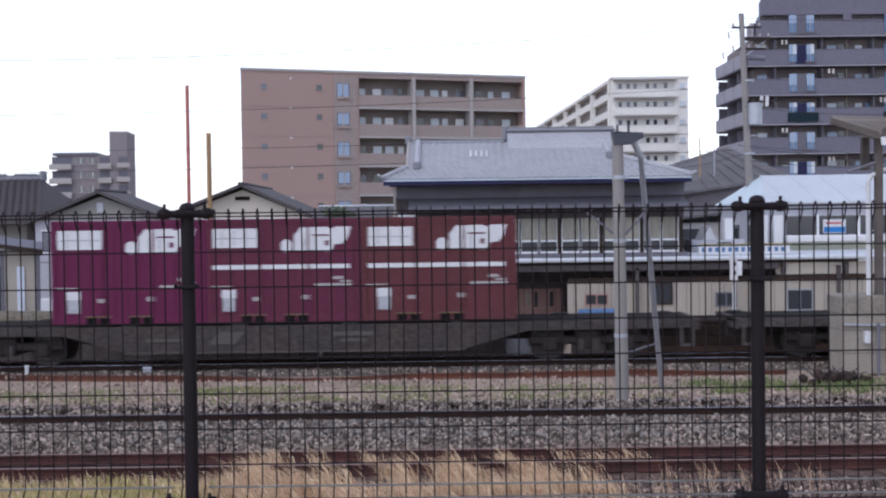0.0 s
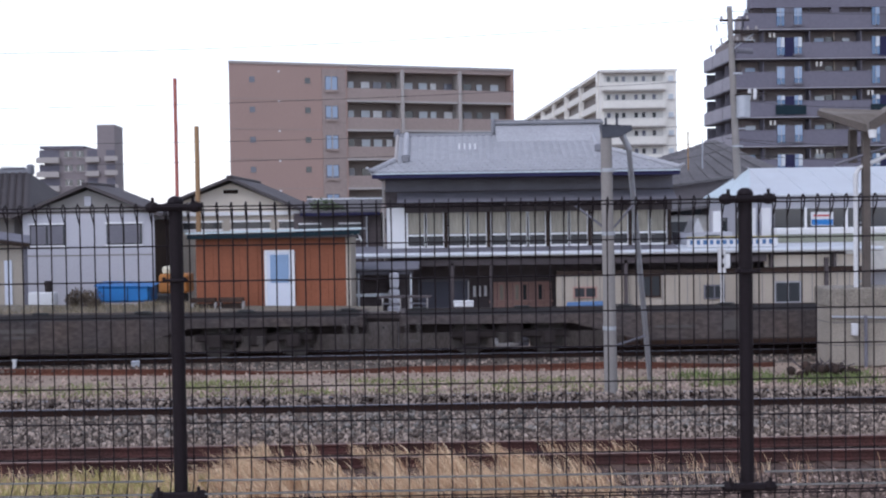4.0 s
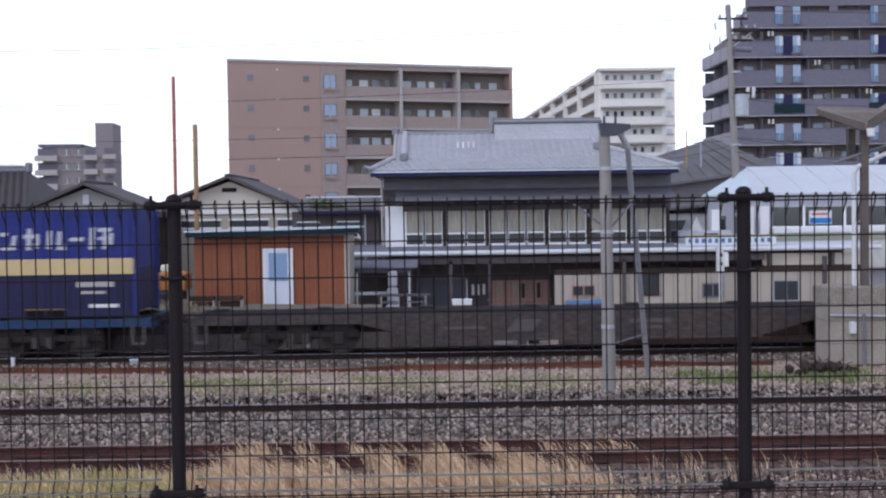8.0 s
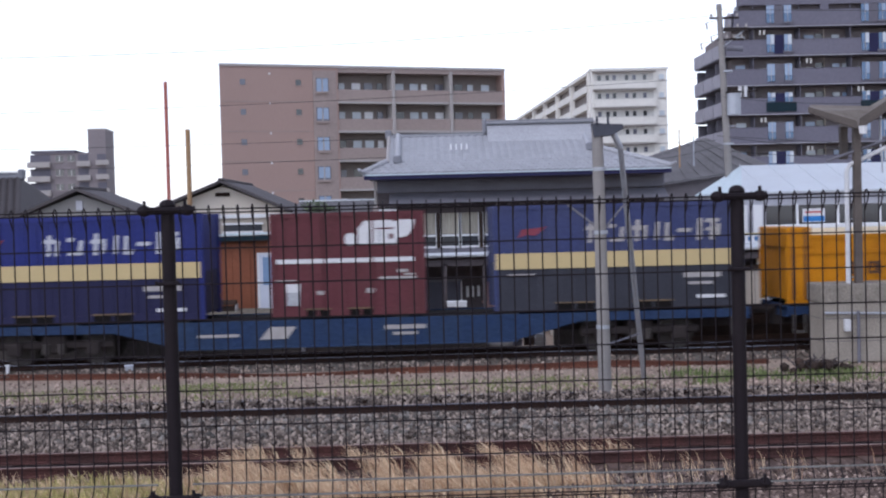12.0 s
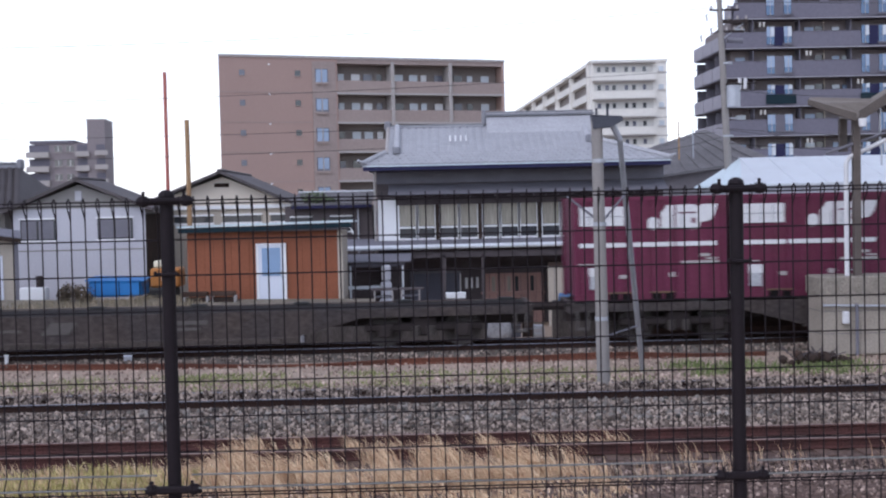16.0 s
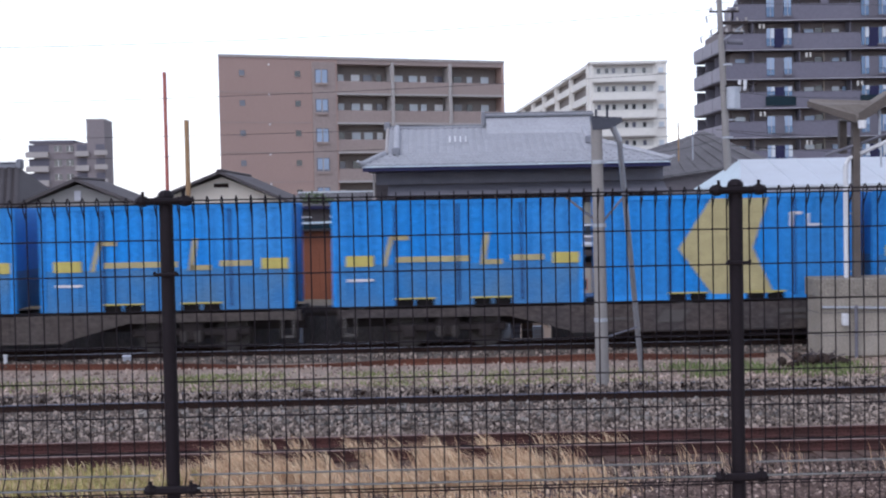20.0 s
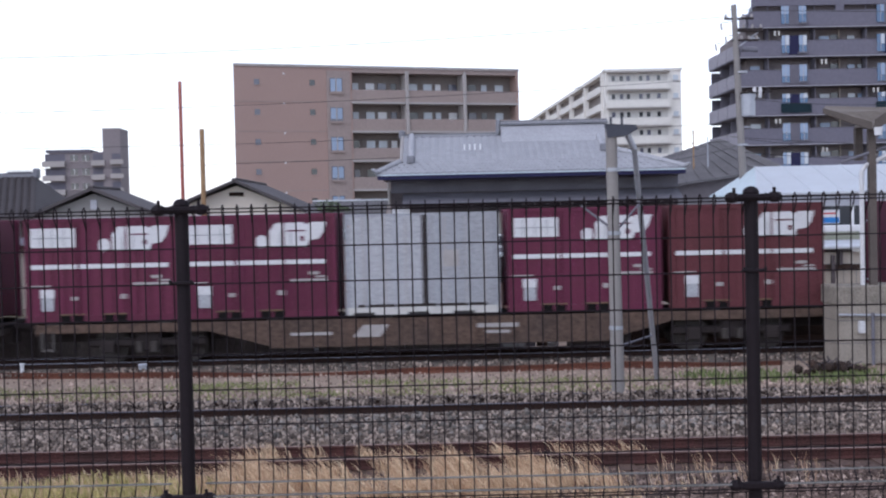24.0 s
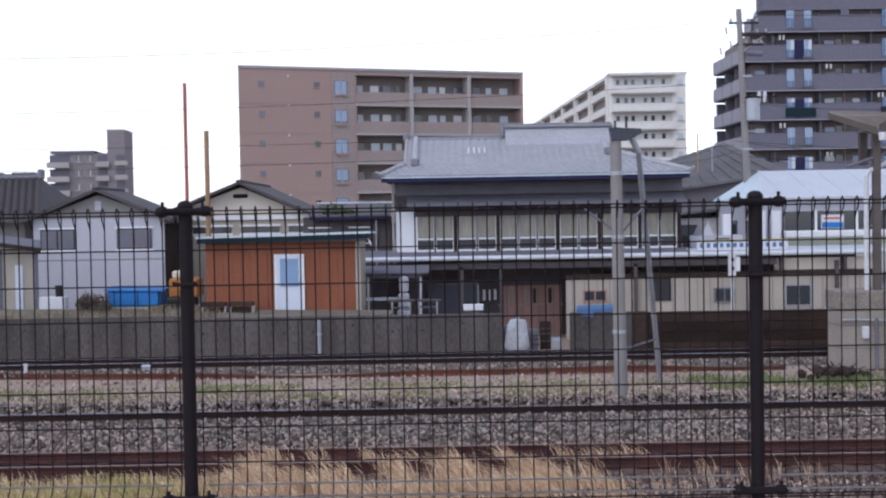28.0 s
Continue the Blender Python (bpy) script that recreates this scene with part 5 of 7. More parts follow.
        spart("roof_rib", [(-0.9 + 8.5 * t, -0.6, 5.33 + 1.1 * t), (-0.82 + 8.5 * t, -0.6, 5.34 + 1.1 * t), (1.38 + 4.1 * t, 4, 6.94 + 1.25 * t), (1.3 + 4.1 * t, 4, 6.93 + 1.25 * t)], (0, 0, 0.03), M_GREYROOF, r)
    spart("lower_roof", [(-1.4, -2.6, 4.1), (6.0, -2.6, 4.75), (6.0, 0, 5.1), (-1.4, 0, 4.6)], (0, 0, 0.12), M_GREYROOF, r)
    bpart("lower_wall", (-1.0, 5.6, -2.2, 0, 0, 4.2), M_PALEAPT, r)
    for x in (-0.5, 1.6, 3.8):
        bpart("window", (x, x + 1.1, -2.26, -2.2, 3.0, 3.9), M_PANE, r)


right_clutter()


def utility_pole():
    p = thing("utility_pole", (13.52, 55, -1.0), "tall concrete utility pole with cross-arms, a transformer and cables", "utility pole")
    tpart("shaft", (0.22, 0, 0), (-0.32, 0, 13.4), 0.21, M_POLE, p, r2=0.12, seg=12)
    for z, x0, x1, t in ((12.75, -0.75, 0.55, 0.08), (12.2, -0.35, 0.95, 0.16), (11.8, -0.4, 0.75, 0.08)):
        a = bpart("cross_arm", (x0, x1, -0.08, 0.05, z, z + t), M_BOGIE, p)
        n = 4
        for k in range(n):
            x = x0 + 0.08 + (x1 - x0 - 0.16) * k / (n - 1)
            tpart("insulator", (x, 0, z + t), (x, 0, z + t + 0.16), 0.05, M_SLAB, a, seg=8)
    for x, z in ((-0.9, 12.6), (-1.15, 11.7), (-0.7, 12.0)):
        tpart("strain_insulator", (x, 0, z), (x + 0.05, 0, z - 0.3), 0.04, M_SLAB, p, seg=8)
        tpart("jumper", (x, 0, z), (-0.3, 0, z + 0.1), 0.012, M_BOGIE, p, seg=5)
    tpart("switch_case", (-0.05, -0.2, 11.45), (0.65, -0.2, 11.4), 0.12, M_TIMBERGREY, p, seg=10)
    tpart("brace", (0.75, 0, 12.2), (-0.2, 0, 11.5), 0.03, M_GALV, p, seg=6)
    tpart("transformer", (0.21, -0.2, 8.5), (0.21, -0.2, 9.45), 0.30, M_GALV, p, seg=14)
    tpart("lid", (0.21, -0.2, 9.45), (0.21, -0.2, 9.53), 0.33, M_BOGIE, p, seg=14)
    bpart("bracket", (-0.2, 0.5, -0.1, 0.08, 9.2, 9.32), M_GALV, p)
    for x in (0.5, 0.75):
        tpart("insulator", (x, -0.1, 9.3), (x + 0.03, -0.1, 9.75), 0.08, M_WHITE, p, seg=8)
    tpart("arm", (0.5, -0.1, 9.5), (1.3, -0.1, 9.55), 0.03, M_BOGIE, p, seg=6)
    for z in (4.0, 7.2, 10.4):
        tpart("band", (0.0, 0, z), (0.0, 0, z + 0.08), 0.24, M_GALV, p, seg=12)
    bpart("ladder_step", (-0.2, 0.45, -0.03, 0.03, 8.0, 8.05), M_GALV, p)
    tpart("lamp_ring", (1.2, 0, 6.0), (1.28, 0, 6.0), 0.22, M_GALV, p, seg=12)


utility_pole()


def cable(a, b, sag, r=0.012):
    n = 14
    bm = bmesh.new()
    a, b = Vector(a), Vector(b)
    pts = [a.lerp(b, i / n) - Vector((0, 0, sag * 4 * (i / n) * (1 - i / n))) for i in range(n + 1)]
    rings = []
    for p in pts:
        rings.append([bm.verts.new(p + Vector((0, math.cos(w) * r, math.sin(w) * r))) for w in (0, 2.1, 4.2)])
    for u, w in zip(rings, rings[1:]):
        for i in range(3):
            bm.faces.new((u[i], u[(i + 1) % 3], w[(i + 1) % 3], w[i]))
    c = part("overhead_cable", bm, M_BLACK)
    return tagged(c, "thin black overhead cable strung between poles", "cable", "overhead cables")


for k, (a, b, s) in enumerate((((12.95, 55, 11.9), (-45, 62, 12.4), 0.9), ((12.9, 55, 9.2), (-45, 60, 9.2), 0.6), ((12.95, 55, 7.2), (-45, 58, 7.5), 0.5),
                               ((12.95, 55, 6.4), (-45, 58, 6.2), 0.4), ((13.0, 55, 12.2), (45, 50, 12.2), 0.6), ((13.0, 55, 6.6), (45, 48, 5.6), 0.6), ((13.2, 55, 6.2), (6.6, 46, 5.2), 0.2), ((13.5, 54.8, 6.5), (22, 42, 5.3), 0.35), ((13.5, 54.8, 5.9), (24, 44, 5.0), 0.25), ((13.3, 54.8, 8.3), (24, 52, 8.0), 0.4))):
    cable(a, b, s)


# ---- station platform on the right ----
def platform_things():
    c = thing("platform_canopy", (9.95, 28.3, 1.6), "weathered grey-brown butterfly platform canopy on steel posts", "canopy")
    spart("roof", [(-1.16, 0, 3.96), (-0.05, 0, 3.57), (0.85, 1.0, 4.09), (-0.80, 1.0, 4.16)], (0, 0, 0.05), M_CANOPY, c, "light brown underside of the wing")
    spart("fascia", [(-1.16, -0.03, 3.95), (-0.05, -0.03, 3.56), (-0.05, -0.03, 3.74), (-1.16, -0.03, 4.08)], (0, 0.05, 0), M_CANOPYEDGE, c)
    spart("roof", [(0.02, 0, 3.57), (2.6, 0, 5.2), (2.6, 1.4, 5.2), (0.02, 1.4, 3.7)], (0, 0, 0.05), M_CANOPY, c)
    spart("fascia", [(0.02, -0.03, 3.55), (2.6, -0.03, 5.18), (2.6, -0.03, 5.4), (0.02, -0.03, 3.8)], (0, 0.05, 0), M_CANOPYEDGE, c)
    tpart("drain_head", (0.07, -0.05, 3.44), (0.07, -0.05, 3.62), 0.08, M_SASH, c, "white drain head", r2=0.10, seg=12)
    bpart("post", (-0.05, 0.11, 0.2, 0.36, 0, 3.6), M_CANOPYEDGE, c)
    bpart("post", (-0.19, -0.02, 0.7, 0.85, 2.9, 3.66), M_CANOPYEDGE, c)
    tpart("arm", (-0.68, 0.25, 2.85), (2.4, 0.25, 3.85), 0.035, M_TIMBERGREY, c, seg=8)
    tpart("strut", (0.6, 0.3, 2.95), (0.6, 0.3, 4.0), 0.03, M_GALV, c, seg=8)
    p = thing("pipe_frame", (9.73, 28.6, 1.6), "white-painted steel pipe frame on the platform end", "pipe frame")
    tpart("upright", (0.02, 0, 0), (0.02, 0, 2.62), 0.055, M_WHITE, p, seg=10)
    tpart("upright", (0.30, 0.2, 0), (0.30, 0.2, 2.6), 0.06, M_GALV, p, seg=10)
    tpart("elbow", (0.02, 0, 2.62), (0.10, 0, 2.76), 0.052, M_WHITE, p, seg=10)
    tpart("top_bar", (0.10, 0, 2.76), (2.6, 0, 3.86), 0.05, M_WHITE, p, seg=10)
    tpart("hanger", (0.85, 0, 2.55), (0.85, 0, 3.1), 0.02, M_GALV, p, seg=6)
    for z in (0.15, 1.5):
        tpart("rung", (0.02, 0, z), (0.30, 0.2, z), 0.02, M_GALV, p, seg=6)


platform_things()


# ---- small things along the tracks ----
def trackside():
    d = thing("drain_pipe", (-3.42, 33.95, -0.2), "white plastic drain pipe on the concrete wall", "pipe")
    tpart("pipe", (0, 0, 0), (0, 0, 0.95), 0.055, M_GREYC, d, seg=10)
    bpart("clip", (-0.07, 0.07, -0.05, 0.05, 0.5, 0.55), M_GALV, d)
    s = thing("white_sack", (2.0, 34.0, -0.22), "bulky white sack leaning in the gap of the wall", "sack")
    bms = bmesh.new()
    bmesh.ops.create_icosphere(bms, subdivisions=3, radius=0.5)
    for v in bms.verts:
        n = noise.noise(v.co * 2.5) * 0.12
        q = Vector([math.copysign(min(abs(c) * 1.2, 0.47), c) for c in v.co])
        v.co = Vector((q.x * (0.58 + n) * (1.1 - 0.35 * q.z) + 0.06 * q.z, q.y * (0.5 + n), max(0.0, 0.42 + q.z * (0.92 + n))))
    part("bag", bms, M_GREYLEAF, s)
    tpart("tie", (0, 0, 0.84), (0.02, 0, 0.95), 0.04, M_WHITE, s, seg=8)
    for i, (x, y, w, d, h, mm) in enumerate(((2.45, 34.6, 0.35, 0.3, 0.5, M_TIMBERGREY), (2.85, 34.9, 0.3, 0.3, 0.7, M_PLANK), (3.1, 34.3, 0.28, 0.25, 0.3, M_GALV), (1.75, 34.7, 0.3, 0.3, 0.62, M_TIMBERGREY))):
        k = thing("stacked_crate", (x, y, -1.0), "old weathered crate standing in the gap of the wall", "crate", "crates in the wall gap")
        bpart("body", (-w / 2, w / 2, 0, d, 0, 0.78 + h), mm, k, bevel=0.015)
        for q in (0.3, 0.6, 0.8):
            bpart("slat", (-w / 2 - 0.02, w / 2 + 0.02, -0.02, 0.0, 0.7 + h * q, 0.74 + h * q), M_SLAB if i == 2 else M_TIMBER, k)
    t = thing("blue_sheet", (3.62, 34.02, 0.78), "folded faded blue plastic sheet on the wall top", "tarpaulin")
    bmt = bmesh.new()
    slab(bmt, [(0, 0, 0), (1.1, 0, 0.02), (1.15, 0.25, 0.1), (0.05, 0.25, 0.08)], (0, 0, 0.10))
    part("sheet", bmt, M_BLUEDULL, t)
    spart("flap", [(0.1, -0.02, 0.1), (0.5, -0.02, 0.1), (0.45, -0.06, -0.12), (0.15, -0.06, -0.08)], (0, 0.02, 0), M_BLUEDULL, t)
    m = thing("marker_post", (-10.15, 30.0, -0.2), "short white kilometre marker post beside the rail", "marker post")
    bpart("post", (-0.04, 0.04, -0.03, 0.03, 0, 0.26), M_WHITE, m, bevel=0.01)
    bpart("cap", (-0.05, 0.05, -0.04, 0.04, 0.26, 0.29), M_SASH, m)
    m = thing("rail_box", (-7.25, 30.1, -0.15), "small teal track-side box by the rail", "track box")
    bpart("body", (-0.10, 0.10, -0.08, 0.08, 0, 0.12), M_GALV, m, bevel=0.02)
    bpart("lid", (-0.11, 0.11, -0.09, 0.09, 0.12, 0.15), M_DOOR, m, bevel=0.01)
    o = thing("old_rail", (0, 0, 0), "old rusty rail lying along the ballast edge", "rail")
    rail(o, 28.75, -0.085, -16, 7.9, M_OLDRUST, None, wave=0.15, bend=0.011)


trackside()


# ---- stones, weeds and dry grass ----
OCT = [(1, 0, 0), (-1, 0, 0), (0, 1, 0), (0, -1, 0), (0, 0, 1), (0, 0, -1)]
OCT_F = [(0, 2, 4), (2, 1, 4), (1, 3, 4), (3, 0, 4), (2, 0, 5), (1, 2, 5), (3, 1, 5), (0, 3, 5)]


def stones(name, label, count, xr, yr, zf, size, material, keep=None):
    rng = np.random.default_rng(len(name) + count)
    v, f = [], []
    for _ in range(count):
        x, y = rng.uniform(*xr), rng.uniform(*yr)
        if keep and not keep(x, y):
            continue
        s = rng.uniform(*size)
        m = Euler(rng.uniform(0, 6.28, 3)).to_matrix() @ Matrix.Diagonal((s, s * rng.uniform(0.6, 1), s * rng.uniform(0.5, 0.9)))
        k = len(v)
        c = Vector((x, y, zf(x, y) + s * 0.25))
        v.extend((c + m @ Vector(p)) for p in OCT)
        f.extend((a + k, b + k, d + k) for a, b, d in OCT_F)
    return tagged(new(name, fast_mesh(name, v, f, material)), label, "stones", kind="stuff")


def on_rail(y):
    return any(-0.24 < y - r < 0.09 for r in (17.68, 18.747, 22.55, 23.617, 30.57, 31.637))


bed = lambda x, y: -0.13
flat = lambda x, y: -0.2
stones("ballast_stones", "loose grey crushed ballast stones around the middle track", 17000, (-9.5, 9.5), (19.4, 24.6), bed, (0.025, 0.062), M_STONES, lambda x, y: not on_rail(y))
stones("ballast_stones", "loose grey crushed ballast stones by the far track", 3600, (-12.5, 12), (29.2, 32.3), bed, (0.03, 0.055), M_STONES, lambda x, y: not on_rail(y))
stones("ballast_stones", "grey ballast heaped against the rail of the middle track", 3400, (-11, 11), (23.0, 23.56), lambda x, y: -0.13 + 0.235 * (y - 23.0), (0.03, 0.06), M_STONES)
stones("scattered_stones", "pale stones scattered on the earth between tracks", 2600, (-12, 11), (24.6, 29.0), flat, (0.02, 0.05), M_PALESTONES)
stones("scattered_stones", "grey stones spilling from the middle track onto the earth", 1500, (-12, 11), (24.4, 26.0), flat, (0.025, 0.06), M_PALESTONES)
stones("rusty_stones", "rust-stained stones between the brown rails", 3000, (-7.5, 7.5), (17.0, 19.4), flat, (0.025, 0.06), M_RUSTSTONES, lambda x, y: not on_rail(y))
stones("rusty_stones", "brown stones at the foot of the near track", 4200, (-7, 7), (14.2, 17.2), flat, (0.02, 0.05), M_RUSTSTONES)

stones("scattered_stones", "brown gravel mixed into the soil", 2800, (2.0, 7.2), (14.9, 17.0), lambda x, y: -0.185, (0.018, 0.05), M_RUSTSTONES)
stones("scattered_stones", "pale gravel mixed into the brown soil", 620, (2.0, 7.2), (14.9, 16.8), lambda x, y: -0.18, (0.018, 0.045), M_PALESTONES)
stones("scattered_stones", "sparse pale gravel in the dry grass", 1200, (-7.2, 2.0), (14.9, 16.6), lambda x, y: -0.185, (0.015, 0.04), M_PALESTONES)


def single_stones():
    """The nearest ballast stones, each on its own, on six shared shapes."""
    rng = np.random.default_rng(77)
    shapes = []
    for i in range(6):
        bm = bmesh.new()
        bmesh.ops.create_icosphere(bm, subdivisions=1, radius=0.055)
        for v in bm.verts:
            v.co *= rng.uniform(0.65, 1.25)
            v.co.z *= 0.75
        me = bpy.data.meshes.new("stone")
        bm.to_mesh(me)
        bm.free()
        me.materials.append(M_STONE1)
        shapes.append(me)
    bed_mid = next(o for o in scene.objects if o.name == "ballast_bed.001")
    for i in range(300):
        m = pose(rng.uniform(-5.5, 5.5), rng.uniform(20.1, 22.2), -0.09, *rng.uniform(0, 360, 3))
        share("stone", shapes[i % 6], m, bed_mid)


single_stones()


def blades(name, label, count, spot, height, width, lean, material, category="grass"):
    rng = np.random.default_rng(count)
    v, f = [], []
    for _ in range(count):
        x, y, z = spot(rng)
        h, w = rng.uniform(*height), rng.uniform(*width)
        a = rng.uniform(0, 6.28)
        dx, dy = math.cos(a) * w, math.sin(a) * w
        lx, ly = rng.normal(lean, 0.25) * h, rng.normal(0, 0.25) * h
        k = len(v)
        v += [(x - dx, y - dy, z), (x + dx, y + dy, z), (x + lx * 0.35 + dx * 0.7, y + ly * 0.35 + dy * 0.7, z + h * 0.6), (x + lx * 0.35 - dx * 0.7, y + ly * 0.35 - dy * 0.7, z + h * 0.6), (x + lx, y + ly, z + h * 0.95)]
        f += [(k, k + 1, k + 2, k + 3), (k + 3, k + 2, k + 4)]
    return tagged(new(name, fast_mesh(name, v, f, material)), label, category, kind="stuff")


def clumps(xr, yr, n, spread, z, seed):
    c = np.random.default_rng(seed).uniform((xr[0], yr[0]), (xr[1], yr[1]), (n, 2))

    def spot(rng):
        p = c[rng.integers(n)]
        return rng.normal(p[0], spread), rng.normal(p[1], spread * 0.7), z
    return spot


blades("dry_grass", "tall dry straw-coloured grass along the rusty rail", 6200, clumps((-3.5, 2.2), (15.6, 17.5), 58, 0.11, -0.22, 1), (0.10, 0.45), (0.004, 0.009), -0.6, M_STRAW)
blades("dry_grass", "dry grass tufts growing between the rusty rails", 1000, clumps((-3.4, 3.0), (17.8, 18.6), 20, 0.09, -0.18, 11), (0.10, 0.36), (0.004, 0.008), -0.6, M_STRAW)
blades("dry_grass", "sparse dry grass stalks by the rusty rail", 260, clumps((2.2, 7.0), (16.0, 17.4), 16, 0.12, -0.22, 2), (0.08, 0.38), (0.003, 0.007), -0.3, M_STRAW)
blades("dry_grass", "short pale straw stubble on the brown soil", 9000, clumps((-3.6, 2.4), (15.0, 17.0), 165, 0.16, -0.19, 21), (0.02, 0.11), (0.006, 0.012), -0.4, M_STRAW)
blades("dry_grass", "rough dry grass in front of the blue tarpaulin", 1700, clumps((-11.3, -7.6), (38.2, 39.3), 26, 0.16, 0.6, 31), (0.10, 0.34), (0.007, 0.014), -0.1, M_BANKGRASS)
blades("green_weeds", "low yellow-green weeds beside the near track", 4800, clumps((-7.2, -3.0), (15.9, 17.2), 60, 0.2, -0.22, 3), (0.05, 0.24), (0.006, 0.014), -0.1, M_WEED, "weeds")
blades("dry_grass", "short straw stubble beside the near track", 3500, clumps((-7.2, -3.0), (15.8, 17.3), 50, 0.22, -0.22, 4), (0.05, 0.26), (0.004, 0.008), -0.3, M_STRAW)
blades("green_weeds", "patches of low green weeds between the tracks", 7600, clumps((-11, 4.5), (24.9, 27.4), 60, 0.34, -0.22, 5), (0.02, 0.10), (0.008, 0.016), 0, M_WEEDLOW, "weeds")
blades("green_weeds", "thick green weeds at the foot of the platform block", 1900, clumps((5.6, 9.3), (25.3, 27.6), 40, 0.25, -0.22, 6), (0.04, 0.2), (0.008, 0.018), 0, M_GREEN, "weeds")
blades("dry_grass", "dry yellow grass on the bank behind the wall", 6500, clumps((-16, -7.2), (35.0, 38.6), 90, 0.28, 0.55, 7), (0.08, 0.36), (0.006, 0.012), -0.1, M_BANKGRASS)


def foliage(name, at, size, count, label, material=M_SHRUB, leaf=0.07, category="shrub"):
    t = thing(name, at, label, category)
    rng = np.random.default_rng(count)
    v, f = [], []
    cores = [(rng.uniform(-0.6, 0.6), rng.uniform(-0.6, 0.6), rng.uniform(0.25, 0.8), rng.uniform(0.25, 0.5)) for _ in range(9)]
    for _ in range(count):
        cx, cy, cz, cr = cores[rng.integers(9)]
        d = rng.normal(0, 1, 3)
        d = d / np.linalg.norm(d) * cr * rng.uniform(0.5, 1.05)
        p = Vector(((cx + d[0]) * size[0], (cy + d[1]) * size[1], max(0.02, cz + d[2]) * size[2]))
        m = Euler(rng.uniform(0, 6.28, 3)).to_matrix()
        k = len(v)
        v += [p + m @ Vector(q) * leaf for q in ((-1, 0, 0), (0, -0.45, 0.1), (1, 0, 0), (0, 0.45, 0.1))]
        f.append((k, k + 1, k + 2, k + 3))
    ob = new("crown", fast_mesh("crown", v, f, material))
    ob.parent = t
    for i in range(5):
        cx, cy, cz, cr = cores[i]
        tpart("stem", (0, 0, 0), (cx * size[0], cy * size[1], cz * size[2]), 0.03, M_TIMBER, t, r2=0.012, seg=6)
    return t


foliage("roof_top_shrub", (-4.15, 49.98, 3.56), (1.1, 0.3, 0.5), 650, "loose green creeper along the annexe roof", M_CREEPER, 0.06)
foliage("garden_shrub", (-3.35, 43.5, -1.0), (0.45, 0.5, 4.0), 900, "dark evergreen garden shrub rising behind the shed")
foliage("low_shrub", (-10.85, 38.4, 0.6), (0.62, 0.5, 0.72), 1700, "low dry brown shrub beside the blue tarpaulin", M_BRUSH, 0.045)


def rubble():
    t = thing("rubble_heap", (8.4, 26.9, -0.2), "heap of dark rubble and twigs beside the platform block", "rubble")
    rng = np.random.default_rng(8)
    for i in range(28):
        x, y = rng.normal(0, 0.33), rng.normal(0, 0.25)
        h = max(0.0, 0.24 * (1 - (x * x + y * y) / 0.7)) * rng.uniform(0.2, 1)
        bm = bmesh.new()
        bmesh.ops.create_icosphere(bm, subdivisions=1, radius=rng.uniform(0.05, 0.12))
        for v in bm.verts:
            v.co *= rng.uniform(0.7, 1.2)
        o = part("lump", bm, M_DARKWALL if i % 3 else M_PLANK, t)
        o.location = (x, y, h + 0.04)
    for i in range(14):
        a = Vector((rng.normal(0, 0.3), rng.normal(0, 0.2), 0.1))
        tpart("twig", a, a + Vector((rng.normal(0, 0.35), rng.normal(0, 0.1), rng.uniform(0.15, 0.4))), 0.012, M_TIMBER, t, seg=5)


rubble()


# ---- the train ----
DECK = 1.06
FACE = 29.89
MID = FACE + 1.22
PITCH = 20.4
# seconds and the way run by the leading wagon's rear end
RUN = [(0, 6.57), (2, 42.79), (4, 80.32), (6, 118.64), (8, 156.85), (10, 194.81), (12, 232.65), (14, 270.76), (16, 309.02), (18, 347.04), (20, 385.02), (22, 422.59), (24, 458.97), (26, 493.99), (28, 527.21)]
WHEEL = 0.43
MOVING = []


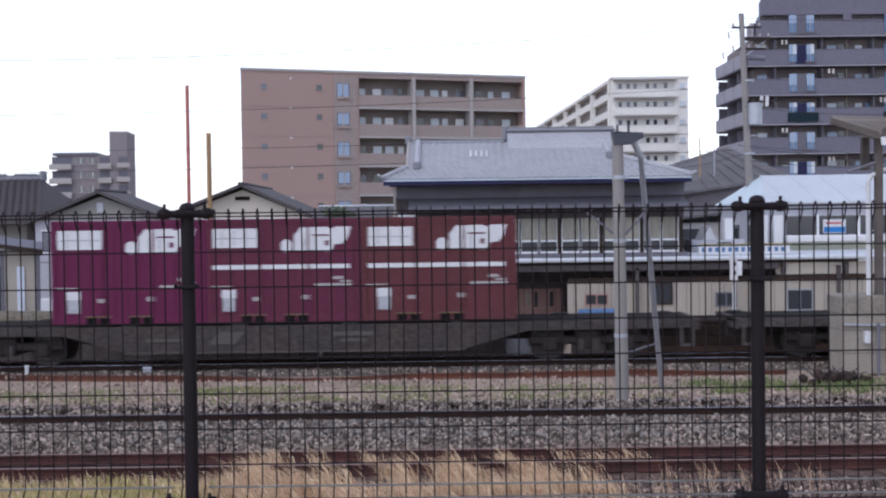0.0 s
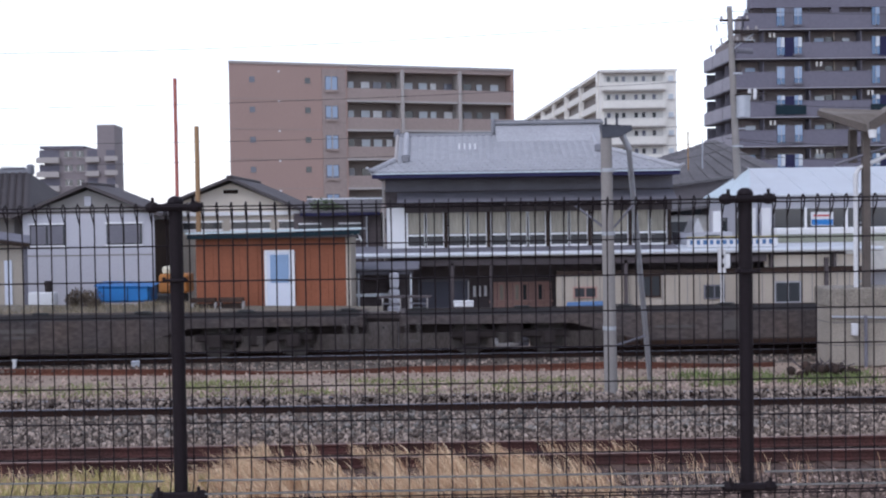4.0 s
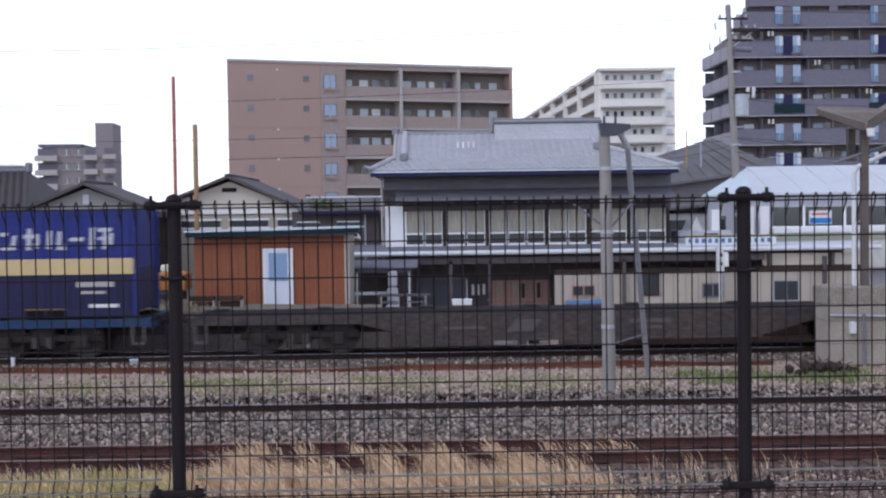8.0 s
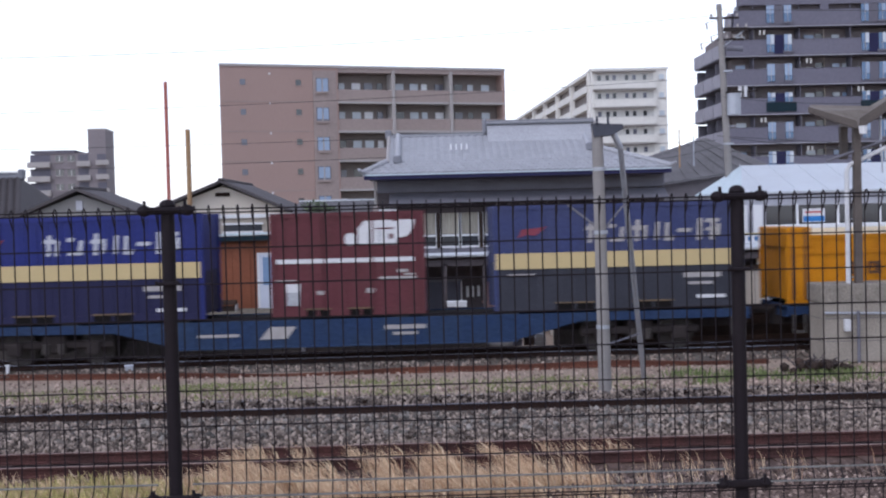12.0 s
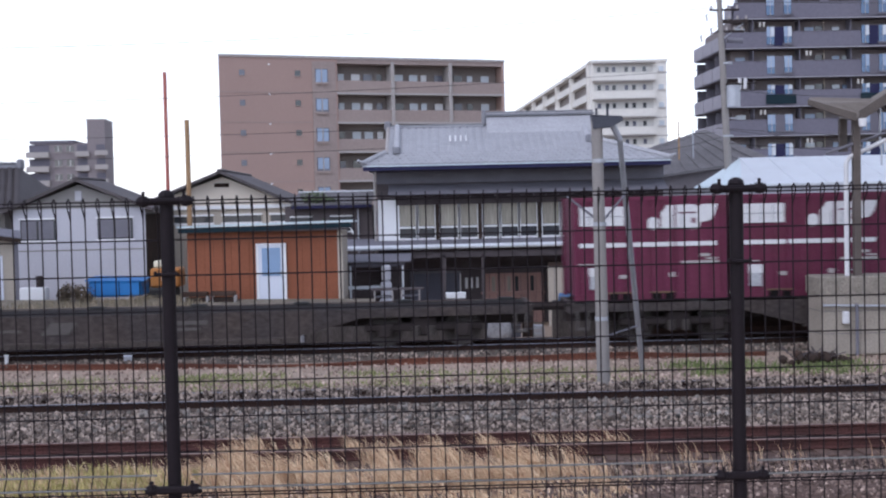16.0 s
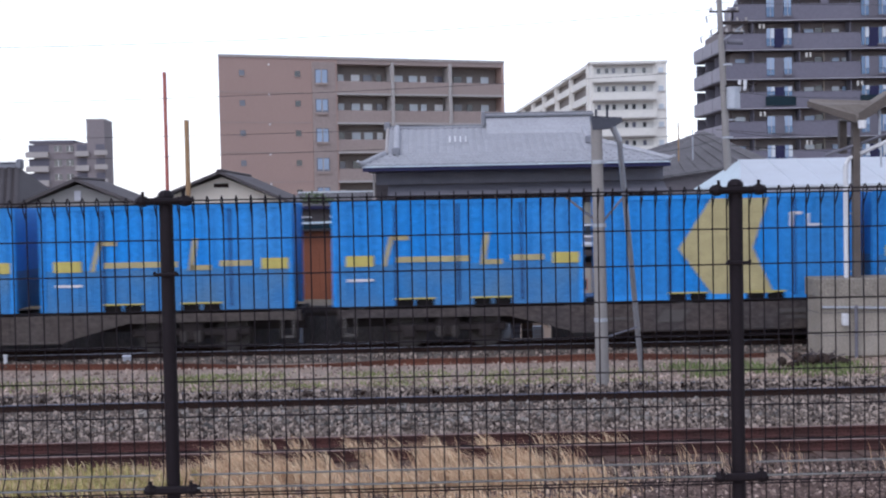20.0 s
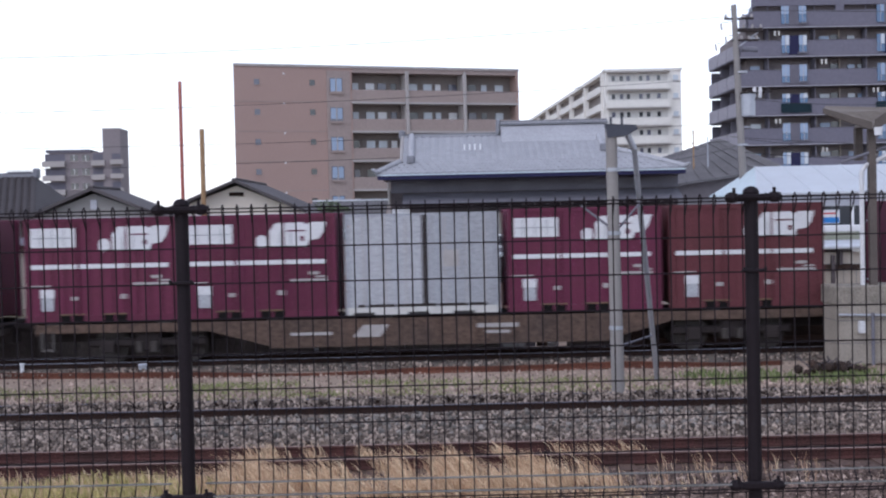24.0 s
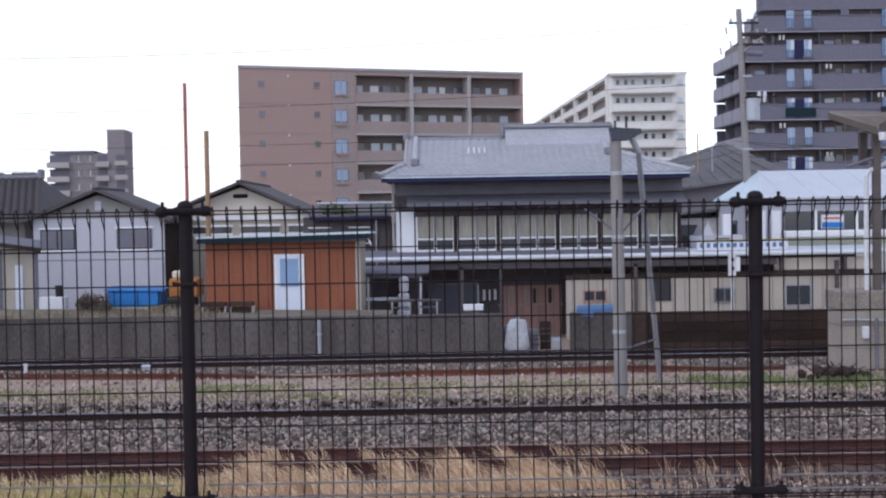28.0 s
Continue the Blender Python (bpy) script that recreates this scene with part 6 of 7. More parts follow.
def wagon(material, label, lettering):
    """A container flat wagon, 20.4 m over its couplers; origin at its rear coupler on the rail, in the track's middle."""
    w = thing("container_flat_wagon", (0, -60, 0), label, "freight wagon", "wagons of the train")
    L = PITCH
    for s in (-1, 1):
        pts = [(0.45, 0.80), (0.45, 1.0), (L - 0.45, 1.0), (L - 0.45, 0.80), (L - 4.6, 0.78), (L - 6.2, 0.35), (6.2, 0.35), (4.6, 0.78)]
        spart("side_sill", [(x, s * 1.12, z) for x, z in pts], (0, s * 0.06, 0), material, w)
    # closed plate; its colour carries the shade of an open frame
    bpart("deck", (0.45, L - 0.45, -1.1, 1.1, 0.90, 0.97), M_DECK, w)
    bpart("centre_sill", (0.4, L - 0.4, -0.25, 0.25, 0.5, 0.90), M_BOGIE, w)
    for i in range(8):
        x = 0.7 + i * 2.65
        for s in (-1.05, 1.05):
            bpart("bearing_pad", (x, x + 0.4, s - 0.1, s + 0.1, 0.97, 1.045), M_BLACK, w, bevel=0.015)
    for i in range(9):
        x = 6.5 + i * 0.92
        bpart("sill_rib", (x, x + 0.05, -1.2, -1.18, 0.38, 0.98), material, w)
    bpart("sill_flange", (6.1, L - 6.1, -1.22, -1.1, 0.33, 0.37), material, w)
    for x in (0.45, L - 0.55):
        bpart("end_beam", (x, x + 0.1, -1.15, 1.15, 0.75, 1.02), material, w)
    tpart("coupler", (-0.02, 0, 0.87), (0.5, 0, 0.87), 0.1, M_BOGIE, w, seg=8)
    tpart("coupler", (L - 0.5, 0, 0.87), (L + 0.02, 0, 0.87), 0.1, M_BOGIE, w, seg=8)
    for x in (0.75, L - 0.75):
        st = bpart("step", (x - 0.16, x + 0.16, -1.22, -1.16, 0.36, 0.42), M_DULL, w, "pale painted step")
        bpart("step_hanger", (x - 0.16, x - 0.11, -1.22, -1.17, 0.4, 0.82), M_DULL, st)
        bpart("step_hanger", (x + 0.11, x + 0.16, -1.22, -1.17, 0.4, 0.82), M_DULL, st)
    # panels of plain bars in place of lettering
    spart("marking", [(8.1, -1.206, 0.55), (8.75, -1.206, 0.55), (8.98, -1.206, 0.84), (8.35, -1.206, 0.84)], (0, 0.005, 0), lettering, w, "pale slanted emblem plate")
    bpart("marking", (11.1, 12.1, -1.206, -1.201, 0.72, 0.82), lettering, w, "row of faded white lettering bars")
    bpart("marking", (11.3, 11.9, -1.206, -1.201, 0.58, 0.65), lettering, w)
    bpart("marking", (6.6, 7.6, -1.206, -1.201, 0.62, 0.69), lettering, w)
    for bx in (3.1, L - 3.1):
        bg = bpart("bogie", (bx - 1.45, bx + 1.45, -0.98, -0.88, 0.42, 0.62), M_BOGIE, w, bevel=0.04)
        bpart("bogie_frame", (bx - 1.45, bx + 1.45, 0.88, 0.98, 0.42, 0.62), M_BOGIE, bg, bevel=0.04)
        bpart("bolster", (bx - 0.3, bx + 0.3, -1.02, 1.02, 0.3, 0.78), M_BOGIE, bg, bevel=0.05)
        for s in (-1, 1):
            for dx in (-0.95, 0.95):
                bpart("axle_box", (bx + dx - 0.17, bx + dx + 0.17, s * 1.05 - 0.07, s * 1.05 + 0.07, 0.28, 0.6), M_BOGIE, bg, bevel=0.03)
            for dx in (-0.18, 0.18):
                tpart("spring", (bx + dx, s * 1.03, 0.3), (bx + dx, s * 1.03, 0.55), 0.09, M_WHEEL, bg, seg=8)
        for dx in (-0.95, 0.95):
            wm = bmesh.new()
            for s in (-1, 1):
                tube(wm, (0, s * 0.5, 0), (0, s * 0.61, 0), WHEEL, seg=24)
                tube(wm, (0, s * 0.47, 0), (0, s * 0.5, 0), WHEEL + 0.027, seg=24)
                for q in range(6):
                    a = q * math.pi / 3
                    tube(wm, (0.24 * math.cos(a), s * 0.605, 0.24 * math.sin(a)), (0.24 * math.cos(a), s * 0.625, 0.24 * math.sin(a)), 0.05, seg=8)
            tube(wm, (0, -0.9, 0), (0, 0.9, 0), 0.07, seg=8)
            ob = part("wheelset", wm, M_WHEEL, w)
            ob.location = (bx + dx, 0, WHEEL)
    for x in (8.0, 11.0, 12.6):
        bpart("brake_gear", (x, x + 0.9, -0.7, 0.7, 0.3, 0.62), M_BOGIE, w, bevel=0.05)
    return w


def shell(c, L, H, W, material, ribs, depth=0.03, lower=None, split=0.45, rim=M_RIM):
    """Container box with corner posts, rails, castings and pressed side panels."""
    y = W / 2
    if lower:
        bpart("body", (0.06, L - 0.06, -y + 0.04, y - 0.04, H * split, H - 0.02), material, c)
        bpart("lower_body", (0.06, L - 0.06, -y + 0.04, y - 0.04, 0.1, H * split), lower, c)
    else:
        bpart("body", (0.06, L - 0.06, -y + 0.04, y - 0.04, 0.1, H - 0.02), material, c)
    for x in (0, L - 0.12):
        for s in (-1, 1):
            bpart("corner_post", (x, x + 0.12, s * (y - 0.12), s * y, 0, H), material, c, bevel=0.01)
    for s in (-1, 1):
        bpart("top_rail", (0.12, L - 0.12, s * (y - 0.09), s * y, H - 0.1, H), material, c)
        bpart("bottom_rail", (0.12, L - 0.12, s * (y - 0.09), s * y, 0.02, 0.16), lower or material, c)
        bmr = bmesh.new()
        step = (L - 0.24) / ribs
        for i in range(ribs):
            x = 0.12 + step * i
            if lower:
                box(bmr, x + step * 0.2, x + step * 0.8, s * (y - 0.045), s * (y - 0.045 + depth), H * split, H - 0.1)
            else:
                box(bmr, x + step * 0.2, x + step * 0.8, s * (y - 0.045), s * (y - 0.045 + depth), 0.16, H - 0.1)
        part("side_corrugation", bmr, material, c)
        if lower:
            bmr = bmesh.new()
            for i in range(ribs):
                x = 0.12 + step * i
                box(bmr, x + step * 0.2, x + step * 0.8, s * (y - 0.045), s * (y - 0.045 + depth), 0.16, H * split)
            part("side_corrugation", bmr, lower, c)
    for x, r in ((L * 0.325, 0.46), (L * 0.635, 0.46)) if L > 5 else ((L * 0.30, 0.28), (L * 0.58, 0.28)):
        for a in (-r, 0.03):
            # flat dark plates, with the pocket's inner shade painted on
            bpart("fork_pocket", (x + a, x + a + r - 0.03, -y - 0.004, y + 0.004, 0.02, 0.17), M_HOLE, c)
        bpart("pocket_rim", (x - r - 0.04, x + r + 0.04, -y - 0.006, -y + 0.02, 0.17, 0.205), rim, c)
    return -y - 0.006


def mark(c, dims, material, y, label=""):
    x0, x1, z0, z1 = dims
    return bpart("marking", (x0, x1, y, y + 0.012, z0, z1), material, c, label)


def poly_mark(c, pts, material, y, label=""):
    return spart("marking", [(x, y, z) for x, z in pts], (0, 0.012, 0), material, c, label)


def maroon_container(material=M_BROWNPAINT, stripe=True, logo=True, label="maroon 12-foot freight container with white markings"):
    c = thing("freight_container", (0, -60, 0), label, "container", "containers on the train")
    L, H, W = 3.72, 2.5, 2.45
    y = shell(c, L, H, W, material, 12)
    if logo:
        p = mark(c, (0.16, 1.24, 1.81, 2.27), M_WHITE, y, "white plate")
        for x in (0.38, 0.66, 0.95):
            bpart("lettering_bar", (x, x + 0.025, y - 0.004, y, 1.85, 2.23), M_GREYC, p)
        bpart("lettering_bar", (0.22, 1.18, y - 0.004, y, 2.02, 2.045), M_GREYC, p)
    # emblem: a stepped white block with a round foot
    e = poly_mark(c, [(2.12, 1.70), (3.02, 1.69), (3.08, 1.86), (3.30, 1.89), (3.42, 2.04), (3.50, 2.29), (3.1, 2.29), (3.06, 2.25), (2.98, 2.25), (2.94, 2.29), (2.26, 2.28), (2.2, 2.18), (2.12, 2.1)], M_WHITE, y, "white slanted emblem shape")
    poly_mark(c, [(1.80, 1.78), (1.84, 1.71), (1.92, 1.68), (2.02, 1.71), (2.07, 1.78), (2.07, 1.90), (2.02, 1.98), (1.92, 2.0), (1.84, 1.97), (1.80, 1.9)], M_WHITE, y)
    bpart("emblem_bar", (2.55, 2.98, y - 0.004, y, 2.07, 2.11), material, e)
    bpart("emblem_bar", (2.86, 2.96, y - 0.005, y, 1.84, 1.96), material, e)
    for x in (2.36, 2.62):
        bpart("emblem_bar", (x, x + 0.03, y - 0.004, y, 1.72, 2.05), M_GREYC, e)
    if stripe:
        mark(c, (0.14, 3.46, 1.29, 1.395), M_WHITE, y, "white stripe")
    mark(c, (0.36, 0.70, 0.60, 0.80), M_WHITE, y, "pale notice plate")
    mark(c, (0.38, 0.68, 0.28, 0.60), M_GREYLEAF, y, "grey-blue notice plate")
    mark(c, (0.10, 0.62, 0.85, 0.90), M_SLAB, y, "row of white lettering bars")
    mark(c, (1.10, 1.32, 0.53, 0.62), M_SLAB, y)
    mark(c, (2.29, 2.50, 0.55, 0.66), M_SLAB, y)
    mark(c, (2.60, 3.50, 0.87, 0.93), M_SLAB, y, "row of white lettering bars")
    mark(c, (3.04, 3.30, 1.03, 1.10), M_SLAB, y)
    mark(c, (3.20, 3.48, 0.96, 1.0), M_SLAB, y)
    for x in (1.28, 2.44):
        bpart("door_bar", (x, x + 0.04, y - 0.02, y + 0.01, 0.15, 2.35), material, c)
    return c


def navy_container(dusty=False):
    c = thing("freight_container", (0, -60, 0), "dusty grey-blue 20-foot freight container with a beige stripe" if dusty else "dark blue 20-foot freight container with a beige stripe", "container", "containers on the train")
    L, H, W = 6.06, 2.55, 2.45
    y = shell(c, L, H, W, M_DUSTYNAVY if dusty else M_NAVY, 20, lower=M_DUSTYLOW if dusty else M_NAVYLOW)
    mark(c, (0.06, 5.98, 1.02, 1.40), M_BEIGE, y, "beige stripe")
    poly_mark(c, [(0.62, 1.76), (0.8, 1.84), (1.05, 1.82), (1.32, 2.04), (1.0, 1.99), (0.7, 1.97)], M_FADEDRED, y, "faded red emblem shape")
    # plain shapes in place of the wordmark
    white = M_SLAB if dusty else M_FADEDWHITE
    for x, w, z0, z1 in ((2.22, 0.30, 1.92, 2.02), (2.30, 0.10, 1.62, 2.12), (2.50, 0.09, 1.62, 1.98), (2.80, 0.36, 1.63, 1.73), (2.78, 0.18, 1.96, 2.05), (3.06, 0.10, 1.74, 1.98),
                         (3.34, 0.38, 1.90, 2.0), (3.42, 0.11, 1.62, 2.14), (3.62, 0.09, 1.66, 1.9), (3.90, 0.11, 1.64, 2.08), (4.14, 0.10, 1.62, 2.06), (4.24, 0.12, 1.62, 1.74),
                         (4.44, 0.34, 1.82, 1.91), (4.92, 0.12, 1.62, 2.14), (5.12, 0.34, 2.04, 2.13), (5.12, 0.34, 1.84, 1.92), (5.24, 0.10, 1.62, 2.06), (5.38, 0.10, 1.70, 2.0)):
        poly_mark(c, [(x, z0), (x + w, z0), (x + w + 0.04, z1), (x + 0.04, z1)], white, y - 0.002 * (w < 0.2))
    mark(c, (4.6, 5.5, 0.72, 0.84), M_SLAB, y, "row of grey lettering bars")
    mark(c, (4.7, 5.3, 0.55, 0.62), M_SLAB, y)
    mark(c, (0.35, 1.0, 0.84, 0.90), M_SLAB, y)
    mark(c, (4.9, 5.6, 0.22, 0.30), M_WHITE, y)
    return c


def pale_blue_container(chevron=False, dusty=False):
    c = thing("freight_container", (0, -60, 0), ("dusty faded" if dusty else "bright") + " blue 20-foot freight container with a pale yellow chevron" if chevron else ("dusty faded" if dusty else "bright") + " blue 20-foot freight container with yellow markings", "container", "containers on the train")
    L, H, W = 6.06, 2.55, 2.45
    y = shell(c, L, H, W, (M_MIDBLUE if chevron else M_DUSTYBLUE) if dusty else M_SKYBLUE, 20, lower=None if chevron or dusty else M_BLUELOW, split=0.40, rim=M_BRIGHTYEL)
    for x in (1.5, 3.02, 4.55):
        bpart("panel_seam", (x, x + 0.04, y - 0.004, y + 0.02, 0.1, 2.45), M_NAVYLOW, c)
    if chevron:
        poly_mark(c, [(1.75, 1.25), (2.55, 2.45), (3.95, 2.45), (3.55, 1.25), (4.05, 0.15), (2.55, 0.15)], M_PALEYEL, y, "large pale yellow chevron")
        mark(c, (4.45, 4.53, 1.75, 2.1), M_WHITE, y)
        mark(c, (4.45, 4.75, 2.03, 2.1), M_WHITE, y)
        mark(c, (4.9, 5.2, 1.75, 1.81), M_WHITE, y)
        mark(c, (4.86, 4.93, 1.75, 2.05), M_WHITE, y)
    else:
        mark(c, (0.33, 1.0, 0.98, 1.24), M_BRIGHTYEL, y, "yellow bar")
        mark(c, (5.3, 5.95, 0.98, 1.24), M_BRIGHTYEL, y, "yellow bar")
        poly_mark(c, [(1.2, 0.98), (1.3, 0.98), (1.5, 1.7), (1.38, 1.7)], M_PALEYEL, y)
        mark(c, (1.4, 1.85, 1.6, 1.7), M_PALEYEL, y)
        mark(c, (1.5, 3.3, 1.06, 1.2), M_PALEYEL, y, "row of pale lettering bars")
        poly_mark(c, [(3.55, 0.98), (3.68, 0.98), (3.8, 1.75), (3.67, 1.75)], M_PALEYEL, y)
        mark(c, (3.6, 4.1, 0.98, 1.1), M_PALEYEL, y)
        mark(c, (4.3, 5.1, 1.06, 1.2), M_PALEYEL, y, "row of pale lettering bars")
        mark(c, (0.35, 1.0, 0.62, 0.68), M_WHITE, y)
    return c


def yellow_container():
    c = thing("open_top_container", (0, -60, 0), "low orange-yellow bulk container with a cream cover sheet", "container", "containers on the train")
    L, H, W = 6.06, 1.66, 2.45
    y = shell(c, L, H, W, M_YELLOW, 14)
    for x in (0.0, L - 0.6):
        e = bpart("end_frame", (x, x + 0.6, -1.245, 1.245, H - 0.3, H + 0.2), M_YELLOW, c, bevel=0.03)
        for q in (0.12, 0.42):
            bpart("end_rib", (x + q, x + q + 0.05, -1.27, -1.2, 0.1, H + 0.18), M_DKMARK, e)
    spart("cover_sheet", [(0.55, -1.15, H - 0.02), (L - 0.55, -1.15, H - 0.02), (L - 0.6, 0, H + 0.12), (0.6, 0, H + 0.12)], (0, 0, 0.03), M_COVER, c, "cream cover sheet")
    spart("cover_sheet", [(0.6, 0, H + 0.12), (L - 0.6, 0, H + 0.12), (L - 0.55, 1.15, H - 0.02), (0.55, 1.15, H - 0.02)], (0, 0, 0.03), M_COVER, c)
    bpart("side_rail", (0.1, L - 0.1, y - 0.01, y + 0.05, 1.2, 1.28), M_YELLOW, c)
    for i in range(6):
        x = 1.45 + i * 0.52
        mark(c, (x, x + 0.30, 0.94, 1.0), M_DKMARK, y - 0.006)
        mark(c, (x, x + 0.30, 0.70, 0.76), M_DKMARK, y - 0.006)
        for q in (0.0, 0.12 + 0.03 * (i % 2), 0.24):
            mark(c, (x + q, x + q + 0.07, 0.70, 1.0), M_DKMARK, y - 0.009)
    return c


def cream_container():
    c = thing("freight_container", (0, -60, 0), "cream 12-foot container with a blue panel and a diamond placard", "container", "containers on the train")
    L, H, W = 3.715, 2.5, 2.45
    y = shell(c, L, H, W, M_CREAM, 8, 0.02)
    poly_mark(c, [(0.25, 1.3), (0.5, 1.05), (0.75, 1.3), (0.5, 1.55)], M_DKMARK, y, "dark diamond placard")
    mark(c, (2.62, 3.05, 0.2, 1.62), M_NAVY, y, "blue panel")
    mark(c, (2.62, 3.05, 1.9, 2.4), M_PANEBLUE, y)
    mark(c, (0.35, 1.2, 1.85, 2.1), M_GREYC, y, "grey lettering bar")
    return c


def grey_container():
    c = thing("freight_container", (0, -60, 0), "light grey 12-foot refrigerated container", "container", "containers on the train")
    L, H, W = 3.715, 2.45, 2.45
    y = shell(c, L, H, W, M_GREYC, 6, 0.02)
    mark(c, (0.1, 1.85, 2.13, 2.2), M_REDWOOD, y, "dull red stripe")
    mark(c, (1.3, 1.65, 1.8, 2.05), M_SLAB, y)
    bpart("door_gap", (1.86, 1.98, y - 0.006, y + 0.02, 0.1, 2.4), M_BOGIE, c, "dark gap between the leaves")
    mark(c, (1.4, 1.8, 0.3, 0.55), M_WHITE, y)
    bpart("leaf", (0.12, 1.86, y - 0.004, y + 0.03, 0.22, 2.38), M_GREYLEAF, c, "pale grey left leaf")
    bpart("leaf", (1.98, 3.58, y - 0.004, y + 0.03, 0.22, 2.38), M_GREYC, c, "duller grey right leaf")
    for x in (0.45, 0.95, 1.45, 2.4, 2.9, 3.35):
        bpart("panel_joint", (x, x + 0.03, y - 0.012, y + 0.02, 0.24, 2.36), M_SLAB, c)
    bpart("vent", (2.35, 2.75, y - 0.018, y + 0.02, 1.15, 1.55), M_SLAB, c)
    bpart("base_skirt", (0.05, L - 0.05, y - 0.01, y + 0.05, 0.0, 0.2), M_PALEAPT, c, "cream base skirt")
    bpart("base_gap", (0.3, L - 0.3, y - 0.012, y + 0.05, 0.2, 0.27), M_BOGIE, c)
    # black plates paint the shade inside the slots
    for x in (0.2, 1.5, 2.6):
        bpart("fork_slot", (x, x + 0.5, y - 0.014, y + 0.05, 0.02, 0.08), M_BLACK, c)
    for x in (0.5, 1.2, 2.2, 2.95):
        bpart("lock_rod", (x, x + 0.035, y - 0.03, y, 0.15, 2.35), M_GALV, c)
    return c


def tank_container():
    c = thing("tank_container", (0, -60, 0), "silver tank container in a frame with yellow saddles", "tank container", "containers on the train")
    L, H = 6.06, 2.5
    bmt = bmesh.new()
    bmesh.ops.create_uvsphere(bmt, u_segments=28, v_segments=16, radius=1.0)
    for v in bmt.verts:
        v.co = Vector((v.co.z, v.co.x, v.co.y))
        s = 1 if v.co.x > 0 else -1
        v.co = Vector((L / 2 + s * 2.35 + v.co.x * 0.42, v.co.y * 0.84, 1.40 + v.co.z * 0.84))
    t = part("tank_shell", bmt, M_TANK, c)
    for p in t.data.polygons:
        p.use_smooth = True
    for x in (0.7, 1.2, 1.8, 2.4, 3.0, 3.6, 4.2, 4.8, 5.3):
        tpart("hoop", (x, 0, 1.40), (x + 0.05, 0, 1.40), 0.855, M_TANK, c, seg=28)
    for x in (0.0, L - 0.12):
        for s in (-1, 1):
            bpart("end_post", (x, x + 0.12, s * 1.1, s * 1.22, 0, H), M_NAVYLOW, c)
        bpart("end_beam", (x, x + 0.12, -1.1, 1.1, 0, 0.14), M_NAVYLOW, c)
        bpart("end_beam", (x, x + 0.12, -1.1, 1.1, H - 0.14, H), M_NAVYLOW, c)
    for s in (-1, 1):
        bpart("base_rail", (0.1, L - 0.1, s * 1.1, s * 1.22, 0, 0.12), M_TANK, c)
    for x in (1.6, 4.0):
        spart("saddle", [(x - 0.15, -1.24, 0.1), (x + 0.75, -1.24, 0.1), (x + 0.6, -1.24, 0.3), (x + 0.42, -1.24, 0.35), (x + 0.42, -1.24, 0.75), (x + 0.1, -1.24, 0.75), (x + 0.1, -1.24, 0.35), (x - 0.05, -1.24, 0.3)], (0, 0.3, 0), M_YELLOW, c, "yellow saddle")
    tpart("manhole", (L / 2, 0, 2.1), (L / 2, 0, 2.44), 0.24, M_TANK, c, seg=16)
    bpart("walkway", (0.1, L - 0.1, -0.35, -0.05, 2.40, 2.46), M_GALV, c)
    for s in (-1, 1):
        bpart("top_rail", (0.1, L - 0.1, s * 1.12, s * 1.2, H - 0.1, H), M_BOGIE, c)
        for x0, x1 in ((0.1, 1.2), (L - 0.1, L - 1.2)):
            spart("gusset", [(x0, s * 1.16, H - 0.1), (x1, s * 1.16, H - 0.1), (x0, s * 1.16, H - 0.55)], (0, 0.03, 0), M_NAVYLOW, c)
    bpart("skirt_panel", (2.7, 3.5, -1.2, -1.12, 0.12, 0.6), M_GREYC, c, "pale dented skirt panel")
    for x0, x1 in ((0.3, 0.7), (1.0, 1.3), (4.95, 5.2), (5.5, 5.8)):
        bpart("valve_box", (x0, x1, -1.2, -0.9, 0.1, 0.3), M_WAGONB if x0 < 4 else M_DKMARK, c)
    mark(c, (1.0, 2.0, 1.5, 1.56), M_DULL, -0.87)
    mark(c, (3.6, 4.3, 1.62, 1.7), M_DULL, -0.88)
    mark(c, (2.6, 3.1, 1.1, 1.5), M_WHITE, -0.88, "white notice plate")
    bpart("valve_box", (2.6, 3.4, -1.2, -0.9, 0.12, 0.5), M_WHITE, c, bevel=0.03)
    return c


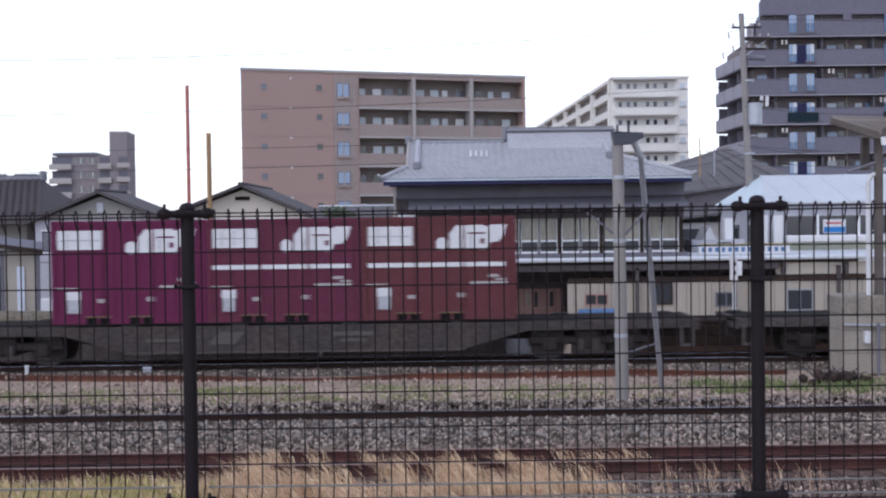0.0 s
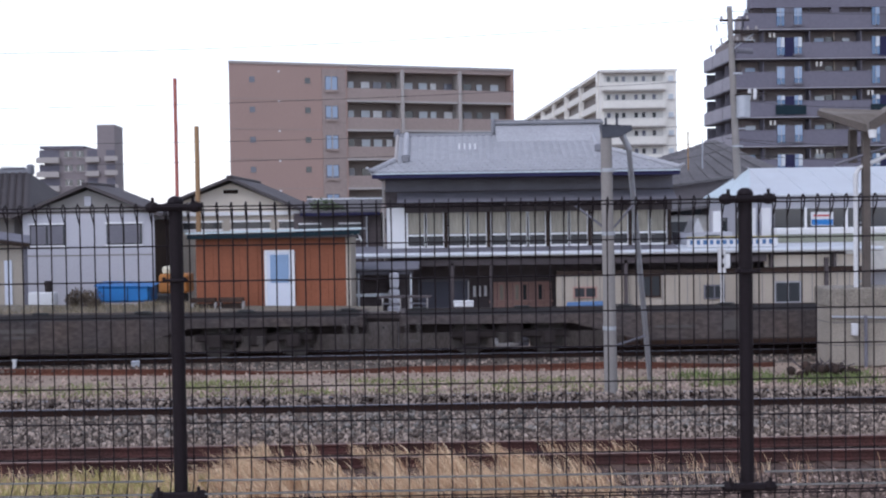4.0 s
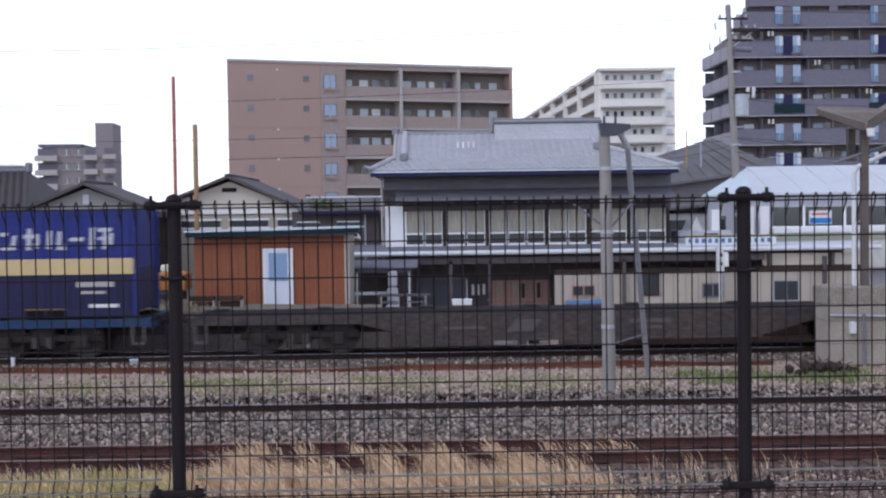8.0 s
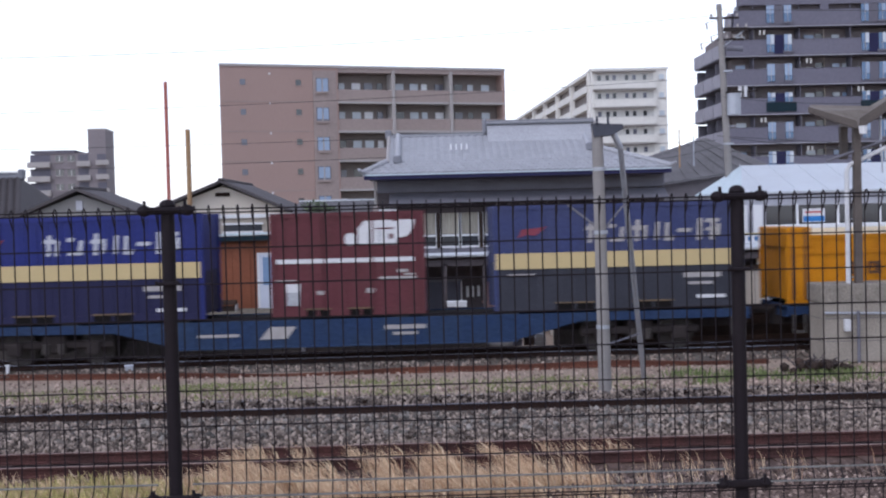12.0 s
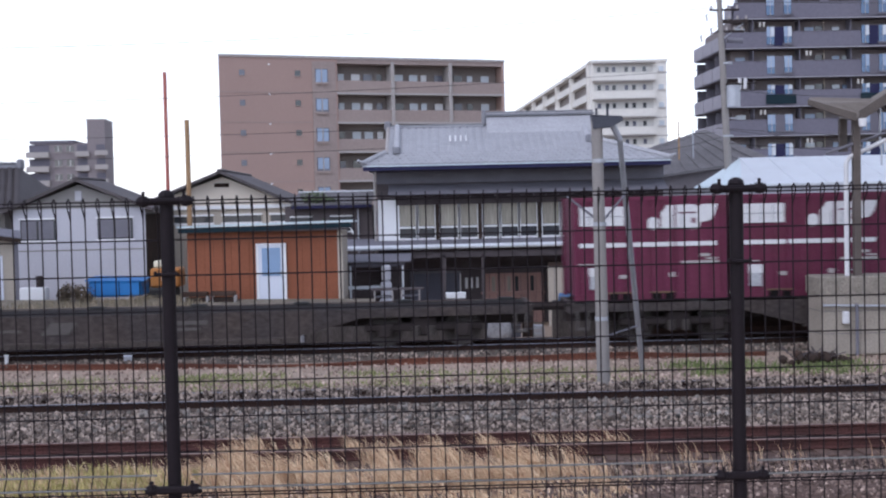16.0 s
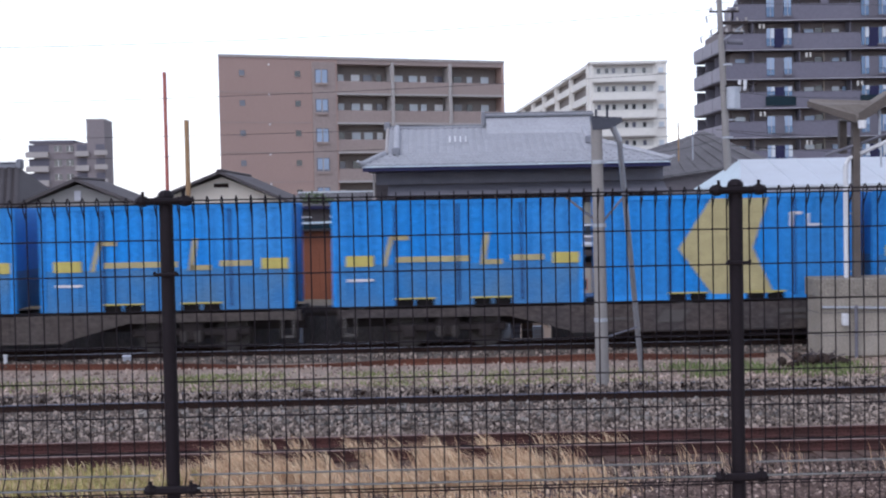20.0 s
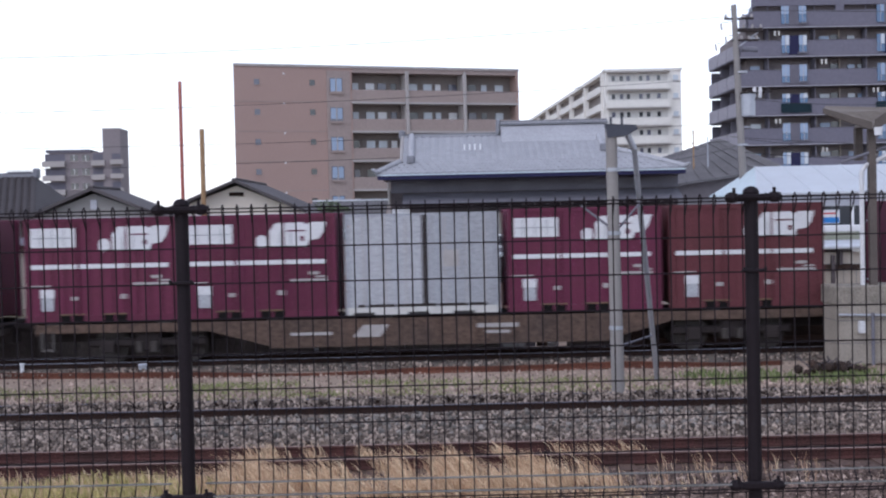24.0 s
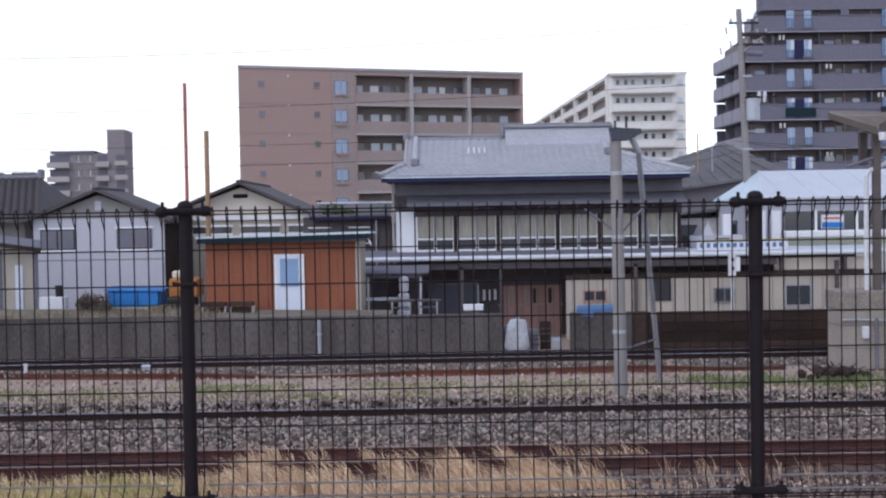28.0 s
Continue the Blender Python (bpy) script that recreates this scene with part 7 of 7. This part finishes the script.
def train():
    kinds = {
        "b": maroon_container(), "n": maroon_container(M_RUSTMAROON, logo=False, label="reddish-brown 12-foot freight container with one white emblem"),
        "r": maroon_container(M_RUSTMAROON, label="faded reddish-brown 12-foot freight container with white markings"),
        "p": maroon_container(M_PURPLE, stripe=False, label="plum-coloured 12-foot freight container without a stripe"),
        "k": navy_container(), "d": navy_container(True), "l": pale_blue_container(), "f": pale_blue_container(True),
        "m": pale_blue_container(dusty=True), "e": pale_blue_container(True, True), "y": yellow_container(),
        "w": cream_container(), "g": grey_container(), "t": tank_container(),
    }
    grey = wagon(M_WAGON, "grimy brown-grey container flat wagon", M_DULL)
    brown = wagon(M_WAGONBROWN, "rusty brown container flat wagon with grimy bogies", M_SLAB)
    taupe = wagon(M_WAGONTAUPE, "taupe container flat wagon with clear white markings", M_FADEDWHITE)
    blue = wagon(M_WAGONB, "blue container flat wagon with grimy bogies", M_SLAB)
    short, long = [0.55, 4.42, 8.29, 12.16, 16.03], [0.5, 7.1, 13.75]
    # for each wagon from the front: what stands on it, from its rear end forwards
    loads = {1: [(4.35, "p"), (8.09, "b"), (11.83, "r")],
             9: [(0.5, "k"), (8.1, "w"), (13.6, "k")], 10: [(0.45, "d"), (7.15, "t"), (13.75, "k")], 11: [(0.45, "y"), (7.05, "y"), (13.7, "y")],
             12: [(0.75, "k"), (8.4, "n"), (13.75, "d")],
             14: [(x, "b") for x in short], 15: [(x, "n" if i == 4 else "b") for i, x in enumerate(short)],
             18: [(x, k) for x, k in zip(long, "lml")], 19: [(0.35, "l"), (6.95, "f"), (13.4, "l")], 20: [(0.75, "e"), (7.1, "l"), (13.75, "l")],
             21: [(x, "r" if i == 1 else "b") for i, x in enumerate(short)], 22: [(x + 0.3, "b") for x in short],
             23: [(0.25, "b"), (4.03, "b"), (7.95, "g"), (11.86, "b"), (15.77, "n")], 24: [(x, "b") for x in short]}
    used = set()
    for j in range(25):
        src = blue if 9 <= j <= 12 else brown if j in (17, 23) else taupe if j in (20, 24) else grey
        w = src if src not in used else copy_thing(src, pose(0, 0, 0))
        used.add(src)
        MOVING.append((w, -PITCH * j, 0.0))
        for x, k in loads.get(j, []):
            src = kinds[k]
            c = src if k not in used else copy_thing(src, pose(0, 0, 0))
            used.add(k)
            MOVING.append((c, -PITCH * j + x, DECK))


train()


def run(t):
    """The way run at t seconds."""
    return float(np.interp(t, [r[0] for r in RUN], [r[1] for r in RUN]))


def motions():
    for ob, dx, z in MOVING:
        walk(ob, [(t, pose(s + dx, MID, z)) for t, s in RUN])
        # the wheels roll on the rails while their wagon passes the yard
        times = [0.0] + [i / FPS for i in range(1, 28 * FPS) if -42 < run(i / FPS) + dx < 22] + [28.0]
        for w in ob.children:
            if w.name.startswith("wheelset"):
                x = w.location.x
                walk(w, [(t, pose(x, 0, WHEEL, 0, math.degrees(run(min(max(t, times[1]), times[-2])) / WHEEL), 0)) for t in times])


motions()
